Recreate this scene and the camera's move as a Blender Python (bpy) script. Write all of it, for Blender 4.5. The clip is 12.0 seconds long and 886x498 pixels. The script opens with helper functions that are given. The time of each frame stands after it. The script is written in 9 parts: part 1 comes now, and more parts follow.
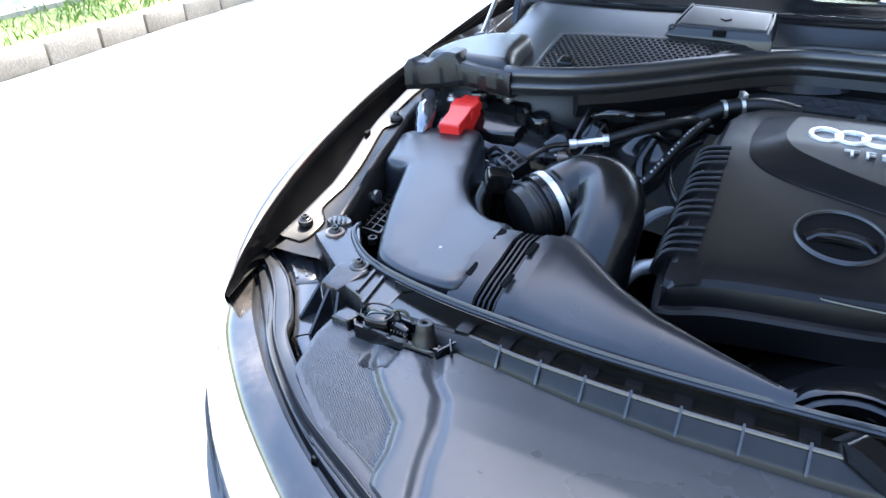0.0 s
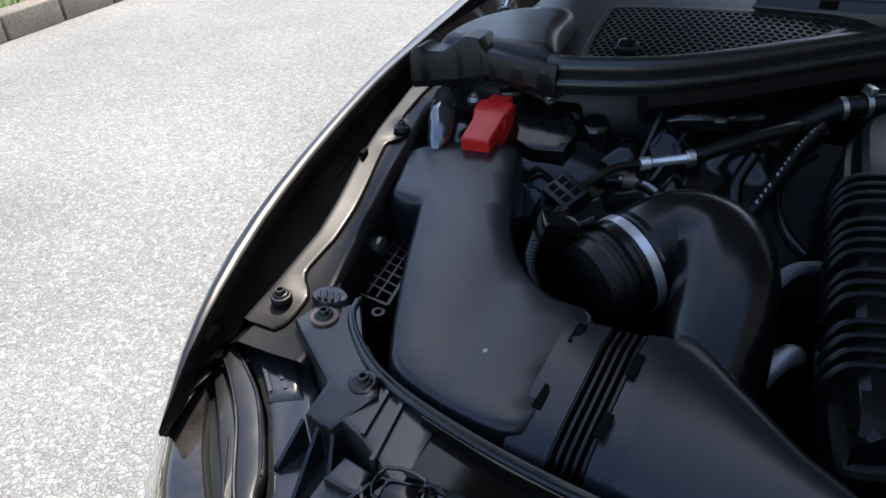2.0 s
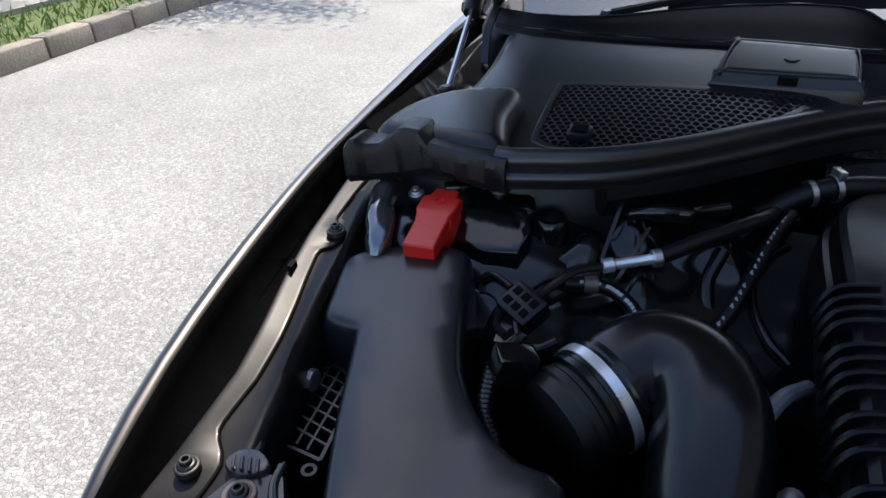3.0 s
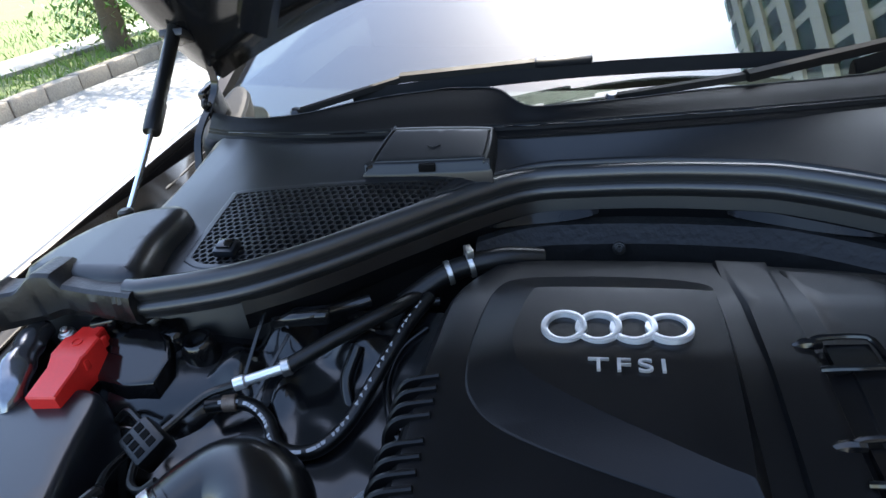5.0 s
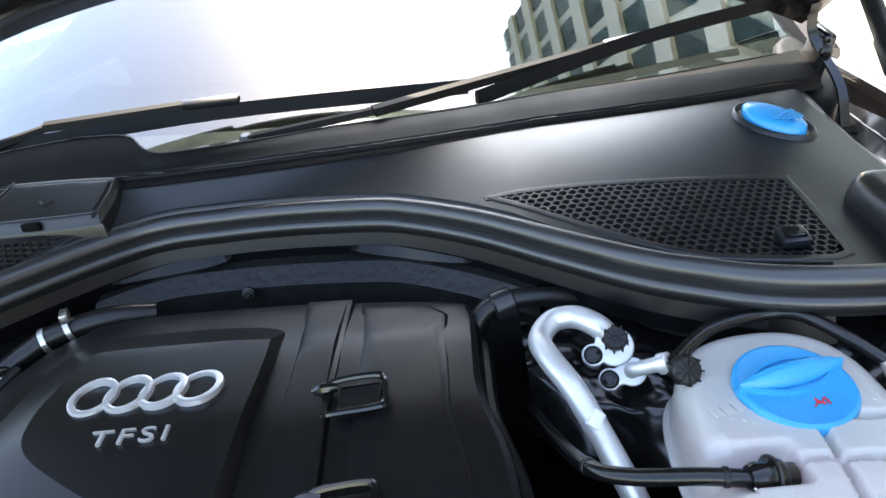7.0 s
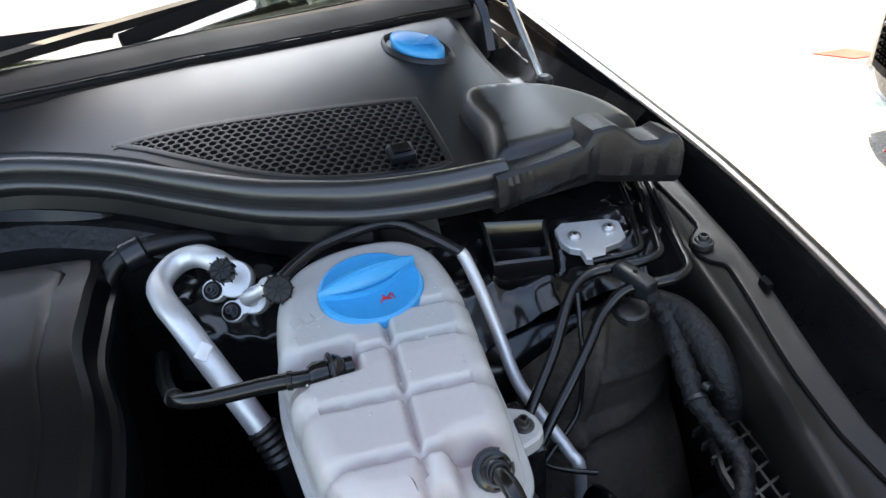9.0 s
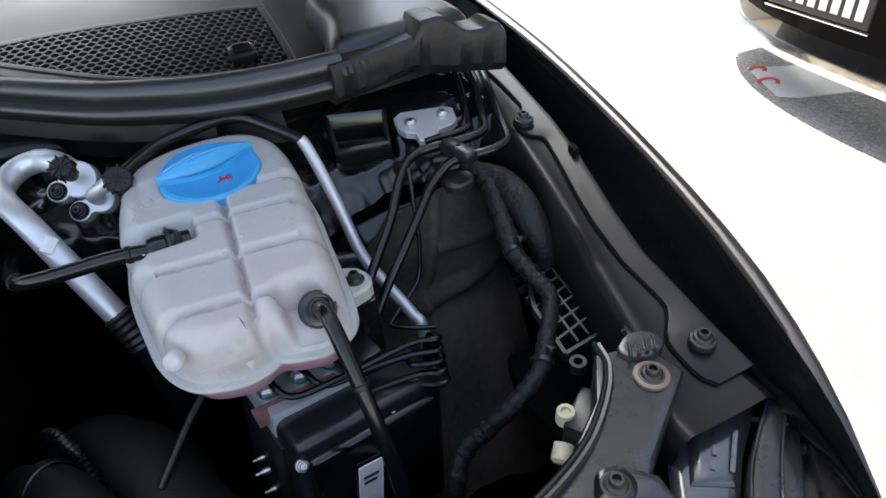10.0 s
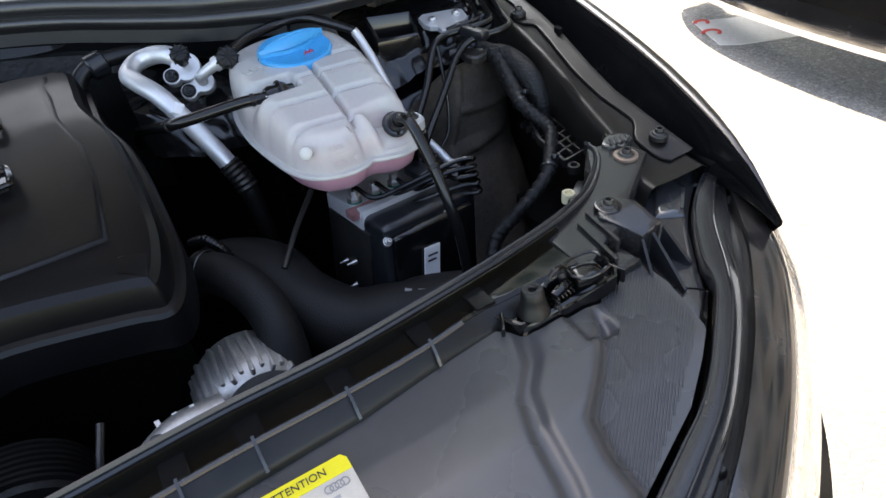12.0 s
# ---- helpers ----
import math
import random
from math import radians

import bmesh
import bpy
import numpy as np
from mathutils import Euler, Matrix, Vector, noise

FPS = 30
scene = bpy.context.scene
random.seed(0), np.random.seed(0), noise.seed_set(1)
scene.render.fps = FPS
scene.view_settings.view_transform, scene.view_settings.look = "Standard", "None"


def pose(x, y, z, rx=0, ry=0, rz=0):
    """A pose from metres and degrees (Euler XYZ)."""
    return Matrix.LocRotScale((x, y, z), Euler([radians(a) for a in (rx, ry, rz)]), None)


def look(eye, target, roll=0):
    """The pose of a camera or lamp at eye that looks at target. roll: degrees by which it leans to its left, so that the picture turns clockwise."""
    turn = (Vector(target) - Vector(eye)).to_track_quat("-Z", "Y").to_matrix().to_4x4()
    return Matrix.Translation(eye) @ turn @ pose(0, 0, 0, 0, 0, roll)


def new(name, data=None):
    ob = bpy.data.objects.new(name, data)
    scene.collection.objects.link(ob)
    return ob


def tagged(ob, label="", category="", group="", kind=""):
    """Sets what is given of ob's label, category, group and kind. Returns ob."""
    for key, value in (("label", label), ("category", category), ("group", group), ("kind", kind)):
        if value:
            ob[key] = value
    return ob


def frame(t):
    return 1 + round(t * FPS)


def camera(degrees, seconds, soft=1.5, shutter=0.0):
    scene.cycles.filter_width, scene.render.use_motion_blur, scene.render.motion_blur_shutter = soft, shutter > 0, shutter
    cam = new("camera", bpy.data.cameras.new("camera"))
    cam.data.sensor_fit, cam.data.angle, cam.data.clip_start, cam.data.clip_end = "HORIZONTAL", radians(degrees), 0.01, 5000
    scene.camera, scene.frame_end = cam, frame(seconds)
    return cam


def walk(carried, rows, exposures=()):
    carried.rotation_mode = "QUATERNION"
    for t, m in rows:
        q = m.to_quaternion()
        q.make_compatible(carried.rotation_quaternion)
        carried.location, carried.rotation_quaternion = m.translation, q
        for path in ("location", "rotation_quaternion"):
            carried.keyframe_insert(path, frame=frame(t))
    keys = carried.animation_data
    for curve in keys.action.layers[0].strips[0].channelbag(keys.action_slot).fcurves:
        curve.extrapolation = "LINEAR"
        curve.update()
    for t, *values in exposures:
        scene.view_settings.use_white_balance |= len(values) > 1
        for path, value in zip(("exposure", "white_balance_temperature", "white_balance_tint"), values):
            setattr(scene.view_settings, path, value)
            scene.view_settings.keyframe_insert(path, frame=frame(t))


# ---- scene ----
cam = camera(69.0, 12.0)
PATH = [
    (0, (-0.185, -0.059, 1.223), (-0.995, 1.447, 0.184), -1.5),
    (0.5, (-0.236, -0.028, 1.187), (-1.108, 1.377, 0.062), -2.1),
    (1, (-0.289, 0.032, 1.178), (-1.081, 1.425, -0.018), -1.1),
    (1.5, (-0.324, 0.095, 1.172), (-1.091, 1.499, -0.027), -1.0),
    (2, (-0.345, 0.16, 1.182), (-1.102, 1.627, 0.054), -2.3),
    (2.5, (-0.368, 0.218, 1.194), (-1.092, 1.735, 0.109), -2.7),
    (2.7, (-0.377, 0.239, 1.198), (-1.089, 1.78, 0.14), -2.3),
    (4.3, (-0.25, 0.35, 1.239), (-0.646, 2.038, 0.243), -5.7),
    (4.5, (-0.197, 0.353, 1.248), (-0.627, 2.057, 0.295), -6.5),
    (5, (-0.096, 0.369, 1.247), (-0.54, 2.083, 0.316), -7.5),
    (5.5, (-0.03, 0.382, 1.253), (-0.403, 2.114, 0.326), -8.7),
    (6, (0.046, 0.394, 1.242), (-0.22, 2.142, 0.308), -8.5),
    (6.5, (0.121, 0.407, 1.238), (-0.053, 2.158, 0.287), -8.4),
    (7, (0.197, 0.423, 1.23), (0.116, 2.198, 0.313), -7.3),
    (7.5, (0.256, 0.429, 1.221), (0.292, 2.207, 0.305), -7.0),
    (7.7, (0.282, 0.43, 1.217), (0.378, 2.198, 0.286), -7.1),
    (9.3, (0.377, 0.352, 1.194), (0.868, 1.922, 0.052), -6.1),
    (9.5, (0.386, 0.333, 1.188), (0.906, 1.87, 0.019), -6.3),
    (10, (0.399, 0.285, 1.172), (1.024, 1.721, -0.073), -5.2),
    (10.5, (0.379, 0.242, 1.172), (1.066, 1.625, -0.1), -6.5),
    (11, (0.321, 0.185, 1.18), (1.095, 1.529, -0.083), -6.4),
    (11.5, (0.27, 0.141, 1.184), (1.033, 1.496, -0.074), -6.6),
    (12, (0.219, 0.102, 1.18), (0.925, 1.466, -0.101), -6.2),
]
EXPOSURE = [(0, 3.05, 6500, 10), (0.3, 2.1, 6500, 10), (0.5, 1.55, 6500, 10), (0.8, 1.05, 6500, 10), (2.7, 1.0, 6750, 12), (4.3, 1.75, 6650, 10), (5.5, 2.55, 7000, 10), (6.5, 2.85, 7600, 11), (7.7, 2.95, 7900, 10), (9.3, 2.3, 8200, 12), (10.5, 2.2, 8300, 13), (12, 2.35, 8300, 14)]
walk(cam, [(t, look(eye, target, roll)) for t, eye, target, roll in PATH], EXPOSURE)

from mathutils import geometry

# ---- light ----
SUN_FROM = Vector((-0.13, 0.52, 1.0)).normalized()
world = bpy.data.worlds.new("world")
scene.world = world
world.use_nodes = True
wn = world.node_tree.nodes
sky = wn.new("ShaderNodeTexSky")
sky.sky_type = "NISHITA"
sky.sun_disc = False
sky.sun_elevation = math.asin(SUN_FROM.z)
sky.sun_rotation = math.atan2(SUN_FROM.x, SUN_FROM.y)
sky.dust_density = 0.9
sky.ozone_density = 2.0
wn["Background"].inputs["Strength"].default_value = 0.15
wl = world.node_tree.links
coord = wn.new("ShaderNodeTexCoord")
clouds = wn.new("ShaderNodeTexNoise")
clouds.inputs["Scale"].default_value, clouds.inputs["Detail"].default_value, clouds.inputs["Roughness"].default_value = 1.7, 7.0, 0.55
wl.new(coord.outputs["Generated"], clouds.inputs["Vector"])
cover = wn.new("ShaderNodeMapRange")
cover.interpolation_type = "SMOOTHSTEP"
cover.inputs["From Min"].default_value, cover.inputs["From Max"].default_value = 0.50, 0.78
cover.inputs["To Min"].default_value, cover.inputs["To Max"].default_value = 0.0, 0.22
wl.new(clouds.outputs["Fac"], cover.inputs["Value"])
hazy = wn.new("ShaderNodeMix")
hazy.data_type = "RGBA"
hazy.inputs["B"].default_value = (7.5, 7.8, 8.4, 1)
wl.new(cover.outputs[0], hazy.inputs["Factor"])
wl.new(sky.outputs["Color"], hazy.inputs["A"])
# thin bright cloud round the sun
toward = wn.new("ShaderNodeVectorMath")
toward.operation = "DOT_PRODUCT"
toward.inputs[1].default_value = Vector((0.17, 0.76, 0.90)).normalized()
wl.new(coord.outputs["Generated"], toward.inputs[0])
near_sun = wn.new("ShaderNodeMath")
near_sun.operation = "POWER"
wl.new(toward.outputs["Value"], near_sun.inputs[0])
near_sun.inputs[1].default_value = 24.0
near_sun.use_clamp = True
glare = wn.new("ShaderNodeMix")
glare.data_type = "RGBA"
glare.blend_type = "ADD"
glare.clamp_factor = True
glare.inputs["B"].default_value = (20.0, 23.0, 27.0, 1)
wl.new(near_sun.outputs[0], glare.inputs["Factor"])
wl.new(hazy.outputs["Result"], glare.inputs["A"])
wl.new(glare.outputs["Result"], wn["Background"].inputs["Color"])
sun_data = bpy.data.lights.new("sun", "SUN")
sun_data.energy, sun_data.angle, sun_data.color = 3.6, radians(0.6), (1.0, 0.94, 0.84)
sun = new("sun", sun_data)
sun.matrix_world = look(Vector((0, 0, 30)) + SUN_FROM, (0, 0, 30))


# ---- materials ----
def material(name, color, rough=0.5, metal=0.0, coat=0.0, vary=0.12, scale=30.0, bump=0.0, bump_scale=400.0,
             rough_vary=0.1, transmission=0.0, spec=0.5, dirt=0.0, dirt_color=(0.25, 0.23, 0.2), flat_bump=0.0005):
    """A surface with mottled colour at two scales, uneven gloss, fine relief and a thin film of dust."""
    mat = bpy.data.materials.new(name)
    mat.use_nodes = True
    nt = mat.node_tree
    n, l = nt.nodes, nt.links
    b = n["Principled BSDF"]
    b.inputs["Metallic"].default_value = metal
    b.inputs["Coat Weight"].default_value = coat
    b.inputs["Coat Roughness"].default_value = 0.04
    b.inputs["Transmission Weight"].default_value = transmission
    b.inputs["Specular IOR Level"].default_value = spec
    geo = n.new("ShaderNodeNewGeometry")
    big = n.new("ShaderNodeTexNoise")
    big.inputs["Scale"].default_value, big.inputs["Detail"].default_value = scale, 4.0
    fine = n.new("ShaderNodeTexNoise")
    fine.inputs["Scale"].default_value, fine.inputs["Detail"].default_value = scale * 9.0, 3.0
    for t in (big, fine):
        l.new(geo.outputs["Position"], t.inputs["Vector"])
    both = n.new("ShaderNodeMath")
    both.operation = "ADD"
    l.new(big.outputs["Fac"], both.inputs[0])
    l.new(fine.outputs["Fac"], both.inputs[1])
    ramp = n.new("ShaderNodeMapRange")
    ramp.inputs["From Min"].default_value, ramp.inputs["From Max"].default_value = 0.6, 1.4
    ramp.inputs["To Min"].default_value, ramp.inputs["To Max"].default_value = 1.0 - vary, 1.0 + vary
    l.new(both.outputs[0], ramp.inputs["Value"])
    col = n.new("ShaderNodeVectorMath")
    col.operation = "SCALE"
    col.inputs[0].default_value = color
    l.new(ramp.outputs[0], col.inputs["Scale"])
    out_color = col.outputs[0]
    if dirt > 0:
        spots = n.new("ShaderNodeTexNoise")
        spots.inputs["Scale"].default_value, spots.inputs["Detail"].default_value = scale * 0.5, 8.0
        spots.inputs["Roughness"].default_value = 0.7
        l.new(geo.outputs["Position"], spots.inputs["Vector"])
        cover = n.new("ShaderNodeMapRange")
        cover.inputs["From Min"].default_value, cover.inputs["From Max"].default_value = 0.45, 0.75
        cover.inputs["To Min"].default_value, cover.inputs["To Max"].default_value = 0.0, dirt
        l.new(spots.outputs["Fac"], cover.inputs["Value"])
        mix = n.new("ShaderNodeMix")
        mix.data_type = "RGBA"
        l.new(cover.outputs[0], mix.inputs["Factor"])
        l.new(out_color, mix.inputs["A"])
        mix.inputs["B"].default_value = (*dirt_color, 1)
        out_color = mix.outputs["Result"]
    l.new(out_color, b.inputs["Base Color"])
    gloss = n.new("ShaderNodeMapRange")
    gloss.inputs["From Min"].default_value, gloss.inputs["From Max"].default_value = 0.3, 0.7
    gloss.inputs["To Min"].default_value = max(0.0, rough * (1 - rough_vary))
    gloss.inputs["To Max"].default_value = min(1.0, rough * (1 + rough_vary))
    l.new(big.outputs["Fac"], gloss.inputs["Value"])
    l.new(gloss.outputs[0], b.inputs["Roughness"])
    if bump > 0:
        grain = n.new("ShaderNodeTexNoise")
        grain.inputs["Scale"].default_value, grain.inputs["Detail"].default_value = bump_scale, 2.0
        l.new(geo.outputs["Position"], grain.inputs["Vector"])
        bp = n.new("ShaderNodeBump")
        bp.inputs["Strength"].default_value, bp.inputs["Distance"].default_value = bump, flat_bump
        l.new(grain.outputs["Fac"], bp.inputs["Height"])
        l.new(bp.outputs["Normal"], b.inputs["Normal"])
    return mat


M = {}
M["paint"] = material("bronze_black_paint", (0.016, 0.013, 0.011), 0.32, 0.55, coat=1.0, vary=0.1, scale=20, dirt=0.015)
M["paint_inner"] = material("inner_body_paint", (0.0115, 0.0098, 0.0086), 0.36, 0.2, coat=0.05, spec=0.26, vary=0.15, scale=25, dirt=0.03, bump=0.05, bump_scale=60)
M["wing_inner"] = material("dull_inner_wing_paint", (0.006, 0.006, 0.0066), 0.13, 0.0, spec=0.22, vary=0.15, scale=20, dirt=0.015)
M["bay"] = material("engine_bay_paint", (0.0055, 0.0055, 0.0058), 0.15, 0.0, spec=0.58, vary=0.2, scale=18, dirt=0.005, bump=0.03, bump_scale=50)
M["plastic"] = material("satin_black_plastic", (0.0085, 0.0097, 0.0125), 0.30, spec=0.58, vary=0.1, scale=15, bump=0.12, bump_scale=1500, dirt=0.004, flat_bump=0.0002)
M["plastic_matt"] = material("matt_black_plastic", (0.007, 0.007, 0.0075), 0.40, vary=0.12, scale=18, bump=0.3, bump_scale=1200, dirt=0.006, flat_bump=0.0003, spec=0.4)
M["plastic_gloss"] = material("glossy_black_plastic", (0.0035, 0.0035, 0.004), 0.11, vary=0.15, scale=20, dirt=0.008)
M["plastic_dusty"] = material("dusty_black_plastic", (0.010, 0.0095, 0.009), 0.34, vary=0.2, scale=22, bump=0.2, bump_scale=700, dirt=0.05, flat_bump=0.0003)
M["shroud"] = material("dusty_grey_black_plastic", (0.050, 0.0495, 0.051), 0.28, spec=0.55, vary=0.10, scale=12, bump=0.2, bump_scale=1400, dirt=0.012, flat_bump=0.0002)
M["carrier"] = material("worn_black_carrier", (0.018, 0.018, 0.0185), 0.22, spec=0.65, vary=0.18, scale=16, bump=0.06, bump_scale=700, dirt=0.14, dirt_color=(0.12, 0.11, 0.10), flat_bump=0.0002)
# carrier plastic in the pockets, darkened for the dark reflection lying on them
M["pocket"] = material("brown_pocket_dark_reflection", (0.0050, 0.0042, 0.0030), 0.10, spec=0.32, vary=0.3, scale=30, dirt=0.05, dirt_color=(0.05, 0.042, 0.03))
M["seal_strip"] = material("satin_seal_strip", (0.014, 0.0145, 0.016), 0.24, spec=0.55, vary=0.15, scale=25, bump=0.1, bump_scale=500, dirt=0.02)
M["housing"] = material("glossy_lamp_housing", (0.024, 0.0245, 0.0265), 0.17, spec=1.0, vary=0.2, scale=25, dirt=0.06, dirt_color=(0.14, 0.13, 0.12))
# smudges, and in the same blotches the tan reflection of the surroundings painted in
M["lamp_top"] = material("smudged_lamp_top_tan_reflection", (0.015, 0.0145, 0.0145), 0.11, spec=0.9, vary=0.35, scale=22, rough_vary=0.4, dirt=0.45, dirt_color=(0.14, 0.115, 0.095))
M["lip"] = material("satin_lip_plastic", (0.0065, 0.0067, 0.0073), 0.34, spec=0.3, vary=0.15, scale=20, bump=0.1, bump_scale=900, dirt=0.03, flat_bump=0.0002)
# same plastic on the ribs, darkened to match the reflection in the pockets
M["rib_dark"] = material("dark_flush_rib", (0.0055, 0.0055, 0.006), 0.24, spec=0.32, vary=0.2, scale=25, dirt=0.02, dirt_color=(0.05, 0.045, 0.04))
M["cover"] = material("grained_engine_cover", (0.0036, 0.0036, 0.0042), 0.33, spec=0.24, vary=0.14, scale=14, bump=0.35, bump_scale=900, flat_bump=0.0003)
M["rubber"] = material("black_rubber", (0.005, 0.005, 0.005), 0.36, spec=0.38, vary=0.2, scale=25, bump=0.2, bump_scale=500, dirt=0.010)
M["seal_rubber"] = material("satin_seal_rubber", (0.016, 0.0163, 0.017), 0.34, spec=0.8, vary=0.15, scale=20, bump=0.05, bump_scale=600, dirt=0.005)
M["rubber_gloss"] = material("smooth_rubber_hose", (0.004, 0.004, 0.0044), 0.22, spec=0.45, vary=0.15, scale=20, dirt=0.005)
M["foam"] = material("dark_insulation", (0.010, 0.0102, 0.0106), 0.42, spec=0.30, vary=0.25, scale=30, bump=0.6, bump_scale=90, dirt=0.008, flat_bump=0.003)
M["woven"] = material("woven_hose_cover", (0.0058, 0.006, 0.0062), 0.6, spec=0.30, vary=0.2, scale=30, bump=0.5, bump_scale=700, dirt=0.02, flat_bump=0.0008)
M["foam_block"] = material("dense_foam_block", (0.009, 0.009, 0.0095), 0.42, spec=0.4, vary=0.25, scale=40, bump=0.35, bump_scale=220, dirt=0.02, flat_bump=0.0012)
M["sleeve"] = material("dark_glossy_sleeve", (0.20, 0.21, 0.23), 0.18, 0.9, coat=0.3, vary=0.2, scale=40, dirt=0.05)
M["tag"] = material("faded_red_paint", (0.34, 0.15, 0.15), 0.45, 0.3, vary=0.3, scale=60, dirt=0.4, dirt_color=(0.4, 0.4, 0.4))
M["tape"] = material("cloth_tape", (0.007, 0.007, 0.0072), 0.55, spec=0.3, vary=0.3, scale=50, bump=0.9, bump_scale=220, flat_bump=0.002)
M["felt"] = material("grey_felt_liner", (0.036, 0.030, 0.0245), 0.72, spec=0.3, vary=0.6, scale=16, bump=0.6, bump_scale=320, flat_bump=0.002, dirt=0.7, dirt_color=(0.075, 0.055, 0.038))
M["alu"] = material("satin_aluminium", (0.64, 0.64, 0.645), 0.42, 0.6, vary=0.07, scale=40, bump=0.12, bump_scale=500, dirt=0.10, dirt_color=(0.35, 0.35, 0.35))
M["alu_cast"] = material("cast_aluminium", (0.50, 0.49, 0.47), 0.50, 0.9, vary=0.2, scale=40, bump=0.6, bump_scale=350, dirt=0.3, dirt_color=(0.2, 0.17, 0.14))
M["chrome"] = material("bright_chrome", (0.86, 0.87, 0.89), 0.12, 1.0, vary=0.04, scale=40)
M["steel"] = material("zinc_steel", (0.55, 0.54, 0.52), 0.35, 0.95, vary=0.15, scale=60, dirt=0.15)
M["steel_dark"] = material("phosphated_steel", (0.050, 0.049, 0.048), 0.42, 0.8, vary=0.2, scale=60, dirt=0.12)
M["washer"] = material("brownish_washer", (0.22, 0.16, 0.12), 0.5, 0.5, vary=0.25, scale=80, dirt=0.3)
M["red"] = material("red_plastic", (0.62, 0.020, 0.015), 0.38, vary=0.08, scale=30, bump=0.15, bump_scale=900, flat_bump=0.0003)
M["blue"] = material("bright_blue_plastic", (0.003, 0.29, 0.60), 0.30, vary=0.06, scale=30, bump=0.2, bump_scale=900, flat_bump=0.0003)
M["cream"] = material("cream_plastic", (0.62, 0.56, 0.36), 0.45, vary=0.1, scale=40)
M["white_label"] = material("white_paper_label", (0.78, 0.78, 0.78), 0.5, vary=0.04, scale=60)
M["ink"] = material("dark_ink", (0.03, 0.03, 0.035), 0.6, vary=0.05)
M["grey_print"] = material("grey_print", (0.45, 0.45, 0.46), 0.6, vary=0.1)
M["yellow"] = material("yellow_label", (0.85, 0.70, 0.02), 0.45, vary=0.04, scale=40)
M["beige"] = material("beige_label", (0.55, 0.49, 0.41), 0.45, vary=0.06, scale=40)
M["grey_text"] = material("grey_text_moulding", (0.30, 0.29, 0.29), 0.5, vary=0.05)
M["green_mark"] = material("green_paint_mark", (0.02, 0.16, 0.12), 0.5, vary=0.1)
M["silver"] = material("satin_silver_plating", (0.80, 0.80, 0.81), 0.30, 0.75, vary=0.05, scale=60)
M["orange"] = material("copper_winding", (0.55, 0.16, 0.04), 0.4, 0.6, vary=0.2, scale=60)
M["wire_grey"] = material("grey_sleeve", (0.18, 0.19, 0.20), 0.55, vary=0.2, scale=50, dirt=0.1)
# near-black: the shade of gaps, holes and the deep bay put into the colour
M["black_void"] = material("shaded_depth_black", (0.0025, 0.0025, 0.0025), 0.8, spec=0.1, vary=0.3, scale=20, dirt=0.03, dirt_color=(0.02, 0.018, 0.016))


def tank_material():
    """Milky plastic that lets the coolant shimmer through."""
    mat = material("milky_tank_plastic", (0.60, 0.59, 0.56), 0.20, vary=0.04, scale=25, bump=0.25, bump_scale=140, flat_bump=0.0006, dirt=0.10, dirt_color=(0.48, 0.47, 0.45))
    n, l = mat.node_tree.nodes, mat.node_tree.links
    b = n["Principled BSDF"]
    b.inputs["Subsurface Weight"].default_value = 0.1
    b.inputs["Subsurface Radius"].default_value = (0.02, 0.018, 0.018)
    b.inputs["Subsurface Scale"].default_value = 0.4
    clear = n.new("ShaderNodeBsdfTransparent")
    clear.inputs["Color"].default_value = (0.95, 0.95, 0.96, 1)
    mix = n.new("ShaderNodeMixShader")
    mix.inputs["Fac"].default_value = 0.28
    l.new(b.outputs["BSDF"], mix.inputs[1])
    l.new(clear.outputs["BSDF"], mix.inputs[2])
    l.new(mix.outputs["Shader"], n["Material Output"].inputs["Surface"])
    return mat


M["tank"] = tank_material()
M["tank_low"] = material("milky_plastic_over_coolant", (0.52, 0.27, 0.34), 0.25, vary=0.05, scale=25, bump=0.2, bump_scale=140, flat_bump=0.0005)
M["tank_mark"] = material("moulded_level_mark", (0.40, 0.36, 0.33), 0.4, vary=0.05)
M["coolant"] = material("pink_coolant", (0.75, 0.10, 0.22), 0.2, vary=0.05, scale=20)


def glass_material(name, tint, rough=0.01, ior=1.5):
    mat = bpy.data.materials.new(name)
    mat.use_nodes = True
    n, l = mat.node_tree.nodes, mat.node_tree.links
    b = n["Principled BSDF"]
    b.inputs["Base Color"].default_value = (*tint, 1)
    b.inputs["Transmission Weight"].default_value = 1.0
    b.inputs["Roughness"].default_value = rough
    b.inputs["IOR"].default_value = ior
    return mat


M["windscreen"] = glass_material("windscreen_glass", (0.10, 0.13, 0.13), ior=1.95)
M["lens"] = glass_material("headlamp_lens", (0.93, 0.93, 0.92), ior=1.25)
M["pane"] = glass_material("green_window_glass", (0.25, 0.42, 0.38))


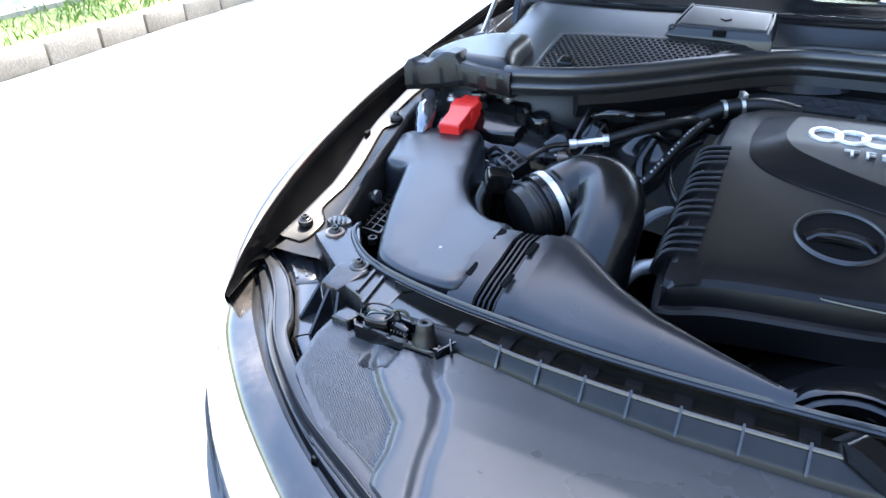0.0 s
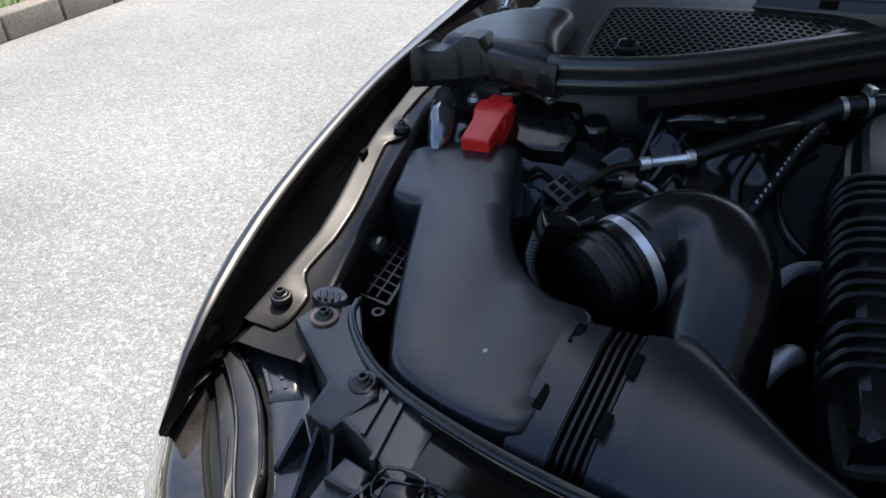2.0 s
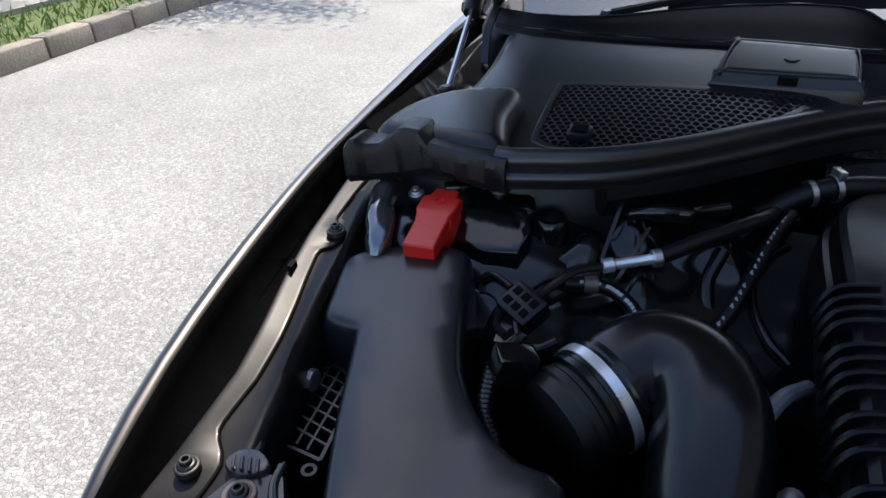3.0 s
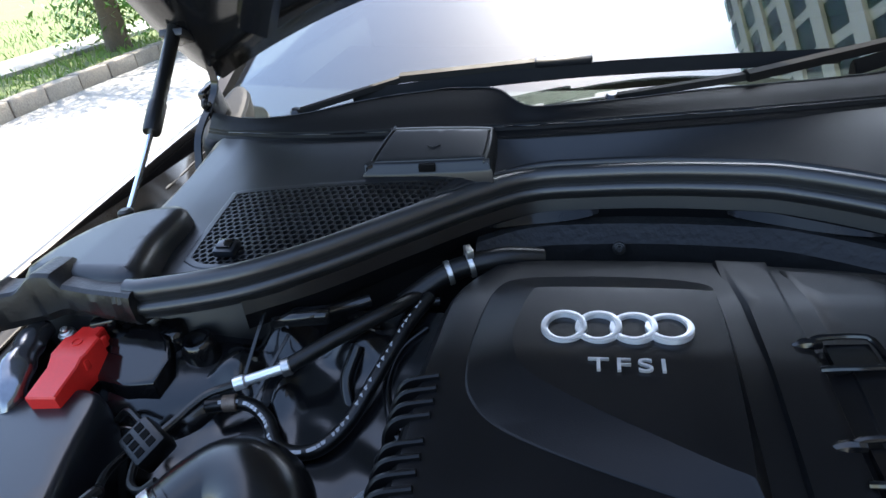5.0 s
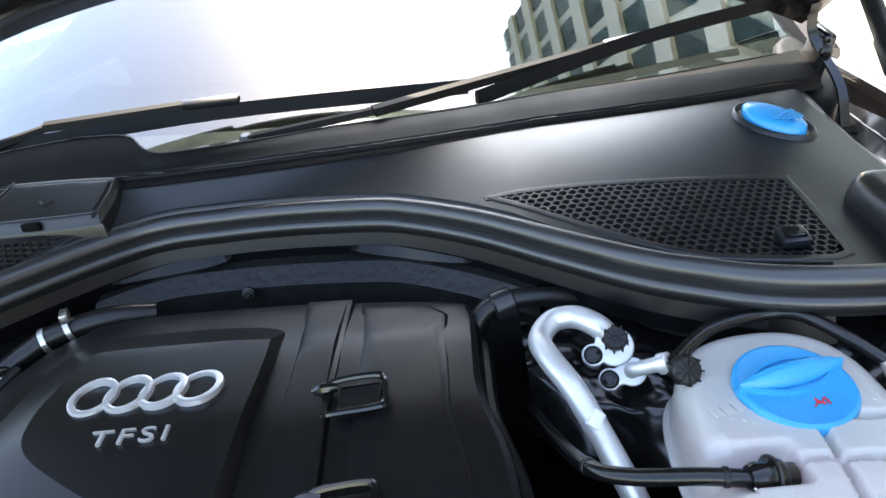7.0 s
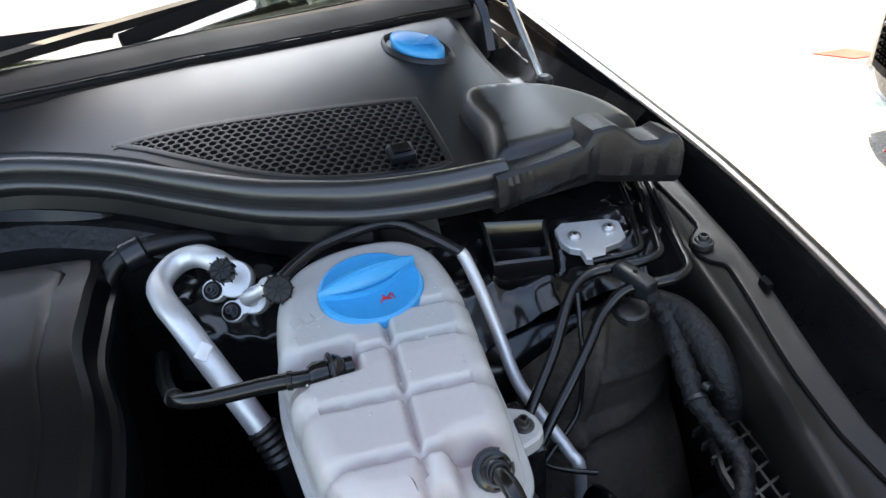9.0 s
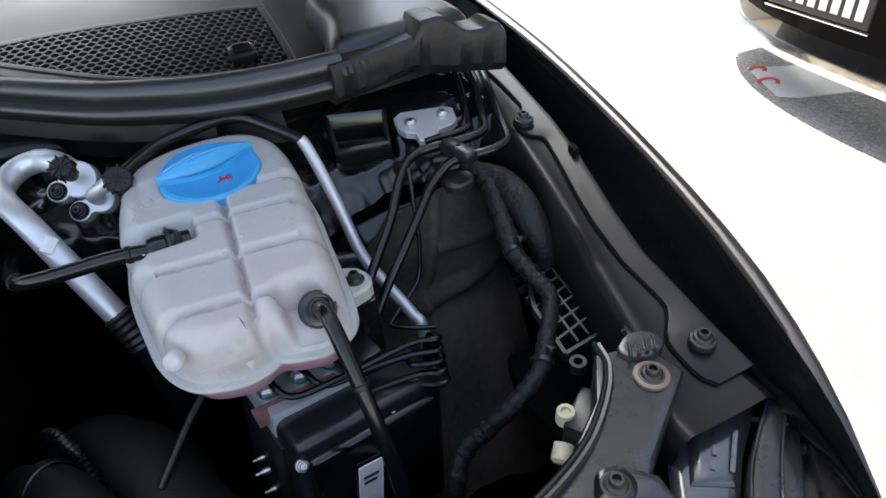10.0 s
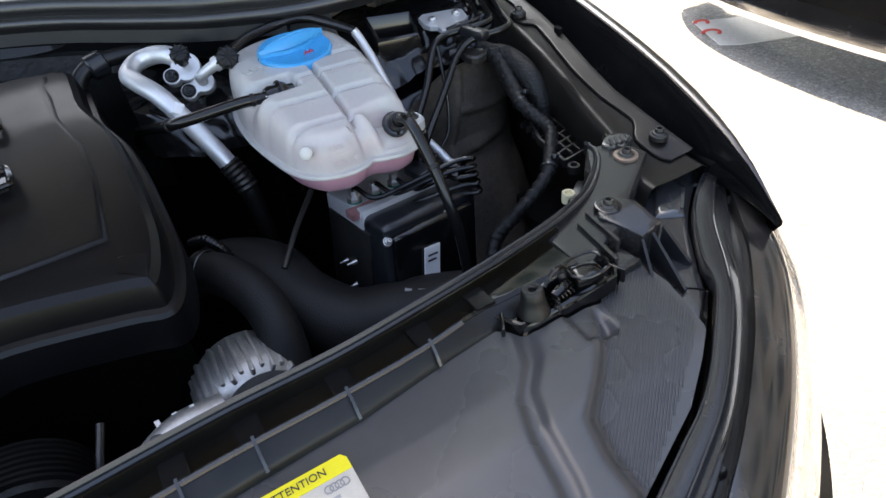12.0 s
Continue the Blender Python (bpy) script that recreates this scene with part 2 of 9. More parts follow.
def asphalt_material():
    """Pale worn asphalt with stones of about a centimetre."""
    mat = bpy.data.materials.new("worn_asphalt")
    mat.use_nodes = True
    n, l = mat.node_tree.nodes, mat.node_tree.links
    b = n["Principled BSDF"]
    geo = n.new("ShaderNodeNewGeometry")
    warp = n.new("ShaderNodeTexNoise")
    warp.inputs["Scale"].default_value = 60.0
    add = n.new("ShaderNodeVectorMath")
    add.operation = "MULTIPLY_ADD"
    add.inputs[1].default_value = (0.018, 0.018, 0.0)
    l.new(geo.outputs["Position"], warp.inputs["Vector"])
    l.new(warp.outputs["Color"], add.inputs[0])
    l.new(geo.outputs["Position"], add.inputs[2])
    stones = n.new("ShaderNodeTexVoronoi")
    stones.inputs["Scale"].default_value = 88.0
    l.new(add.outputs[0], stones.inputs["Vector"])
    edge = n.new("ShaderNodeTexVoronoi")
    edge.feature = "DISTANCE_TO_EDGE"
    edge.inputs["Scale"].default_value = 88.0
    l.new(add.outputs[0], edge.inputs["Vector"])
    split = n.new("ShaderNodeSeparateColor")
    l.new(stones.outputs["Color"], split.inputs["Color"])
    ramp = n.new("ShaderNodeValToRGB")
    e = ramp.color_ramp.elements
    e[0].position, e[0].color = 0.0, (0.245, 0.239, 0.226, 1)
    e[1].position, e[1].color = 1.0, (0.39, 0.38, 0.359, 1)
    mid = e.new(0.55)
    mid.color = (0.295, 0.288, 0.270, 1)
    l.new(split.outputs["Red"], ramp.inputs["Fac"])
    gap = n.new("ShaderNodeMapRange")
    gap.inputs["From Min"].default_value, gap.inputs["From Max"].default_value = 0.0, 0.12
    gap.inputs["To Min"].default_value = 0.56
    l.new(edge.outputs["Distance"], gap.inputs["Value"])
    patch = n.new("ShaderNodeTexNoise")
    patch.inputs["Scale"].default_value, patch.inputs["Detail"].default_value = 0.9, 6.0
    l.new(geo.outputs["Position"], patch.inputs["Vector"])
    tone = n.new("ShaderNodeMapRange")
    tone.inputs["From Min"].default_value, tone.inputs["From Max"].default_value = 0.3, 0.7
    tone.inputs["To Min"].default_value, tone.inputs["To Max"].default_value = 0.82, 1.15
    l.new(patch.outputs["Fac"], tone.inputs["Value"])
    m1 = n.new("ShaderNodeMath")
    m1.operation = "MULTIPLY"
    l.new(gap.outputs[0], m1.inputs[0])
    l.new(tone.outputs[0], m1.inputs[1])
    col = n.new("ShaderNodeVectorMath")
    col.operation = "SCALE"
    l.new(ramp.outputs["Color"], col.inputs[0])
    l.new(m1.outputs[0], col.inputs["Scale"])
    l.new(col.outputs[0], b.inputs["Base Color"])
    b.inputs["Roughness"].default_value = 0.85
    bp = n.new("ShaderNodeBump")
    bp.inputs["Strength"].default_value, bp.inputs["Distance"].default_value = 0.8, 0.004
    l.new(gap.outputs[0], bp.inputs["Height"])
    l.new(bp.outputs["Normal"], b.inputs["Normal"])
    return mat


M["asphalt"] = asphalt_material()
M["kerb"] = material("weathered_concrete", (0.275, 0.24, 0.195), 0.9, vary=0.35, scale=6, bump=0.9, bump_scale=60, flat_bump=0.006, dirt=0.6, dirt_color=(0.09, 0.075, 0.06))
M["gutter"] = material("concrete_channel", (0.31, 0.295, 0.27), 0.9, vary=0.2, scale=5, bump=0.6, bump_scale=60, flat_bump=0.003, dirt=0.3, dirt_color=(0.22, 0.19, 0.16))
M["soil"] = material("grassy_soil", (0.10, 0.13, 0.04), 0.95, vary=0.4, scale=8, bump=0.8, bump_scale=40, flat_bump=0.01)
M["grass"] = material("bright_grass", (0.14, 0.23, 0.04), 0.6, vary=0.35, scale=5)
# light grey that paints in the sunlit strip at the scuttle corner
M["border"] = material("border_grey_as_sunlit", (0.20, 0.20, 0.21), 0.4, vary=0.1)
M["scuttle"] = material("matt_scuttle_rubber", (0.0035, 0.0034, 0.0036), 0.55, spec=0.14, vary=0.15, scale=15, bump=0.15, bump_scale=900, dirt=0.004, flat_bump=0.0002)
M["cowl"] = material("satin_cowl_plastic", (0.0095, 0.0098, 0.0106), 0.32, spec=0.5, vary=0.12, scale=12, bump=0.08, bump_scale=1500, dirt=0.004, flat_bump=0.0002)
M["bark"] = material("brown_bark", (0.10, 0.075, 0.05), 0.9, vary=0.4, scale=20, bump=1.0, bump_scale=60, flat_bump=0.01)
M["leaf"] = material("fresh_leaf", (0.09, 0.20, 0.025), 0.45, vary=0.4, scale=4)
M["wall_white"] = material("painted_render", (0.80, 0.80, 0.79), 0.8, vary=0.06, scale=1.5)
M["wall_brown"] = material("tan_render", (0.34, 0.275, 0.225), 0.8, vary=0.25, scale=0.8, dirt=0.25, dirt_color=(0.07, 0.055, 0.045))
M["wall_grey"] = material("grey_render", (0.30, 0.30, 0.31), 0.8, vary=0.08, scale=1.5)
M["road_white"] = material("worn_white_paint", (0.66, 0.65, 0.62), 0.8, vary=0.15, scale=12, dirt=0.4, dirt_color=(0.35, 0.33, 0.30), bump=0.5, bump_scale=80, flat_bump=0.003)
M["road_red"] = material("worn_red_paint", (0.62, 0.07, 0.05), 0.8, vary=0.2, scale=15, dirt=0.3, bump=0.5, bump_scale=80, flat_bump=0.003)
M["paint_grey"] = material("dark_car_paint", (0.006, 0.0065, 0.008), 0.25, 0.3, coat=1.0, vary=0.1, scale=15)


# ---- mesh helpers ----
def thing(name, base, label, category, group="", kind=""):
    """The Empty at a thing's base, under which its parts hang."""
    ob = new(name)
    ob.location = base
    ob.empty_display_size = 0.02
    return tagged(ob, label, category, group, kind)


def finish(bm, material_name, sharp=35):
    bmesh.ops.recalc_face_normals(bm, faces=bm.faces)
    me = bpy.data.meshes.new("mesh")
    bm.to_mesh(me)
    bm.free()
    me.materials.append(M[material_name])
    me.polygons.foreach_set("use_smooth", [True] * len(me.polygons))
    me.set_sharp_from_angle(angle=radians(sharp))
    return me


def place_of(ob):
    p = Vector((0, 0, 0))
    while ob:
        p += ob.location
        ob = ob.parent
    return p


def part(name, bm, material_name, parent=None, label="", sharp=35):
    """Links a bmesh, built in world coordinates, as one mesh object under a thing or a part."""
    ob = new(name, finish(bm, material_name, sharp))
    if parent:
        ob.location = -place_of(parent)
        ob.parent = parent
    return tagged(ob, label)


def alone(name, bm, material_name, label, category, group="", kind="", sharp=35):
    """A thing that is one mesh, with its origin at its base."""
    lo = Vector([min(v.co[i] for v in bm.verts) for i in range(3)])
    hi = Vector([max(v.co[i] for v in bm.verts) for i in range(3)])
    base = Vector(((lo.x + hi.x) / 2, (lo.y + hi.y) / 2, lo.z))
    bmesh.ops.translate(bm, verts=bm.verts, vec=-base)
    ob = new(name, finish(bm, material_name, sharp))
    ob.location = base
    return tagged(ob, label, category, group, kind)


def curve_through(pts, steps=6, closed=False):
    """A smooth line through points of any dimension (Catmull-Rom)."""
    p = np.array(pts, float)
    n = len(p)
    if n < 3:
        return [p[0] + (p[-1] - p[0]) * k / steps for k in range(steps + 1)]
    out = []
    for i in range(n if closed else n - 1):
        if closed:
            a, b, c, d = p[(i - 1) % n], p[i], p[(i + 1) % n], p[(i + 2) % n]
        else:
            b, c = p[i], p[i + 1]
            a = p[i - 1] if i else 2 * b - c
            d = p[i + 2] if i + 2 < n else 2 * c - b
        for k in range(steps):
            t = k / steps
            out.append(0.5 * (2 * b + (c - a) * t + (2 * a - 5 * b + 4 * c - d) * t * t + (3 * b - a - 3 * c + d) * t ** 3))
    if not closed:
        out.append(p[-1])
    return out


def rings(bm, loops, close_ring=True, cap_start=False, cap_end=False, closed=False):
    """Skins rows of points."""
    rows = [[bm.verts.new(tuple(q)) for q in ring] for ring in loops]
    m = len(rows[0])
    for i in range(len(rows) if closed else len(rows) - 1):
        a, b = rows[i], rows[(i + 1) % len(rows)]
        for j in range(m if close_ring else m - 1):
            bm.faces.new((a[j], a[(j + 1) % m], b[(j + 1) % m], b[j]))
    if cap_start:
        bm.faces.new(rows[0][::-1])
    if cap_end:
        bm.faces.new(rows[-1])
    return rows


def tube(bm, pts, r, n=10, steps=5, cap=True, smooth=True, closed=False):
    """A round pipe along a line; r a radius or one per point."""
    rr = r if isinstance(r, (list, tuple)) else [r] * len(pts)
    data = [(*p, q) for p, q in zip(pts, rr)]
    line = curve_through(data, steps, closed) if smooth else [np.array(d, float) for d in data]
    pos = [Vector(q[:3]) for q in line]
    rad = [float(q[3]) for q in line]
    loops, side = [], None
    k = len(pos)
    for i in range(k):
        if closed:
            d = pos[(i + 1) % k] - pos[i - 1]
        else:
            d = pos[min(i + 1, k - 1)] - pos[max(i - 1, 0)]
        d.normalize()
        if side is None:
            side = d.orthogonal().normalized()
        side = (side - d * side.dot(d)).normalized()
        up = d.cross(side)
        loops.append([pos[i] + rad[i] * (math.cos(2 * math.pi * j / n) * side + math.sin(2 * math.pi * j / n) * up) for j in range(n)])
    rings(bm, loops, True, cap and not closed, cap and not closed, closed)
    return bm


def ribbed(bm, pts, r, pitch, depth, n=12):
    """A corrugated hose."""
    line = [Vector(q) for q in curve_through(pts, 30)]
    walked, out, nextp = 0.0, [line[0]], pitch / 2
    for a, b in zip(line, line[1:]):
        seg = (b - a).length
        while walked + seg >= nextp:
            out.append(a + (b - a) * ((nextp - walked) / seg))
            nextp += pitch / 2
        walked += seg
    return tube(bm, out, [r if i % 2 else r - depth for i in range(len(out))], n, smooth=False)


def sweep(bm, pts, profile, steps=6, up=(0, 0, 1), closed_profile=True, cap=True, smooth=True):
    """A profile of (sideways, up) pairs along a line; sideways is to the right of its way."""
    pos = [Vector(q) for q in (curve_through(pts, steps) if smooth else pts)]
    up = Vector(up)
    loops = []
    for i in range(len(pos)):
        d = (pos[min(i + 1, len(pos) - 1)] - pos[max(i - 1, 0)]).normalized()
        right = d.cross(up).normalized()
        top = right.cross(d).normalized()
        loops.append([pos[i] + a * right + b * top for a, b in profile])
    rings(bm, loops, closed_profile, cap and closed_profile, cap and closed_profile)
    return bm


def offset(poly, d):
    """The outline moved inwards by d (counter-clockwise outlines)."""
    n = len(poly)
    out = []
    for i in range(n):
        a, b, c = Vector(poly[i - 1][:2]), Vector(poly[i][:2]), Vector(poly[(i + 1) % n][:2])
        e, f = (b - a), (c - b)
        if e.length < 1e-9 or f.length < 1e-9:
            out.append((b.x, b.y))
            continue
        e.normalize(), f.normalize()
        m = Vector((-e.y - f.y, e.x + f.x))
        if m.length < 1e-6:
            m = Vector((-e.y, e.x))
        m.normalize()
        k = max(0.45, m.dot(Vector((-e.y, e.x))))
        q = b + m * (d / k)
        out.append((q.x, q.y))
    return out


def area(poly):
    return sum(poly[i - 1][0] * poly[i][1] - poly[i][0] * poly[i - 1][1] for i in range(len(poly))) / 2


def fill_cap(bm, loop, f, step=0.0):
    """Closes a loop with an even net of triangles that follows f(x, y)."""
    pts = [Vector((q[0], q[1])) for q in loop]
    n = len(pts)
    lo = Vector((min(q.x for q in pts), min(q.y for q in pts)))
    hi = Vector((max(q.x for q in pts), max(q.y for q in pts)))
    step = step or max(0.006, (hi - lo).length / 26)
    grid = []
    y, row = lo.y, 0
    while y < hi.y:
        x = lo.x + (step / 2 if row % 2 else 0)
        while x < hi.x:
            near = min((pts[i] - Vector((x, y))).length for i in range(n))
            if near > step * 0.6:
                grid.append(Vector((x, y)))
            x += step
        y += step * 0.87
        row += 1
    co, _, faces, *_ = geometry.delaunay_2d_cdt(pts + grid, [(i, (i + 1) % n) for i in range(n)], [], 1, 1e-7)
    vs = []
    for i, q in enumerate(co):
        z = loop[i][2] if i < n and (q - pts[i]).length < 1e-6 else f(q.x, q.y)
        vs.append(bm.verts.new((q.x, q.y, z)))
    for tri in faces:
        if len(set(tri)) >= 3:
            bm.faces.new([vs[i] for i in tri])


def slab(bm, poly, z0, z1, layers=((0, 0),), smooth=0, bottom=True):
    """An upright piece over an outline. z0, z1: heights or functions of x, y; layers: (inset, drop) of the rings up to its top."""
    poly = [tuple(q[:2]) for q in (curve_through(poly, smooth, True) if smooth else poly)]
    if area(poly) < 0:
        poly = poly[::-1]
    f0 = z0 if callable(z0) else (lambda x, y: z0)
    f1 = z1 if callable(z1) else (lambda x, y: z1)
    loops = [[(x, y, f0(x, y)) for x, y in poly]]
    for inset, drop in layers:
        loops.append([(x, y, f1(x, y) - drop) for x, y in (offset(poly, inset) if inset else poly)])
    rings(bm, loops, True, bottom, False)
    drop = layers[-1][1]
    fill_cap(bm, loops[-1], lambda x, y: f1(x, y) - drop)
    bmesh.ops.remove_doubles(bm, verts=bm.verts, dist=1e-5)
    return bm


def sheet(bm, f, us, vs, thick=0.0, closed_u=False):
    """A skin f(u, v) -> point, with a back at a depth below it."""
    rows = [[Vector(f(u, v)) for v in vs] for u in us]
    grid = [[bm.verts.new(q) for q in row] for row in rows]
    for i in range(len(us) - 1):
        for j in range(len(vs) - 1):
            bm.faces.new((grid[i][j], grid[i + 1][j], grid[i + 1][j + 1], grid[i][j + 1]))
    if thick:
        bmesh.ops.recalc_face_normals(bm, faces=bm.faces)
        bmesh.ops.solidify(bm, geom=bm.faces[:], thickness=thick)
    return bm


def span(a, b, n):
    return [a + (b - a) * k / n for k in range(n + 1)]


def block(bm, center, size, turn=(0, 0, 0), bevel=0.0, segments=2, taper=1.0):
    """A box with rounded edges."""
    made = bmesh.ops.create_cube(bm, size=1.0)["verts"]
    for v in made:
        k = taper if v.co.z > 0 else 1.0
        v.co = Vector((v.co.x * size[0] * k, v.co.y * size[1] * k, v.co.z * size[2]))
    if bevel:
        edges = list({e for v in made for e in v.link_edges})
        res = bmesh.ops.bevel(bm, geom=edges, offset=bevel, segments=segments, affect="EDGES", profile=0.5)
        made = list({v for f in res["faces"] for v in f.verts} | {v for v in made if v.is_valid})
    m = pose(*center, *turn)
    seen = set()
    stack = [v for v in made if v.is_valid]
    while stack:
        v = stack.pop()
        if v in seen:
            continue
        seen.add(v)
        stack.extend(e.other_vert(v) for e in v.link_edges)
    for v in seen:
        v.co = m @ v.co
    return bm


def lathe(bm, base, axis, profile, n=20, cap=True):
    """A turned piece: (radius, height) pairs along an axis."""
    axis = Vector(axis).normalized()
    s = axis.orthogonal().normalized()
    t = axis.cross(s)
    base = Vector(base)
    loops = [[base + axis * h + r * (math.cos(2 * math.pi * k / n) * s + math.sin(2 * math.pi * k / n) * t) for k in range(n)] for r, h in profile]
    rings(bm, loops, True, cap, cap)
    return bm


def bolt(parent, at, r=0.0075, axis=(0, 0, 1), mat="steel_dark", washer="", name="bolt"):
    """A flanged bolt with a socket in its head."""
    r *= 0.74
    bm = bmesh.new()
    lathe(bm, at, axis, [(r * 1.5, -0.004), (r * 1.5, 0.0004), (r * 1.38, 0.0012), (r * 1.15, 0.0014), (r * 1.10, 0.0026), (r * 0.95, 0.0034), (r * 0.74, 0.0036), (r * 0.72, 0.0066), (r * 0.64, 0.0074), (r * 0.44, 0.0074), (r * 0.40, 0.0040)], 24)
    ob = part(name, bm, mat, parent)
    if washer:
        bm = bmesh.new()
        lathe(bm, at, axis, [(r * 1.9, -0.003), (r * 1.9, 0.0006), (r * 1.8, 0.0010), (r * 1.0, 0.0010)], 28)
        part("washer", bm, washer, ob)
    return ob


def lerp(xs, ys, x):
    return float(np.interp(x, xs, ys))


def words(text, size, at, turn, depth, mat, parent, name="lettering", align="CENTER", spacing=1.0, shear=0.0, wide=0.0):
    """Raised letters in the built-in font."""
    cu = bpy.data.curves.new("text", "FONT")
    cu.body, cu.size, cu.extrude, cu.align_x, cu.align_y = text, size, depth, align, "CENTER"
    cu.space_character = spacing
    cu.shear = shear
    tmp = bpy.data.objects.new("text", cu)
    scene.collection.objects.link(tmp)
    deps = bpy.context.evaluated_depsgraph_get()
    me = bpy.data.meshes.new_from_object(tmp.evaluated_get(deps))
    bpy.data.objects.remove(tmp)
    if wide:
        span_x = max(v.co.x for v in me.vertices) - min(v.co.x for v in me.vertices)
        me.transform(Matrix.Diagonal((wide / span_x, 1, 1, 1)))
    me.transform(pose(*at, *turn))
    me.materials.clear()
    me.materials.append(M[mat])
    ob = new(name, me)
    ob.location = -place_of(parent)
    ob.parent = parent
    return ob


def slant(normal, spin=0.0):
    """Turn that lays the local z axis along a normal, in degrees (x, y, z)."""
    q = Vector((0, 0, 1)).rotation_difference(Vector(normal)) @ Euler((0, 0, radians(spin))).to_quaternion()
    return tuple(math.degrees(a) for a in q.to_euler())


# ---- ground, kerb, verge ----
def kerb_x(y):
    """Plan line of the kerb's face, which bends away from the car."""
    return lerp([-6, 2.3, 4.2, 5.6, 8.5, 30], [-3.9, -4.80, -5.08, -5.24, -5.30, -5.40], y)


def build_ground():
    bm = bmesh.new()
    us = sorted(set(span(-6, 12, 36) + [-900, -150, -40, 40, 150, 900]))
    vs = sorted(set(span(-6, 14, 40) + [-900, -150, -40, 40, 150, 900]))
    sheet(bm, lambda x, y: (x, y, 0.0), us, vs)
    alone("road", bm, "asphalt", "pale worn asphalt road with exposed stones in sunlight", "road", kind="structure")
    bm = bmesh.new()
    sheet(bm, lambda x, y: (x + kerb_x(y), y, 0.13 + 0.03 * noise.noise((x * 0.6, y * 0.6, 0)) * min(1, max(0, -0.2 - x))), [-900, -200, -60] + span(-15, -0.15, 30), [-900, -150, -40] + span(-10, 25, 50) + [60, 150, 900])
    alone("verge", bm, "soil", "grassy roadside verge behind the kerb", "ground", kind="structure")
    # patched strip of concrete walk on the verge
    bm = bmesh.new()
    sheet(bm, lambda x, y: (x + kerb_x(y), y, 0.175 + 0.004 * noise.noise((x, y, 3))), span(-2.05, -1.15, 4), span(-6, 22, 40), 0.06)
    alone("footpath", bm, "gutter", "narrow sunlit concrete footpath across the grass", "path", kind="structure")
    # grass tufts
    rnd = random.Random(5)
    verts, faces = [], []
    for _ in range(9000):
        y = rnd.uniform(0.5, 14)
        x = -0.20 - abs(rnd.gauss(0, 1.2)) if rnd.random() < 0.6 else rnd.uniform(-7, -0.20)
        if -2.0 < x < -1.2:
            continue
        x += kerb_x(y)
        h, a, w = rnd.uniform(0.03, 0.11), rnd.uniform(0, 6.28), rnd.uniform(0.004, 0.009)
        lx, ly = rnd.uniform(-0.05, 0.05), rnd.uniform(-0.05, 0.05)
        k = len(verts)
        dx, dy = w * math.cos(a), w * math.sin(a)
        verts += [(x - dx, y - dy, 0.11), (x + dx, y + dy, 0.11), (x + dx * 0.6 + lx * 0.4, y + dy * 0.6 + ly * 0.4, 0.12 + h * 0.65), (x + lx, y + ly, 0.12 + h)]
        faces += [(k, k + 1, k + 2), (k, k + 2, k + 3)]
    me = bpy.data.meshes.new("mesh")
    me.from_pydata(verts, [], faces)
    me.materials.append(M["grass"])
    tagged(new("grass", me), "bright green grass blades on the verge", "grass", kind="stuff")


def build_kerb():
    """A kerb of separate weathered concrete blocks."""
    kerb = thing("kerb", (-5.18, 4, 0), "weathered grey concrete kerb of separate blocks", "kerb", kind="structure")
    shapes = []
    rnd = random.Random(3)
    for k in range(3):
        bm = bmesh.new()
        block(bm, (0, 0, 0.06), (0.17, 0.485, 0.20), bevel=0.014, segments=2)
        for v in bm.verts:
            v.co += Vector((rnd.uniform(-1, 1), rnd.uniform(-1, 1), rnd.uniform(-1, 1))) * 0.004
        shapes.append(finish(bm, "kerb", 50))
    for i in range(52):
        ob = new("kerb_stone", shapes[i % 3])
        ob.parent = kerb
        y = -3 + i * 0.5
        turn = math.atan((kerb_x(y - 0.25) - kerb_x(y + 0.25)) / 0.5)
        ob.location = (kerb_x(y) - 0.085 + 5.18 + rnd.uniform(-0.006, 0.006), y - 4, rnd.uniform(-0.004, 0.004))
        ob.rotation_euler = (rnd.uniform(-0.01, 0.01), rnd.uniform(-0.02, 0.02), turn + rnd.uniform(-0.015, 0.015))


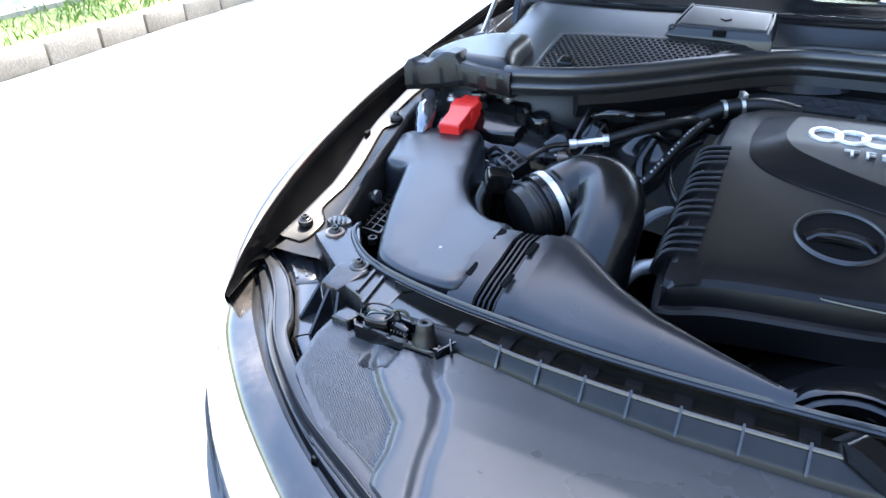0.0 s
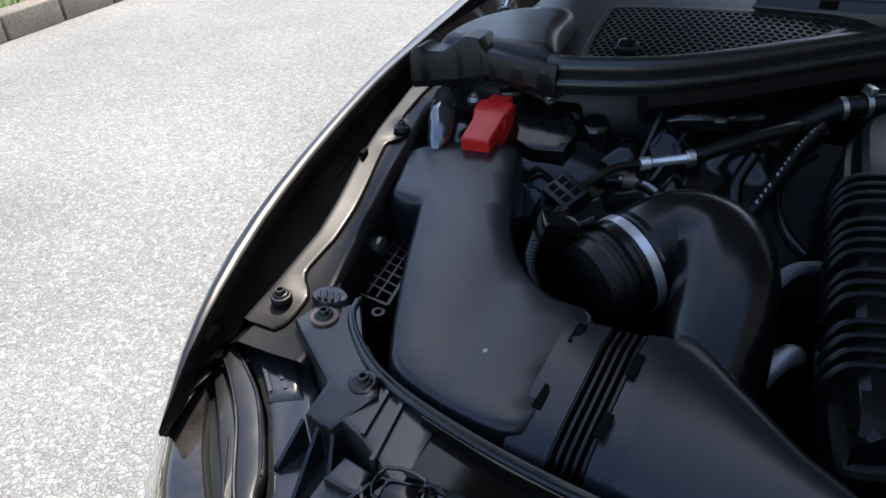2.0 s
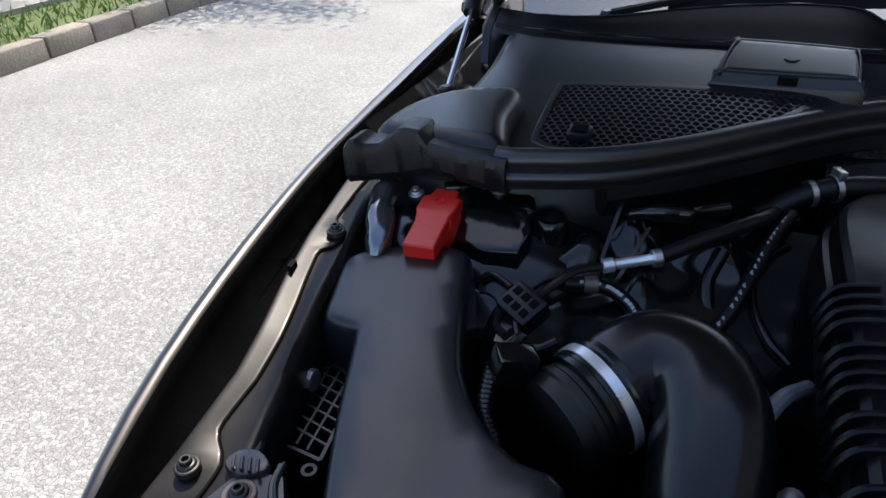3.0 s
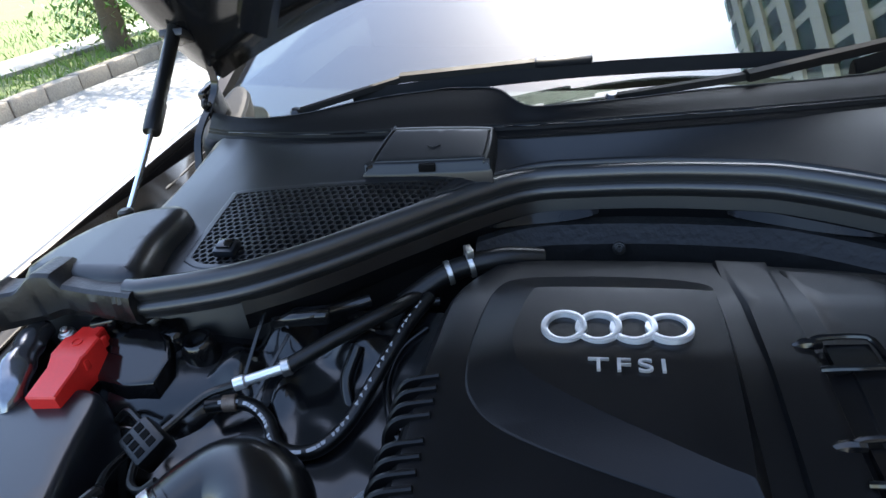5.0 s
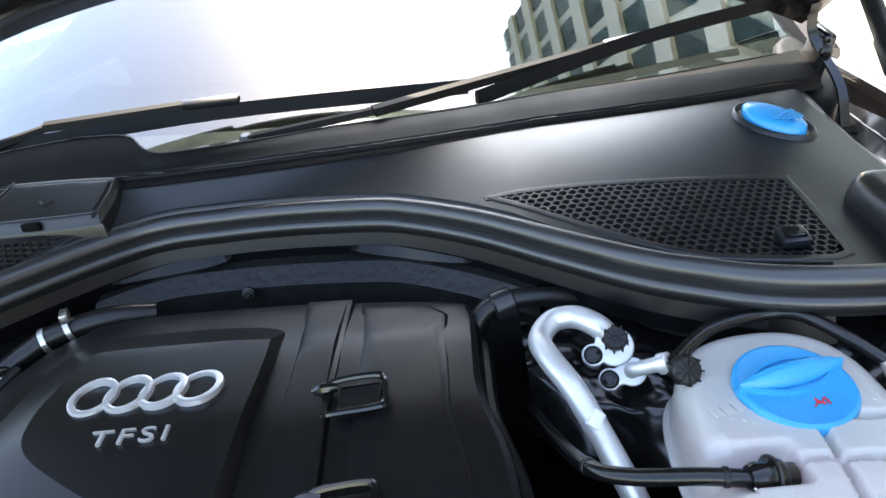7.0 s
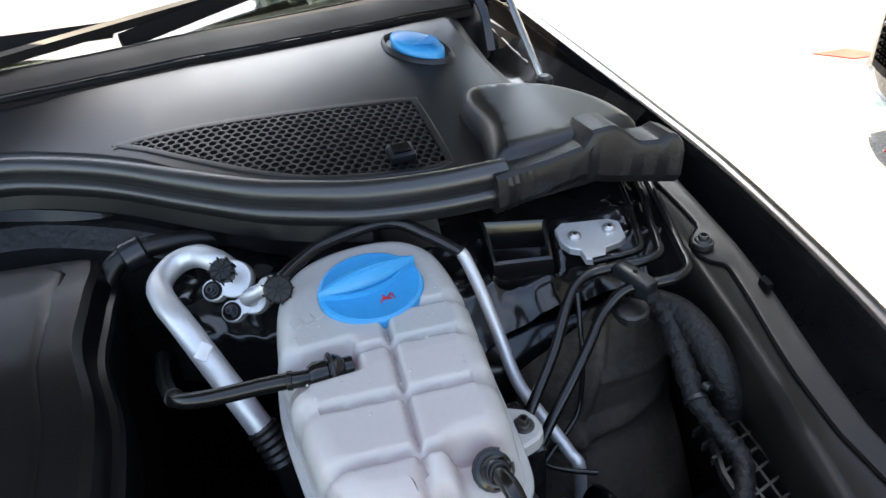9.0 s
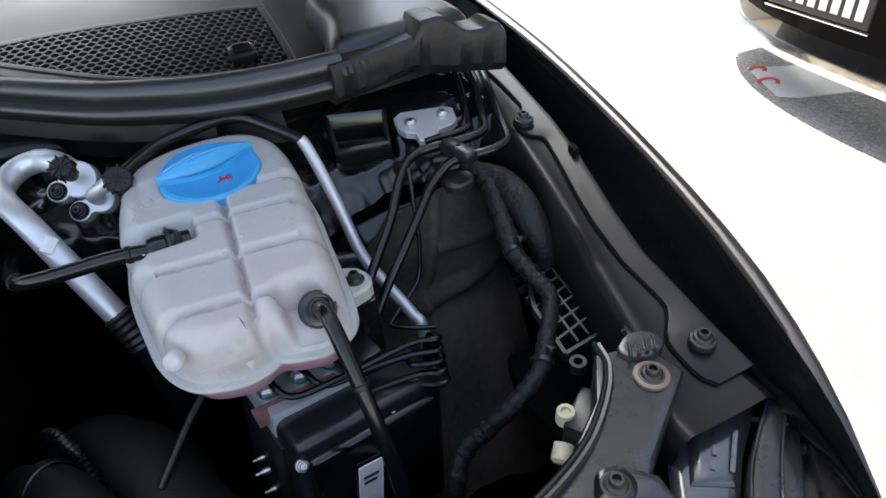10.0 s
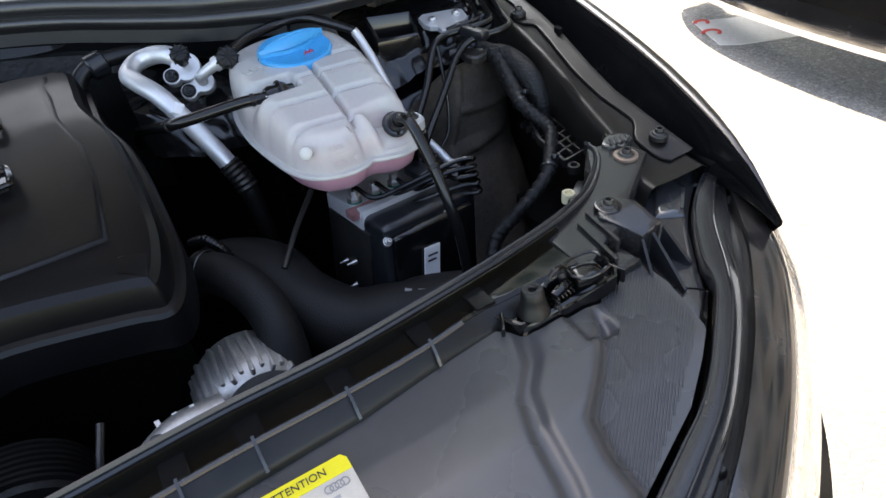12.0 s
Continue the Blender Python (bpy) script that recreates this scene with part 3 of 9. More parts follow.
def build_tree(x, y, height, seed, low):
    rnd = random.Random(seed)
    tree = thing("tree", (x, y, 0.1), "roadside tree with a brown trunk and hanging fresh green leaves", "tree", "roadside trees")
    bm = bmesh.new()
    tube(bm, [(x, y, 0.02), (x + 0.01, y, 0.25), (x + 0.04, y - 0.02, 1.1), (x - 0.03, y, 2.0), (x + 0.05, y, height)], [0.21, 0.15, 0.13, 0.10, 0.03], 12)
    part("trunk", bm, "bark", tree)
    tips = []
    for k in range(18):
        a = 6.283 * k / 12 + rnd.uniform(-0.3, 0.3)
        z0 = rnd.uniform(1.3, height * 0.85) if k < 12 else rnd.uniform(low, low + 0.35)
        reach = rnd.uniform(1.0, 2.0) if k < 12 else rnd.uniform(0.7, 1.3)
        p0 = Vector((x, y, z0))
        p2 = p0 + Vector((math.cos(a) * reach, math.sin(a) * reach, rnd.uniform(-0.2, 0.7)))
        p1 = (p0 + p2) / 2 + Vector((0, 0, 0.25))
        bm = bmesh.new()
        tube(bm, [p0, p1, p2], [0.04, 0.025, 0.008], 6, 4)
        part("limb", bm, "bark", tree)
        tips += [p0.lerp(p2, t) + Vector((0, 0, 0.15)) for t in (0.35, 0.55, 0.75, 0.9, 1.0)]
    verts, faces = [], []
    for p in tips:
        for _ in range(110):
            q = p + Vector((rnd.gauss(0, 0.26), rnd.gauss(0, 0.26), rnd.gauss(-0.15, 0.28)))
            a, ln, w = rnd.uniform(0, 6.28), rnd.uniform(0.07, 0.15), rnd.uniform(0.012, 0.024)
            d = Vector((math.cos(a), math.sin(a), rnd.uniform(-1.4, -0.2))).normalized()
            s = d.cross(Vector((rnd.uniform(-1, 1), rnd.uniform(-1, 1), 1))).normalized() * w
            k = len(verts)
            verts += [q, q + d * ln * 0.45 + s, q + d * ln, q + d * ln * 0.45 - s]
            faces.append((k, k + 1, k + 2, k + 3))
    me = bpy.data.meshes.new("mesh")
    me.from_pydata([tuple(v) for v in verts], [], faces)
    me.materials.append(M["leaf"])
    ob = new("crown", me)
    ob.location = -place_of(tree)
    ob.parent = tree


def build_apartment():
    """The tall block that stands across the car park and shows in the windscreen."""
    b = thing("apartment_building", (17, 15.5, 0), "tall pale apartment block with green window strips and fins", "building")
    bm = bmesh.new()
    block(bm, (17, 15.5, 17), (12, 9, 34), (0, 0, 14))
    part("wall", bm, "wall_white", b)
    turn = pose(17, 15.5, 0, 0, 0, 14)
    for storey in range(10):
        z = 3 + storey * 3.2
        bm = bmesh.new()
        block(bm, (0, -4.6, z), (12.2, 0.35, 1.1))
        bmesh.ops.transform(bm, matrix=turn, verts=bm.verts)
        part("spandrel", bm, "wall_white", b)
        bm = bmesh.new()
        block(bm, (-6.1, 0, z), (0.35, 9.2, 1.1))
        bmesh.ops.transform(bm, matrix=turn, verts=bm.verts)
        part("spandrel", bm, "wall_white", b)
        for k in range(5):
            for face in (0, 1):
                bm = bmesh.new()
                if face:
                    block(bm, (-5 + 2.5 * k, -4.53, z + 1.6), (1.9, 0.06, 1.9))
                else:
                    block(bm, (-6.03, -3.8 + 1.9 * k, z + 1.6), (0.06, 1.4, 1.9))
                bmesh.ops.transform(bm, matrix=turn, verts=bm.verts)
                part("window", bm, "pane", b)


def build_unseen_block():
    """A long tan block, added out of view, which the paint and the lamps mirror."""
    b = thing("unseen_block", (17, -4, 0), "long unseen tan block added for the paint and lamps to mirror", "building")
    bm = bmesh.new()
    block(bm, (17.5, -6, 8), (7, 34, 16))
    part("wall", bm, "wall_brown", b)
    for storey in range(5):
        bm = bmesh.new()
        block(bm, (13.9, -6, 3.0 + storey * 3.0), (0.3, 34.2, 0.5))
        part("spandrel", bm, "wall_grey", b)
        for k in range(10):
            bm = bmesh.new()
            block(bm, (13.97, -21.3 + 3.4 * k, 1.6 + storey * 3.0), (0.08, 1.8, 1.5))
            part("window", bm, "pane", b)
    bm = bmesh.new()
    block(bm, (17.5, -6, 16.2), (7.6, 34.6, 0.4))
    part("roof", bm, "wall_grey", b)


build_ground()
build_unseen_block()
build_kerb()
build_tree(-5.95, 7.9, 4.2, 1, 0.55)
build_tree(-7.8, 4.6, 4.6, 4, 1.6)
build_apartment()


# ---- the car: body, bonnet, windscreen ----
car = thing("car", (0, 0.6, 0), "dark bronze-black car with its bonnet propped open", "car")
CREST = [(0.345, 0.679, 0.815), (0.42, 0.706, 0.846), (0.52, 0.736, 0.866), (0.65, 0.758, 0.886), (0.81, 0.774, 0.908), (0.95, 0.782, 0.921), (1.35, 0.800, 0.952), (1.75, 0.822, 0.972)]
FLANGE = [(0.46, 0.696, 0.823), (0.50, 0.693, 0.832), (0.575, 0.693, 0.846), (0.62, 0.700, 0.855), (0.69, 0.716, 0.867), (0.75, 0.727, 0.875), (0.85, 0.739, 0.886), (1.0, 0.750, 0.901), (1.35, 0.760, 0.925), (1.75, 0.768, 0.94)]
RAIL = [(0.46, 0.615, 0.820), (0.52, 0.637, 0.832), (0.574, 0.647, 0.842), (0.626, 0.659, 0.852), (0.675, 0.668, 0.861), (0.747, 0.681, 0.870), (0.85, 0.700, 0.880), (0.95, 0.718, 0.888), (1.1, 0.735, 0.895), (1.75, 0.745, 0.925)]


def along(line, y):
    ys = [q[0] for q in line]
    return lerp(ys, [q[1] for q in line], y), lerp(ys, [q[2] for q in line], y)


def build_fender(s):
    """The wing: outer skin with its crest, and the wall that drops to the bolted flange."""
    ys = [0.345, 0.36, 0.38, 0.40, 0.43, 0.46] + span(0.5, 1.75, 26)
    smooth_crest = curve_through(CREST, 8)

    def ring(y, skin=True):
        cx, cz = along([tuple(q) for q in smooth_crest], y)
        k = min(1.0, max(0.02, (y - 0.345) / 0.14))
        fx, fz = along(FLANGE, max(y, 0.46))
        if y < 0.46:
            fx, fz = cx - 0.004 - 0.02 * k, cz - 0.004 - 0.03 * k
        prof = [(cx + 0.112 * k, cz - 0.36 * k), (cx + 0.108 * k, cz - 0.26 * k), (cx + 0.088 * k, cz - 0.15 * k), (cx + 0.056 * k, cz - 0.078 * k), (cx + 0.028 * k, cz - 0.034 * k),
                (cx + 0.010 * k, cz - 0.0085 * k), (cx + 0.003 * k, cz - 0.0012 * k), (cx - 0.003 * k, cz - 0.0008), (cx - 0.0085 * k, cz - 0.0045 * k)]
        wall = [(cx - 0.0085 * k, cz - 0.0045 * k), (cx - 0.0105 * k, cz - 0.009 * k), (cx - 0.012 * k, cz - 0.020 * k), (cx - 0.014 * k, cz - 0.052 * k), (fx + 0.012 * k, fz - 0.046 * k), (fx + 0.004 * k, fz - 0.030 * k), (fx + 0.002, fz - 0.004 * k)]
        return [(s * x, y, z) for x, z in (prof if skin else wall)]

    bm = bmesh.new()
    rings(bm, [ring(y) for y in ys], False)
    wing = part("fender", bm, "paint", car, "dark bronze-black painted front wing", 50)
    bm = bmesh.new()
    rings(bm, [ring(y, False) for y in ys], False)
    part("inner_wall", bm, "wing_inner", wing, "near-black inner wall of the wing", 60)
    bm = bmesh.new()
    slab(bm, [(s * 0.622, 0.50), (s * 0.640, 0.545), (s * 0.735, 0.545), (s * 0.722, 0.47), (s * 0.700, 0.425)], 0.70, 0.798, ((0, 0.002), (0.002, 0)))
    part("closing_plate", bm, "bay", wing)
    # bolted flange with ears round its bolts
    bm = bmesh.new()
    rows = []
    for y in span(0.462, 1.02, 70) + span(1.05, 1.75, 14):
        fx, fz = along(FLANGE, y)
        rx, rz = along(RAIL, y)
        ear = 0.020 * math.exp(-((y - 0.757) / 0.020) ** 4) + 0.022 * math.exp(-((y - 0.487) / 0.030) ** 4)
        w = 0.018 + ear + 0.003 * math.sin(y * 22)
        x1 = fx - w
        rows.append([(s * (fx + 0.0025), y, fz - 0.010), (s * (fx + 0.0025), y, fz - 0.001), (s * (fx + 0.0012), y, fz + 0.0012), (s * (fx - 0.0012), y, fz + 0.0016), (s * (fx - 0.004), y, fz + 0.0004), (s * (x1 + 0.003), y, fz + 0.0002), (s * (x1 + 0.0008), y, fz - 0.0006), (s * x1, y, fz - 0.002), (s * (x1 + 0.001), y, fz - 0.006)])
    rings(bm, rows, False)
    # black tube laid along the flange edge to draw the shade of the gap
    gap = bmesh.new()
    tube(gap, [row[-2] for row in rows[:70]], 0.0016, 6, 1)
    part("gap_shade", gap, "black_void", wing, "black strip put in as the shade of the gap beside the flange")
    part("wing_flange", bm, "paint_inner", wing, "painted bolted flange")
    # inner rail
    bm = bmesh.new()
    rows = []
    for y in span(0.44, 1.02, 50) + span(1.05, 1.75, 14):
        fx, fz = along(FLANGE, max(y, 0.46))
        rx, rz = along(RAIL, max(y, 0.46))
        rows.append([(s * (fx + 0.001), y, fz - 0.010), (s * (fx - 0.010), y, fz - 0.0025), (s * (0.55 * fx + 0.45 * rx), y, 0.55 * fz + 0.45 * rz - 0.0016), (s * (0.35 * fx + 0.65 * rx), y, 0.35 * fz + 0.65 * rz - 0.0006), (s * (rx + 0.013), y, rz + 0.0016), (s * (rx + 0.008), y, rz + 0.0022), (s * (rx + 0.003), y, rz - 0.0004), (s * (rx + 0.0003), y, rz - 0.004), (s * (rx - 0.0006), y, rz - 0.009), (s * (rx - 0.004), y, rz - 0.020),
                     (s * (rx - 0.006), y, rz - 0.05), (s * (rx + 0.006), y, rz - 0.10), (s * (rx + 0.01), y, rz - 0.37)])
    rings(bm, rows, False)
    part("inner_rail", bm, "paint_inner", car, "painted inner wing rail with a rounded edge")
    for y, x, z in ((0.757, 0.700, 0.881), (0.489, 0.675, 0.8365)):
        bolt(car, (s * x, y, z), 0.0085)
    bm = bmesh.new()
    slab(bm, [(s * 0.7105, 0.690), (s * 0.7165, 0.691), (s * 0.7185, 0.703), (s * 0.7125, 0.702)], 0.86, 0.8755)
    part("flange_slot", bm, "black_void", car)
    bm = bmesh.new()
    lathe(bm, (s * 0.648, 0.522, 0.8285), (0.05 * s, -0.1, 1), [(0.0125, -0.002), (0.0125, 0.001), (0.0105, 0.0032), (0.006, 0.0036)], 24)
    part("rubber_plug", bm, "paint_inner" if s < 0 else "bay", car)
    return wing


def build_bumper():
    """Nose skin below lamps and grille."""
    plan = [(0.84, 0.62), (0.80, 0.49), (0.755, 0.39), (0.715, 0.325), (0.64, 0.238), (0.57, 0.178), (0.505, 0.138), (0.43, 0.10), (0.30, 0.06), (0.15, 0.035), (0, 0.03)]
    full = plan + [(-x, y) for x, y in plan[-2::-1]]
    line = curve_through(full, 4)
    rows = []
    for x, y in line:
        n = Vector((x * 0.9, y - 0.75)).normalized()
        rows.append([(x - n.x * d, y - n.y * d, z) for d, z in ((0.016, 0.698), (0.004, 0.694), (0.0, 0.682), (-0.006, 0.60), (-0.012, 0.50), (-0.010, 0.40), (0.0, 0.30), (0.04, 0.22), (0.10, 0.20))])
    bm = bmesh.new()
    rings(bm, rows, False)
    part("bumper", bm, "paint", car, "dark bronze-black front bumper skin", 50)


HINGE_Y, HINGE_Z, LIFT = 1.36, 1.03, radians(62)


def bonnet_point(x, s, depth=0.0):
    """On the raised bonnet: across, up its length, and below its outer skin."""
    arch = 0.16 * (1 - min(1.0, abs(x) / 0.70) ** 2.2)
    crown = 0.05 * (1 - (x / 0.80) ** 2)
    s2 = s + arch * max(0.0, 1 - s * 0.9)
    y = HINGE_Y - s2 * math.cos(LIFT) + (crown - depth) * math.sin(LIFT)
    z = HINGE_Z + s2 * math.sin(LIFT) + (crown - depth) * math.cos(LIFT)
    return x, y, z


def bonnet_half(s):
    return lerp([0, 0.04, 0.12, 0.25, 0.6, 0.9, 1.12, 1.2], [0.695, 0.725, 0.755, 0.785, 0.79, 0.75, 0.66, 0.52], s)


def build_bonnet():
    bonnet = part("bonnet", sheet(bmesh.new(), lambda s, u: bonnet_point(u * bonnet_half(s), s), span(0, 1.2, 24), span(-1, 1, 40), 0.003), "paint", car, "raised dark bronze-black bonnet", 60)
    # inner frame with rounded rim and ribs
    bm = bmesh.new()

    def inner(s, u):
        edge = min((1 - abs(u)) * bonnet_half(s), s + 0.0, 1.2 - s)
        d = 0.012 + 0.030 * min(1.0, max(0.0, edge) / 0.05) - 0.014 * min(1.0, max(0.0, edge - 0.09) / 0.03)
        return bonnet_point(u * (bonnet_half(s) - 0.006), s + 0.004, d)

    sheet(bm, inner, span(0, 1.19, 48), span(-1, 1, 72))
    part("bonnet_frame", bm, "bay", bonnet, "black painted inner bonnet frame", 60)
    for x in (-0.46, 0.46):
        bm = bmesh.new()
        sweep(bm, [bonnet_point(x * k, s, 0.040) for k, s in ((1.25, 0.06), (1.0, 0.25), (0.9, 0.6), (0.7, 1.0))], [(-0.03, 0.0), (-0.02, 0.016), (0.02, 0.016), (0.03, 0.0)], 8, (0, -math.sin(LIFT), -math.cos(LIFT)))
        part("stiffening_rib", bm, "bay", bonnet)
    for s in (-1, 1):
        bm = bmesh.new()
        p = Vector(bonnet_point(s * 0.695, 0.115, 0.040))
        block(bm, p, (0.040, 0.05, 0.012), (62 - 90, 0, 0), 0.003)
        part("strut_bracket", bm, "steel_dark", bonnet)
        bm = bmesh.new()
        sweep(bm, [(s * 0.700, 1.235, 0.925), (s * 0.702, 1.255, 0.962), (s * 0.700, 1.275, 0.985), (s * 0.690, 1.325, 1.030), (s * 0.685, 1.32, 1.08)], [(-0.002, -0.006), (0.002, -0.006), (0.002, 0.006), (-0.002, 0.006)], 5, (1, 0, 0))
        part("hinge", bm, "bay", car, "painted steel bonnet hinge arm")
        bm = bmesh.new()
        block(bm, (s * 0.706, 1.345, 0.985), (0.016, 0.050, 0.10), (12, s * 6, 0), 0.006, 3)
        part("hinge_base", bm, "bay", car, "painted hinge mounting pillar")
        bm = bmesh.new()
        slab(bm, [(s * 0.665, 1.285), (s * 0.70, 1.27), (s * 0.735, 1.33), (s * 0.74, 1.46), (s * 0.70, 1.45), (s * 0.672, 1.36)], 0.90, lambda x, y: 0.955 + 0.25 * (y - 1.28), ((0, 0.008), (0.004, 0.002), (0.010, 0)), 3)
        part("corner_panel", bm, "scuttle", car, "painted body corner below the windscreen")
        channel = bmesh.new()
        rings(channel, [[(s * 0.655, y, 0.900), (s * 0.700, y, 0.892 + 0.008 * noise.noise((y * 26, s, 0))), (s * 0.722, y, 0.900 + 0.006 * noise.noise((y * 34, s, 4))), (s * 0.752, y, 0.930)] for y in span(0.93, 1.55, 40)], False)
        part("drain_channel", channel, "bay", car, "painted drain channel beside the cowl", 50)
        for q in ((s * 0.697, 1.30, 1.012),):
            bolt(car, q, 0.008, (-s, 0, 0))
        bm = bmesh.new()
        lathe(bm, (s * 0.684, 1.032, 0.932), (0, 0, 1), [(0.007, -0.02), (0.007, 0.004), (0.010, 0.006), (0.010, 0.016), (0.006, 0.019)], 14)
        strut = part("gas_strut", bm, "steel_dark", car, "black gas strut holding the bonnet")
        bm = bmesh.new()
        tube(bm, [(s * 0.684, 1.032, 0.939), (s * 0.684, 1.140, 1.028)], 0.0042, 10, 2, smooth=False)
        part("piston_rod", bm, "chrome", strut)
        bm = bmesh.new()
        d = Vector((-0.010, 0.108, 0.086)).normalized()
        lathe(bm, (s * 0.684, 1.140, 1.028), (s * -d.x, d.y, d.z), [(0.0115, -0.012), (0.0125, -0.008), (0.0125, 0.035), (0.0105, 0.04), (0.0105, 0.19), (0.007, 0.20)], 16)
        part("cylinder", bm, "rubber", strut)


def glass_base(x):
    """Plan line of the windscreen's lower edge."""
    return 1.205 + 0.20 * (abs(x) / 0.65) ** 1.7


def build_windscreen():
    def f(u, v):
        x = u * (0.80 - 0.13 * v)
        y0 = glass_base(x)
        bow = 0.03 * (1 - u * u)
        return (x, y0 + v * 0.86 - bow * v * 0.3, 0.962 + v * 0.47 - 0.015 * u * u * (1 - v) - 0.05 * v * v)

    bm = bmesh.new()
    sheet(bm, f, span(-1, 1, 40), span(0, 1, 20), 0.005)
    ob = part("windscreen", bm, "windscreen", car, "clear raked windscreen reflecting the sky", 60)
    ob.visible_shadow = False
    # border, its grey standing in for the sunlit scuttle corner, and dashboard behind the glass
    bm = bmesh.new()
    sheet(bm, lambda u, v: tuple(Vector(f(u, v * 0.09)) + Vector((0, 0.004, -0.009))), span(-1, 1, 40), span(0, 1, 3), 0.002)
    part("glass_border", bm, "border", ob, "glass border coloured grey for the sunlit scuttle corner")
    bm = bmesh.new()
    sheet(bm, lambda u, v: (u * 0.72, glass_base(u * 0.7) + 0.03 + v * 0.62, 0.925 + 0.02 * v), span(-1, 1, 20), span(0, 1, 8), 0.03)
    part("dashboard", bm, "black_void", car, "dark grey dashboard top behind the glass")
    bm = bmesh.new()
    block(bm, (0, 2.35, 1.0), (1.5, 0.05, 0.9), (20, 0, 0), 0.01)
    part("seat_back", bm, "black_void", car)
    # roof and pillars
    for s in (-1, 1):
        bm = bmesh.new()
        tube(bm, [tuple(Vector(f(s * 1.0, v)) + Vector((s * 0.012, 0.01, 0.0))) for v in span(0, 1, 5)], 0.026, 8)
        part("pillar", bm, "paint", car)
        # cabin side and door
        bm = bmesh.new()
        rows = []
        for y in span(1.70, 4.3, 14):
            k = max(0.0, (y - 3.4) / 0.9)
            rows.append([(s * x, y, z) for x, z in ((0.92, 0.25), (0.925, 0.50), (0.905, 0.78), (0.87 - 0.04 * k, 0.93), (0.83 - 0.06 * k, 0.965))])
        rings(bm, rows, False)
        part("door_side", bm, "paint", car)
    for s in (-1, 1):
        bm = bmesh.new()
        sheet(bm, lambda u, v: (s * (0.82 - 0.20 * v), 1.60 + 2.5 * u - 0.25 * u * v + 0.45 * v * (1 - u), 0.955 + 0.42 * v * min(1.0, 0.25 + 3 * u)), span(0, 1, 10), span(0, 1, 6), 0.004)
        part("side_window", bm, "black_void", car)
    bm = bmesh.new()
    sheet(bm, lambda u, v: (u * 0.60, 2.08 + v * 1.5, 1.40 + 0.03 * (1 - u * u) - 0.06 * v * v), span(-1, 1, 12), span(0, 1, 8), 0.02)
    part("roof", bm, "paint", car)
    bm = bmesh.new()
    sheet(bm, lambda u, v: (u * (0.80 - 0.2 * v * (1 - v)), 4.5 - v * 0.92, 0.96 + 0.40 * v), span(-1, 1, 8), span(0, 1, 4), 0.02)
    part("rear_deck", bm, "paint", car)
    for s in (-1, 1):
        for y in (0.95, 3.75):
            bm = bmesh.new()
            lathe(bm, (s * 0.74, y, 0.325), (s, 0, 0), [(0.20, -0.04), (0.31, -0.09), (0.325, -0.04), (0.325, 0.10), (0.30, 0.13), (0.22, 0.12)], 32)
            wheel = part("wheel", bm, "rubber", car)
            bm = bmesh.new()
            lathe(bm, (s * 0.74, y, 0.325), (s, 0, 0), [(0.215, 0.02), (0.22, 0.12), (0.19, 0.10), (0.05, 0.09)], 24)
            part("rim", bm, "alu_cast", wheel)


def build_bay():
    """Dark pan, firewall and side walls of the engine bay."""
    # pan coloured near-black for the shade at the bottom of the bay
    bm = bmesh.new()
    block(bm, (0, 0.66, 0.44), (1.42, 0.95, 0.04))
    part("undertray", bm, "black_void", car, "near-black undertray with the shade put into its colour")
    bm = bmesh.new()
    line = [(x, seal_y(x) + 0.012) for x in span(-0.70, 0.50, 60)]
    rings(bm, [[(x, y, 0.46), (x, y + 0.012, 0.70), (x, y - 0.004, 0.84), (x, y - 0.006, 0.875), (x, y + 0.012, 0.905), (x, y + 0.02, 0.935)] for x, y in line], False)
    wall = part("firewall", bm, "plastic_matt", car, "black painted firewall below the seal", 50)
    bm = bmesh.new()
    rings(bm, [[(x, seal_y(x) - 0.052, 0.70), (x, seal_y(x) - 0.056, 0.80), (x, seal_y(x) - 0.050, 0.868), (x, seal_y(x) - 0.030, 0.885), (x, seal_y(x) + 0.004, 0.888)] for x in span(-0.23, 0.26, 40)], False)
    mat_part = part("insulation_mat", bm, "foam", wall, "dark felt firewall insulation")
    for x0, x1 in ((-0.215, -0.085), (0.060, 0.200)):
        bm = bmesh.new()
        rows = []
        for t in span(0, 1, 16):
            x = x0 + (x1 - x0) * t
            h = 0.011 * math.sin(math.pi * min(1, max(0, t))) ** 0.7
            y = seal_y(x) - 0.020
            rows.append([(x, y - 0.004, 0.897 - h), (x, y + 0.002, 0.899), (x, y + 0.008, 0.900 + h)])
        rings(bm, rows, False)
        part("drain_window", bm, "wing_inner", wall, "glossy curved drain window")
    bolt(mat_part, (-0.062, seal_y(-0.062) - 0.062, 0.868), 0.007, (0, -1, 0.3))
    for s in (-1, 1):
        # strut tower
        bm = bmesh.new()
        lathe(bm, (s * 0.56, 0.93, 0.47 - 0.035 * (s > 0)), (0, 0, 1), [(0.20, 0.0), (0.185, 0.25), (0.165, 0.345), (0.145, 0.375), (0.10, 0.395), (0.04, 0.40)], 36)
        for v in bm.verts:
            v.co.x += s * 0.02 * math.sin(9 * v.co.y)
            v.co.z += 0.010 * noise.noise(v.co * 9)
        part("strut_tower", bm, "bay", car, "pressed black strut tower", 60)


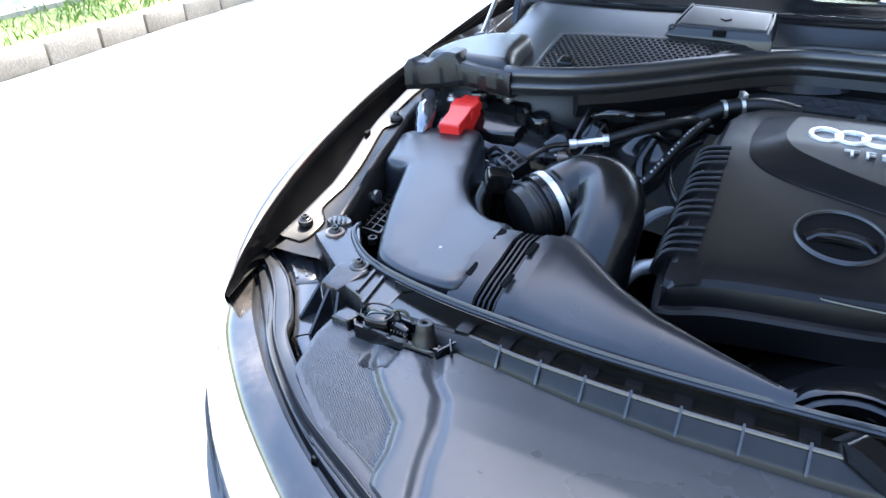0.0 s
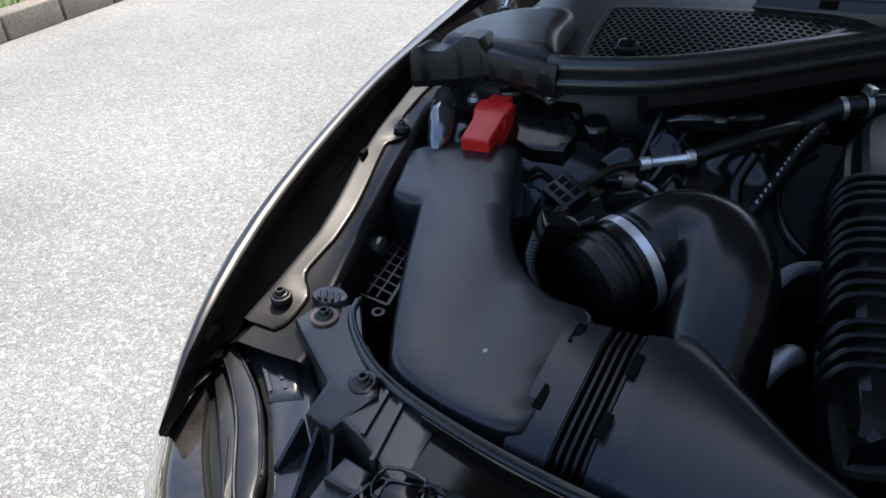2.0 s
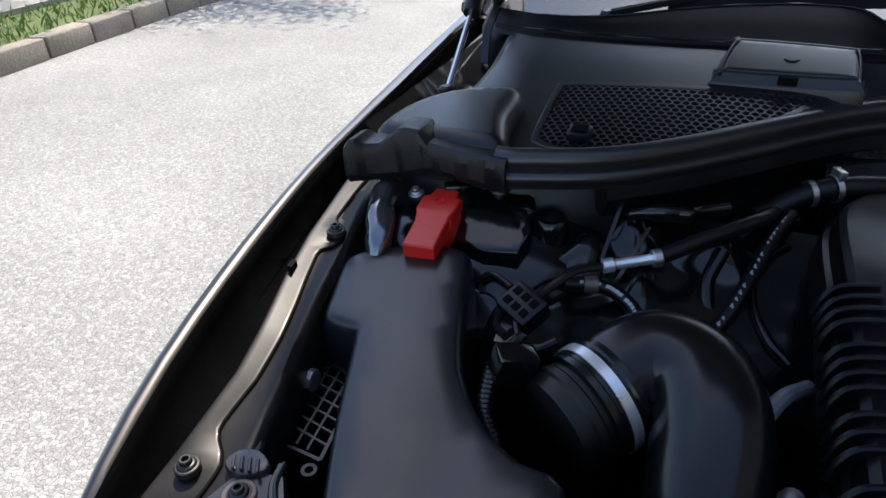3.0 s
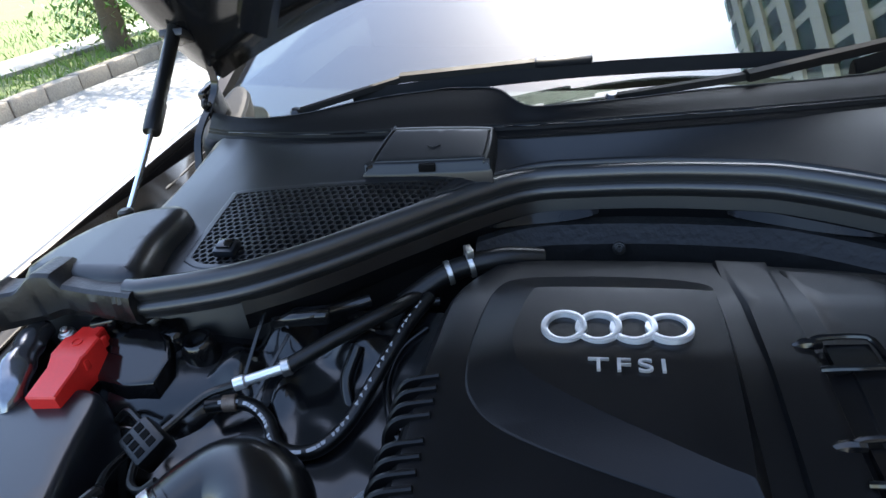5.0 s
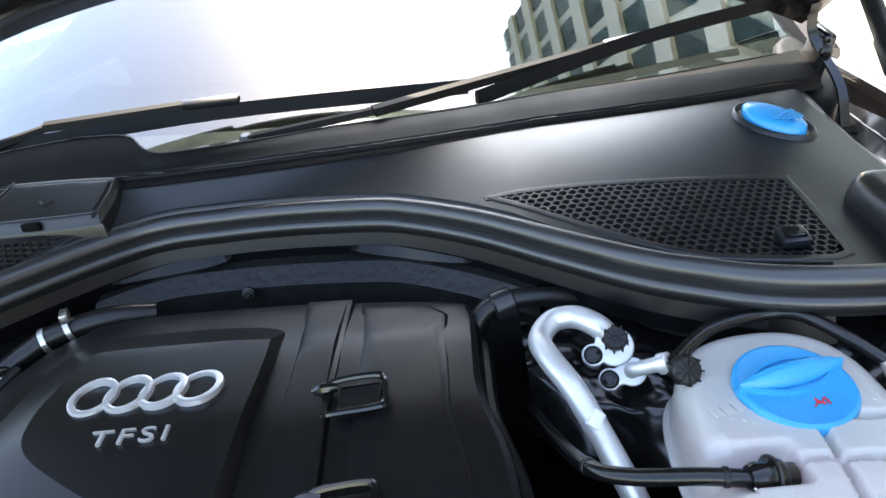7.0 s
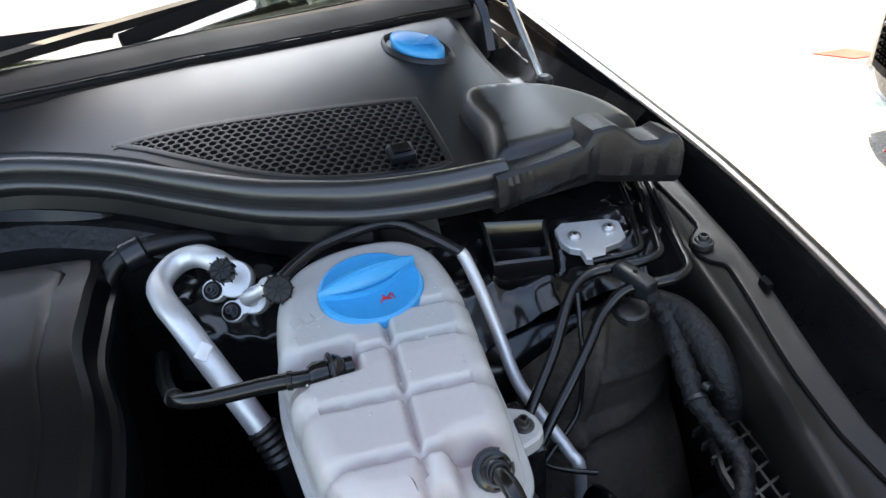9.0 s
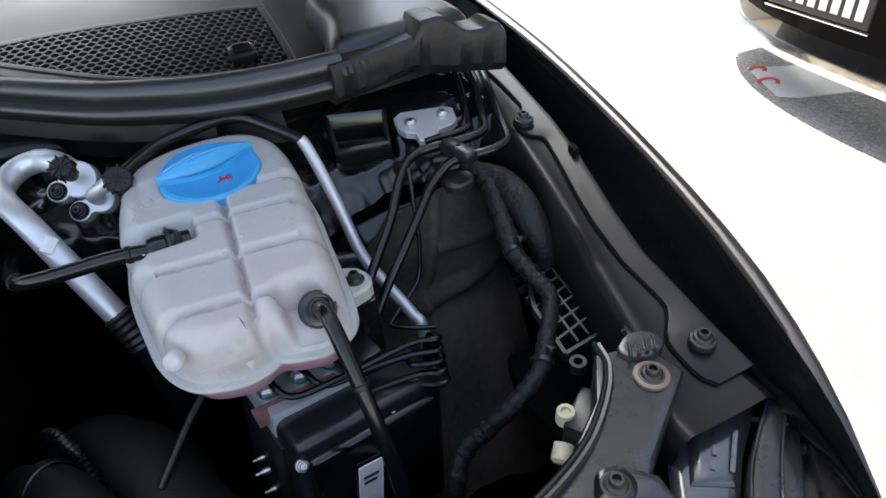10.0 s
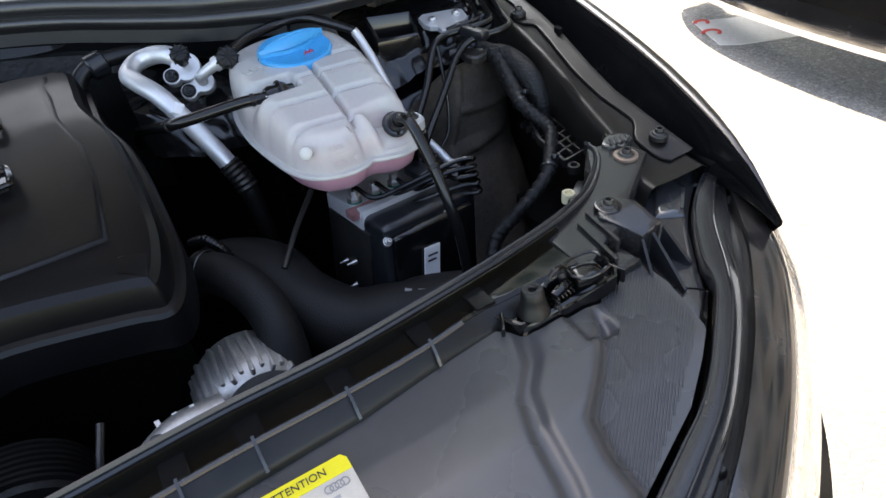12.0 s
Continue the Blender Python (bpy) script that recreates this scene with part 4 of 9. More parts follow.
SEAL = [(-0.75, 0.862), (-0.56, 0.860), (-0.533, 0.862), (-0.455, 0.888), (-0.385, 0.937), (-0.313, 1.004), (-0.229, 1.080), (-0.165, 1.119), (-0.09, 1.125), (-0.026, 1.124), (0.035, 1.118), (0.102, 1.107), (0.14, 1.091), (0.185, 1.064), (0.228, 1.032), (0.29, 0.976), (0.347, 0.927), (0.39, 0.900), (0.44, 0.876), (0.50, 0.863), (0.56, 0.860), (0.75, 0.862)]
SEAL_FINE = [tuple(q) for q in curve_through(SEAL, 8)]


def seal_y(x):
    return lerp([q[0] for q in SEAL_FINE], [q[1] for q in SEAL_FINE], x)


for side in (-1, 1):
    build_fender(side)
build_bumper()
build_bonnet()
build_windscreen()
build_bay()


# ---- cowl, scuttle, wipers ----
CREASE = [tuple(q) for q in curve_through([(-0.72, 1.300), (-0.62, 1.235), (-0.48, 1.186), (-0.32, 1.160), (-0.165, 1.152), (0.03, 1.163), (0.16, 1.174), (0.29, 1.192), (0.44, 1.220), (0.57, 1.254), (0.66, 1.288), (0.72, 1.312)], 6)]


def crease_y(x):
    """Plan line of the fold between cowl and scuttle."""
    return lerp([q[0] for q in CREASE], [q[1] for q in CREASE], x)


def cowl_z(x, y):
    a = abs(x)
    front = lerp([0, 0.25, 0.40, 0.55, 0.67], [0.955, 0.953, 0.934, 0.918, 0.910], a)
    back = lerp([0, 0.30, 0.60, 0.70], [0.988, 0.988, 0.976, 0.966], a)
    y0, y1 = seal_y(x), crease_y(x)
    w = max(0.0, min(1.0, (y - y0) / max(0.004, y1 - y0)))
    return front + (back - front) * (0.75 * w + 0.25 * w * w)


GRILLE_LEFT = [(-0.546, 0.948), (-0.547, 1.055), (-0.537, 1.074), (-0.45, 1.072), (-0.369, 1.072), (-0.29, 1.078), (-0.248, 1.086), (-0.243, 1.078), (-0.30, 1.008), (-0.352, 0.958), (-0.425, 0.925), (-0.50, 0.914), (-0.538, 0.928)]
GRILLE_RIGHT = [(0.222, 1.056), (0.26, 1.022), (0.305, 0.984), (0.352, 0.948), (0.397, 0.924), (0.44, 0.913), (0.50, 0.909), (0.525, 0.914), (0.534, 0.931), (0.537, 1.043), (0.528, 1.056), (0.436, 1.059), (0.316, 1.061), (0.23, 1.060)]


def build_cowl():
    cowl = thing("cowl_panel", (0, 1.05, 0.90), "satin black plastic cowl panel below the windscreen", "cowl panel")

    wells = [[Vector(q) for q in line] for line in (GRILLE_LEFT, GRILLE_RIGHT)]

    def f(u, v):
        x = u * 0.650
        y0, y1 = seal_y(x) + 0.004, crease_y(x)
        y = y0 + (y1 - y0) * v
        deep = any(in_outline(Vector((x, y)), w, 0.004) for w in wells)
        return (x, y, cowl_z(x, y) - (0.014 if deep else 0.0))

    bm = bmesh.new()
    sheet(bm, f, span(-1, 1, 300), span(0, 1, 70))
    part("panel", bm, "cowl", cowl, "", 50)
    bm = bmesh.new()
    rows = []
    for x in span(-0.42, 0.42, 70):
        y, z = seal_y(x) + 0.0045, cowl_z(x, seal_y(x) + 0.004)
        rows.append([(x, y, z - 0.0002), (x, y - 0.003, z - 0.001), (x, y - 0.005, z - 0.004), (x, y - 0.005, z - 0.05)])
    rings(bm, rows, False)
    part("front_skirt", bm, "cowl", cowl, "", 60)
    # side shoulders that step down to the wing
    for s in (-1, 1):
        bm = bmesh.new()
        rows = []
        for y in span(0.93, 1.33, 20):
            z = cowl_z(s * 0.645, y)
            w = lerp([0.93, 1.03, 1.15, 1.23, 1.33], [0.704, 0.676, 0.668, 0.672, 0.680], y)
            rows.append([(s * 0.645, y, z - 0.0003), (s * (w - 0.02), y, z - 0.002), (s * (w - 0.006), y, z - 0.010), (s * w, y, z - 0.03), (s * w, y, z - 0.06)])
        rings(bm, rows, False)
        part("shoulder", bm, "cowl", cowl, "", 50)
        # raised hump over the strut tower
        bm = bmesh.new()
        poly = [(s * 0.556, 0.866), (s * 0.570, 0.94), (s * 0.572, 1.005), (s * 0.60, 1.025), (s * 0.665, 1.000), (s * 0.70, 0.955), (s * 0.712, 0.90), (s * 0.70, 0.872), (s * 0.62, 0.862)]
        slab(bm, poly, 0.90, lambda x, y: 0.958 + 0.06 * (y - 0.93) - 0.05 * max(0, abs(x) - 0.64), ((0, 0.022), (0.003, 0.010), (0.009, 0.003), (0.018, 0.0)), 4)
        part("hump", bm, "cowl", cowl, "raised cowl hump with a soft shoulder", 60)
    return cowl


def in_outline(p, poly, margin):
    """Whether a point lies inside an outline, and a margin away from it."""
    n, hit = len(poly), False
    for i in range(n):
        a, b = poly[i - 1], poly[i]
        if (a.y > p.y) != (b.y > p.y) and p.x < (b.x - a.x) * (p.y - a.y) / (b.y - a.y) + a.x:
            hit = not hit
    if not hit:
        return False
    for i in range(n):
        a, b = poly[i - 1], poly[i]
        t = max(0, min(1, (p - a).dot(b - a) / (b - a).length_squared))
        if (p - a - (b - a) * t).length < margin:
            return False
    return True


def hex_grille(parent, outline, cell, hole, lift, hole_depth):
    """A plate with rows of six-sided holes, cut off at its outline."""
    poly = [Vector(q) for q in outline]

    lo = (min(q.x for q in poly), min(q.y for q in poly))
    hi = (max(q.x for q in poly), max(q.y for q in poly))
    verts, faces = [], []
    row, y = 0, lo[1]
    while y < hi[1]:
        x = lo[0] + (cell / 2 if row % 2 else 0)
        while x < hi[0]:
            p = Vector((x, y))
            if in_outline(p, poly, cell * 0.52):
                k = len(verts)
                for r, dz in ((cell / math.sqrt(3), 0.0), (hole, 0.0), (hole * 0.9, -hole_depth)):
                    for j in range(6):
                        a = math.pi / 6 + j * math.pi / 3
                        vx, vy = x + r * math.cos(a), y + r * math.sin(a)
                        verts.append((vx, vy, cowl_z(vx, vy) + lift + dz))
                for j in range(6):
                    j2 = (j + 1) % 6
                    faces.append((k + j, k + j2, k + 6 + j2, k + 6 + j))
                    faces.append((k + 6 + j, k + 6 + j2, k + 12 + j2, k + 12 + j))
            x += cell
        y += cell * math.sqrt(3) / 2
        row += 1
    me = bpy.data.meshes.new("mesh")
    me.from_pydata(verts, [], faces)
    me.materials.append(M["plastic_matt"])
    ob = new("grille", me)
    ob.location = -place_of(parent)
    ob.parent = parent
    tagged(ob, "black grille of small six-sided holes")
    bm = bmesh.new()
    flat = [tuple(q) for q in outline]
    # solid margin between the outermost holes and the outline
    loop = curve_through(flat, 5, True)
    ring = [(q[0], q[1]) for q in loop]
    if area(ring) < 0:
        ring = ring[::-1]
    levels = []
    for inset, dz in ((-0.0015, -0.002), (0.0, 0.0004), (0.0012, 0.0006), (cell * 0.75, 0.0002), (cell * 0.75, -hole_depth)):
        levels.append([(x, y, cowl_z(x, y) + lift + dz) for x, y in offset(ring, inset)])
    rings(bm, levels, True)
    part("grille_margin", bm, "cowl", ob, "", 50)
    return ob


def build_grilles(cowl):
    for outline in (GRILLE_LEFT, GRILLE_RIGHT):
        hex_grille(cowl, outline, 0.0098, 0.0042, 0.0006, 0.006)
    for x, y in ((-0.492, 0.942), (0.486, 0.936)):
        bm = bmesh.new()
        z = cowl_z(x, y)
        block(bm, (x, y, z + 0.006), (0.026, 0.024, 0.010), (11, 0, 0), 0.003)
        clip = part("clip", bm, "plastic", cowl, "raised square clip on the grille")
        bm = bmesh.new()
        block(bm, (x, y - 0.001, z + 0.012), (0.018, 0.015, 0.004), (11, 0, 0), 0.0015)
        part("catch", bm, "plastic_gloss", clip)


def build_flap(cowl):
    """The filter flap by the left grille."""
    poly = [(-0.366, 1.090), (-0.356, 1.080), (-0.222, 1.080), (-0.210, 1.090), (-0.208, 1.142), (-0.222, 1.156), (-0.338, 1.164), (-0.352, 1.156)]
    f = lambda x, y: 0.979 + 0.30 * (y - 1.088)
    bm = bmesh.new()
    slab(bm, poly, 0.945, f, ((0, 0.012), (0.001, 0.0095), (0.003, 0.0075), (0.0042, 0.0018), (0.0055, 0.0004), (0.0075, 0.0), (0.0082, 0.0030)), 4)
    flap = part("filter_flap", bm, "cowl", cowl, "raised square filter flap")
    bm = bmesh.new()
    slab(bm, offset(poly if area(poly) > 0 else poly[::-1], 0.0098), 0.955, f, ((0, 0.0020), (0.0008, 0.0004), (0.0025, 0)), 4)
    part("lid", bm, "cowl", flap)
    bm = bmesh.new()
    tube(bm, [(-0.292, 1.117, f(0, 1.117) + 0.0002), (-0.284, 1.112, f(0, 1.112) + 0.0006), (-0.276, 1.117, f(0, 1.117) + 0.0002)], 0.0012, 6)
    part("arrow_mark", bm, "plastic_matt", flap)
    bm = bmesh.new()
    block(bm, (-0.287, 1.083, 0.973), (0.020, 0.012, 0.009), (0, 0, 0), 0.001)
    part("notch", bm, "black_void", flap)


def build_washer_cap(cowl):
    """An eye-shaped cap in an oval dish with a raised collar."""
    cx, cy = 0.578, 1.180
    z = cowl_z(cx, cy)
    long, wide = Vector((0.55, -0.83, 0)).normalized(), Vector((0.83, 0.55, 0)).normalized()

    def oval(a, b, point, dz):
        out = []
        for k in span(0, 2 * math.pi, 48)[:-1]:
            c, q = math.cos(k), math.sin(k)
            w = math.copysign(abs(q) ** point, q)
            p = Vector((cx, cy, 0)) + long * a * c + wide * b * w
            out.append((p.x, p.y, cowl_z(p.x, p.y) + dz))
        return out

    bm = bmesh.new()
    rings(bm, [oval(0.0538, 0.0386, 1.0, -0.002), oval(0.0504, 0.0353, 1.0, 0.004), oval(0.0479, 0.0328, 1.0, 0.005), oval(0.0454, 0.0302, 1.0, 0.001), oval(0.0437, 0.0286, 1.0, -0.006)], True, False, True)
    part("filler_dish", bm, "cowl", cowl, "oval dish round the washer filler", 60)
    bm = bmesh.new()
    rings(bm, [oval(0.0403, 0.0260, 1.15, -0.006), oval(0.0403, 0.0260, 1.15, 0.008), oval(0.0378, 0.0235, 1.15, 0.0105), oval(0.0252, 0.0151, 1.1, 0.0118), oval(0.010, 0.006, 1.0, 0.0122)], True, True, True)
    cap = alone("washer_filler_cap", bm, "blue", "bright blue washer fluid cap on the cowl", "cap", sharp=50)
    for k in range(6):
        bm = bmesh.new()
        p = Vector((cx, cy, z + 0.0120)) + long * (0.010 + 0.0044 * k)
        block(bm, p, (0.0018, 0.037 - 0.0052 * k, 0.0022), (4, 0, math.degrees(math.atan2(long.y, long.x))), 0.0006, 1)
        part("grip_rib", bm, "blue", cap)


LIP = [tuple(q) for q in curve_through([(-0.72, 1.330, 0.992), (-0.60, 1.256, 0.997), (-0.50, 1.232, 1.006), (-0.40, 1.232, 1.020), (-0.30, 1.226, 1.029), (-0.235, 1.219, 1.030), (-0.208, 1.206, 1.028), (-0.190, 1.186, 1.021), (-0.172, 1.174, 1.015), (-0.145, 1.176, 1.012), (-0.06, 1.190, 1.011), (0.05, 1.211, 1.011), (0.20, 1.228, 1.011), (0.30, 1.250, 1.011), (0.46, 1.283, 1.008), (0.60, 1.330, 1.004), (0.72, 1.385, 0.998)], 8)]


def lip_at(x):
    xs = [q[0] for q in LIP]
    return lerp(xs, [q[1] for q in LIP], x), lerp(xs, [q[2] for q in LIP], x)


def build_scuttle():
    """The black lip between cowl and glass, with a taller flap on one side."""
    bm = bmesh.new()
    rows = []
    for x in span(-0.70, 0.70, 160):
        cy, zc = crease_y(x), cowl_z(x, crease_y(x))
        ey, ez = lip_at(x)
        mix = lambda t, lift=0.0: (x, cy + 0.010 + (ey - cy - 0.010) * t, zc + 0.010 + (ez - zc - 0.010) * t + lift)
        rows.append([(x, cy - 0.008, zc - 0.004), (x, cy - 0.001, zc + 0.0015), (x, cy + 0.002, zc + 0.002), (x, cy + 0.0035, zc + 0.0055), (x, cy + 0.0065, zc + 0.0062), (x, cy + 0.0075, zc + 0.0090), mix(0.05), mix(0.32, 0.0012), mix(0.62, 0.0012), mix(0.94), mix(1.0), (x, ey + 0.0022, ez - 0.0008), (x, ey + 0.0030, ez - 0.010), (x, ey + 0.004, zc - 0.03)])
    rings(bm, rows, False)
    lip = alone("scuttle_panel", bm, "scuttle", "black plastic scuttle lip along the windscreen's foot", "scuttle panel", sharp=32)
    bm = bmesh.new()
    tube(bm, [(x, crease_y(x) + 0.0045, cowl_z(x, crease_y(x)) + 0.0062) for x in span(-0.64, 0.64, 60)], 0.0013, 6, 2)
    part("bead", bm, "rubber_gloss", lip, "thin rubber bead along the lip", 60)
    bm = bmesh.new()
    tube(bm, [(x, lip_at(x)[0], lip_at(x)[1] + 0.0002) for x in span(-0.62, 0.66, 120)], 0.0011, 6, 1)
    part("edge_bead", bm, "rubber_gloss", lip, "fine rolled upper edge", 60)


def build_wiper(pivot, elbow, tip, blade_a, blade_b, name_label):
    w = thing("wiper", pivot, name_label, "wiper", "windscreen wipers")
    bm = bmesh.new()
    half = [tuple(Vector(pivot).lerp(Vector(elbow), t)) for t in (0.0, 0.5, 1.0)]
    sweep(bm, half, [(-0.006, -0.005), (-0.005, 0.003), (0.0, 0.005), (0.005, 0.003), (0.006, -0.005)], 4)
    arm = part("arm", bm, "scuttle", w, "matt black wiper arm")
    bm = bmesh.new()
    sweep(bm, [tuple(Vector(elbow).lerp(Vector(tip), t)) for t in (-0.03, 0.5, 1.0)], [(-0.009, -0.006), (-0.0075, 0.004), (0.0, 0.0075), (0.0075, 0.004), (0.009, -0.006)], 4)
    part("arm_channel", bm, "scuttle", arm)
    bm = bmesh.new()
    lathe(bm, Vector(pivot) - Vector((0, 0, 0.010)), (0, -0.2, 1), [(0.009, 0.0), (0.009, 0.012), (0.006, 0.016)], 14)
    part("pivot_cap", bm, "plastic_gloss", arm)
    bm = bmesh.new()
    a, b = Vector(blade_a), Vector(blade_b)
    mid = (a + b) / 2 + Vector((0, 0.003, 0.009))
    sweep(bm, [a, a.lerp(mid, 0.1), mid, b.lerp(mid, 0.04), b], [(-0.006, -0.010), (-0.0045, 0.003), (-0.001, 0.0085), (0.002, 0.003), (0.006, -0.010)], 6)
    blade = part("blade", bm, "scuttle", w, "matt black wiper blade")
    bm = bmesh.new()
    block(bm, Vector(tip) + Vector((-0.004, -0.004, 0.001)), (0.080, 0.016, 0.012), (20, 0, math.degrees(math.atan2(b.y - a.y, b.x - a.x))), 0.005)
    part("joint_cap", bm, "plastic", blade)


def build_seal():
    """The long rubber seal on the rear edge of the bay."""
    pts = [(x, y, 0.939 + 0.003 * (1 - abs(x) / 0.55)) for x, y in SEAL[1:-1]]
    round_bead = [(0.004 + 0.0115 * math.cos(a), 0.000 + 0.0115 * math.sin(a)) for a in span(-0.9, 3.9, 12)]
    lower = [(-0.006, -0.030), (0.012, -0.030)] + [(0.012 + 0.007 * math.cos(a), -0.017 + 0.007 * math.sin(a)) for a in span(-1.2, 1.7, 7)]
    bm = bmesh.new()
    sweep(bm, pts, lower + round_bead, 8)
    ob = alone("bay_seal", bm, "seal_rubber", "long black rubber seal curving along the rear of the engine bay", "rubber seal", sharp=60)
    bm = bmesh.new()
    sweep(bm, [(x, y - 0.004, z - 0.032) for x, y, z in pts if abs(x) < 0.47], [(-0.010, -0.032), (0.006, -0.032), (0.014, -0.010), (0.010, 0.004), (-0.010, 0.004)], 8)
    part("seal_carrier", bm, "cover", ob)
    for s in (-1, 1):
        bm = bmesh.new()
        rows = []
        for k, t in enumerate(span(0, 1, 52)):
            x = 0.545 + 0.176 * t
            y = lerp([0, 0.55, 0.72, 1.0], [0.850, 0.862, 0.860, 0.838], t)
            bump = lerp([0, 0.30, 0.50, 0.56, 0.66, 0.70, 0.80, 0.83, 0.90, 0.94, 0.985, 1.0], [0.0, 0.001, 0.004, 0.017, 0.018, 0.016, 0.001, 0.000, 0.001, 0.007, 0.005, 0.0], t)
            deep = lerp([0, 0.5, 0.56, 0.72, 0.80, 1.0], [0.024, 0.030, 0.036, 0.038, 0.034, 0.030], t)
            top = 0.944 + bump
            wob = 0.0022 * noise.noise((t * 17, s, 0)) + (0.0015 * math.sin(t * 150) if 0.03 < t < 0.30 else 0.0)
            low = lerp([0, 0.5, 0.7, 1.0], [0.905, 0.912, 0.902, 0.900], t)
            rows.append([(s * x, y - 0.008 + wob, low), (s * x, y - 0.015 - wob, low + 0.010), (s * x, y - 0.016 + wob, top - 0.010), (s * x, y - 0.014, top - 0.003), (s * x, y - 0.010, top), (s * x, y - 0.010 + deep - wob, top - 0.0005), (s * x, y - 0.006 + deep, top - 0.004), (s * x, y + deep - 0.004, top - 0.03), (s * x, y + 0.018, 0.90)])
        rings(bm, rows, True, True, True)
        alone("seal_end_block", bm, "foam_block", "wrinkled black foam end block of the bay seal", "seal block", "seal end blocks", sharp=28)


cowl = build_cowl()
build_grilles(cowl)
build_flap(cowl)
build_washer_cap(cowl)
build_scuttle()
build_seal()
build_wiper((-0.52, 1.250, 1.004), (-0.36, 1.300, 1.032), (-0.125, 1.297, 1.040), (-0.44, 1.284, 1.014), (0.205, 1.288, 1.024), "black windscreen wiper lying along the glass foot")
build_wiper((-0.066, 1.210, 1.009), (0.105, 1.231, 1.021), (0.46, 1.400, 1.036), (0.228, 1.268, 1.012), (0.70, 1.500, 1.046), "black windscreen wiper crossing the first one")


# ---- engine and its cover ----
def cover_z(x, y):
    return 0.902 - 0.115 * max(0.0, 0.80 - y) - 0.12 * max(0.0, y - 0.90)


def build_engine_cover():
    cover = thing("engine_cover", (0, 0.74, 0.80), "grained matt black engine cover with a chrome ring badge", "engine cover")
    outline = [(-0.250, 0.500), (-0.256, 0.60), (-0.252, 0.80), (-0.246, 0.91), (-0.224, 0.975), (-0.180, 1.016), (-0.02, 1.014), (0.08, 1.000), (0.185, 0.976), (0.206, 0.945), (0.208, 0.88), (0.209, 0.82), (0.224, 0.75), (0.226, 0.66), (0.225, 0.60), (0.219, 0.560), (0.209, 0.532), (0.194, 0.522), (0.165, 0.531), (0.087, 0.549), (0.05, 0.545), (-0.06, 0.520), (-0.18, 0.504), (-0.235, 0.486)]
    bm = bmesh.new()
    slab(bm, outline, lambda x, y: cover_z(x, y) - 0.062, cover_z, ((0, 0.045), (0.0010, 0.031), (0.0035, 0.0275), (0.0085, 0.0265), (0.0100, 0.0150), (0.0125, 0.0070), (0.018, 0.0022), (0.028, 0.0004), (0.042, 0.0)), 4)
    part("shell", bm, "cover", cover, "", 24)
    # raised badge pad with a broad chamfer
    pad = [(-0.148, 0.782), (-0.100, 0.748), (-0.04, 0.715), (0.000, 0.695), (0.008, 0.700), (0.012, 0.78), (0.014, 0.885), (0.004, 0.897), (-0.06, 0.902), (-0.135, 0.903), (-0.150, 0.895), (-0.160, 0.85), (-0.161, 0.815)]
    wide = [(-0.192, 0.760), (-0.160, 0.728), (-0.08, 0.695), (0.006, 0.668), (0.016, 0.672), (0.018, 0.78), (0.018, 0.900), (0.008, 0.935), (-0.06, 0.950), (-0.150, 0.950), (-0.185, 0.93), (-0.198, 0.86), (-0.200, 0.80)]
    loops = []
    for t, dz in ((0.0, -0.006), (0.0, 0.0006), (0.04, 0.0014), (0.5, 0.0062), (0.96, 0.0120), (1.0, 0.0124), (1.04, 0.0124)):
        a, b = curve_through(wide, 5, True), curve_through(pad, 5, True)
        loops.append([(p[0] + (q[0] - p[0]) * t, p[1] + (q[1] - p[1]) * t, cover_z(*(p + (q - p) * t)) + dz) for p, q in zip(a, b)])
    bm = bmesh.new()
    rings(bm, loops, True)
    fill_cap(bm, loops[-1], lambda x, y: cover_z(x, y) + 0.0124)
    bmesh.ops.remove_doubles(bm, verts=bm.verts, dist=1e-5)
    part("badge_pad", bm, "cover", cover, "raised badge pad with a broad chamfer", 9)
    # centre strip and right panel
    bm = bmesh.new()
    slab(bm, [(0.034, 0.590), (0.083, 0.590), (0.078, 0.80), (0.077, 0.978), (0.027, 0.984)], lambda x, y: cover_z(x, y) - 0.01, lambda x, y: cover_z(x, y) + 0.006, ((0, 0.005), (0.002, 0.001), (0.006, 0.0)), 0)
    part("centre_strip", bm, "cover", cover)
    bm = bmesh.new()
    slab(bm, [(0.087, 0.592), (0.178, 0.592), (0.186, 0.68), (0.184, 0.74), (0.172, 0.80), (0.172, 0.93), (0.150, 0.958), (0.084, 0.966)], lambda x, y: cover_z(x, y) - 0.01, lambda x, y: cover_z(x, y) + 0.0025, ((0, 0.006), (0.002, 0.0010), (0.006, 0.0)), 0)
    panel = part("side_panel", bm, "cover", cover, "", 60)
    for y in (0.817, 0.716):
        z = cover_z(0.1, y)
        bm = bmesh.new()
        tube(bm, [(0.070, y + 0.010, z + 0.006), (0.082, y + 0.014, z + 0.010), (0.110, y + 0.017, z + 0.010), (0.119, y + 0.012, z + 0.009), (0.121, y - 0.014, z + 0.008), (0.115, y - 0.019, z + 0.008), (0.085, y - 0.022, z + 0.008), (0.074, y - 0.020, z + 0.005)], 0.0028, 8)
        tube(bm, [(0.058, y + 0.010, z + 0.002), (0.070, y + 0.010, z + 0.0065), (0.082, y + 0.011, z + 0.006)], [0.002, 0.005, 0.004], 8)
        loop = part("clip_loop", bm, "plastic_gloss", panel, "glossy black moulded clip loop")
        bm = bmesh.new()
        slab(bm, [(0.084, y - 0.019), (0.117, y - 0.014), (0.116, y + 0.012), (0.084, y + 0.010)], z - 0.004, z + 0.0062)
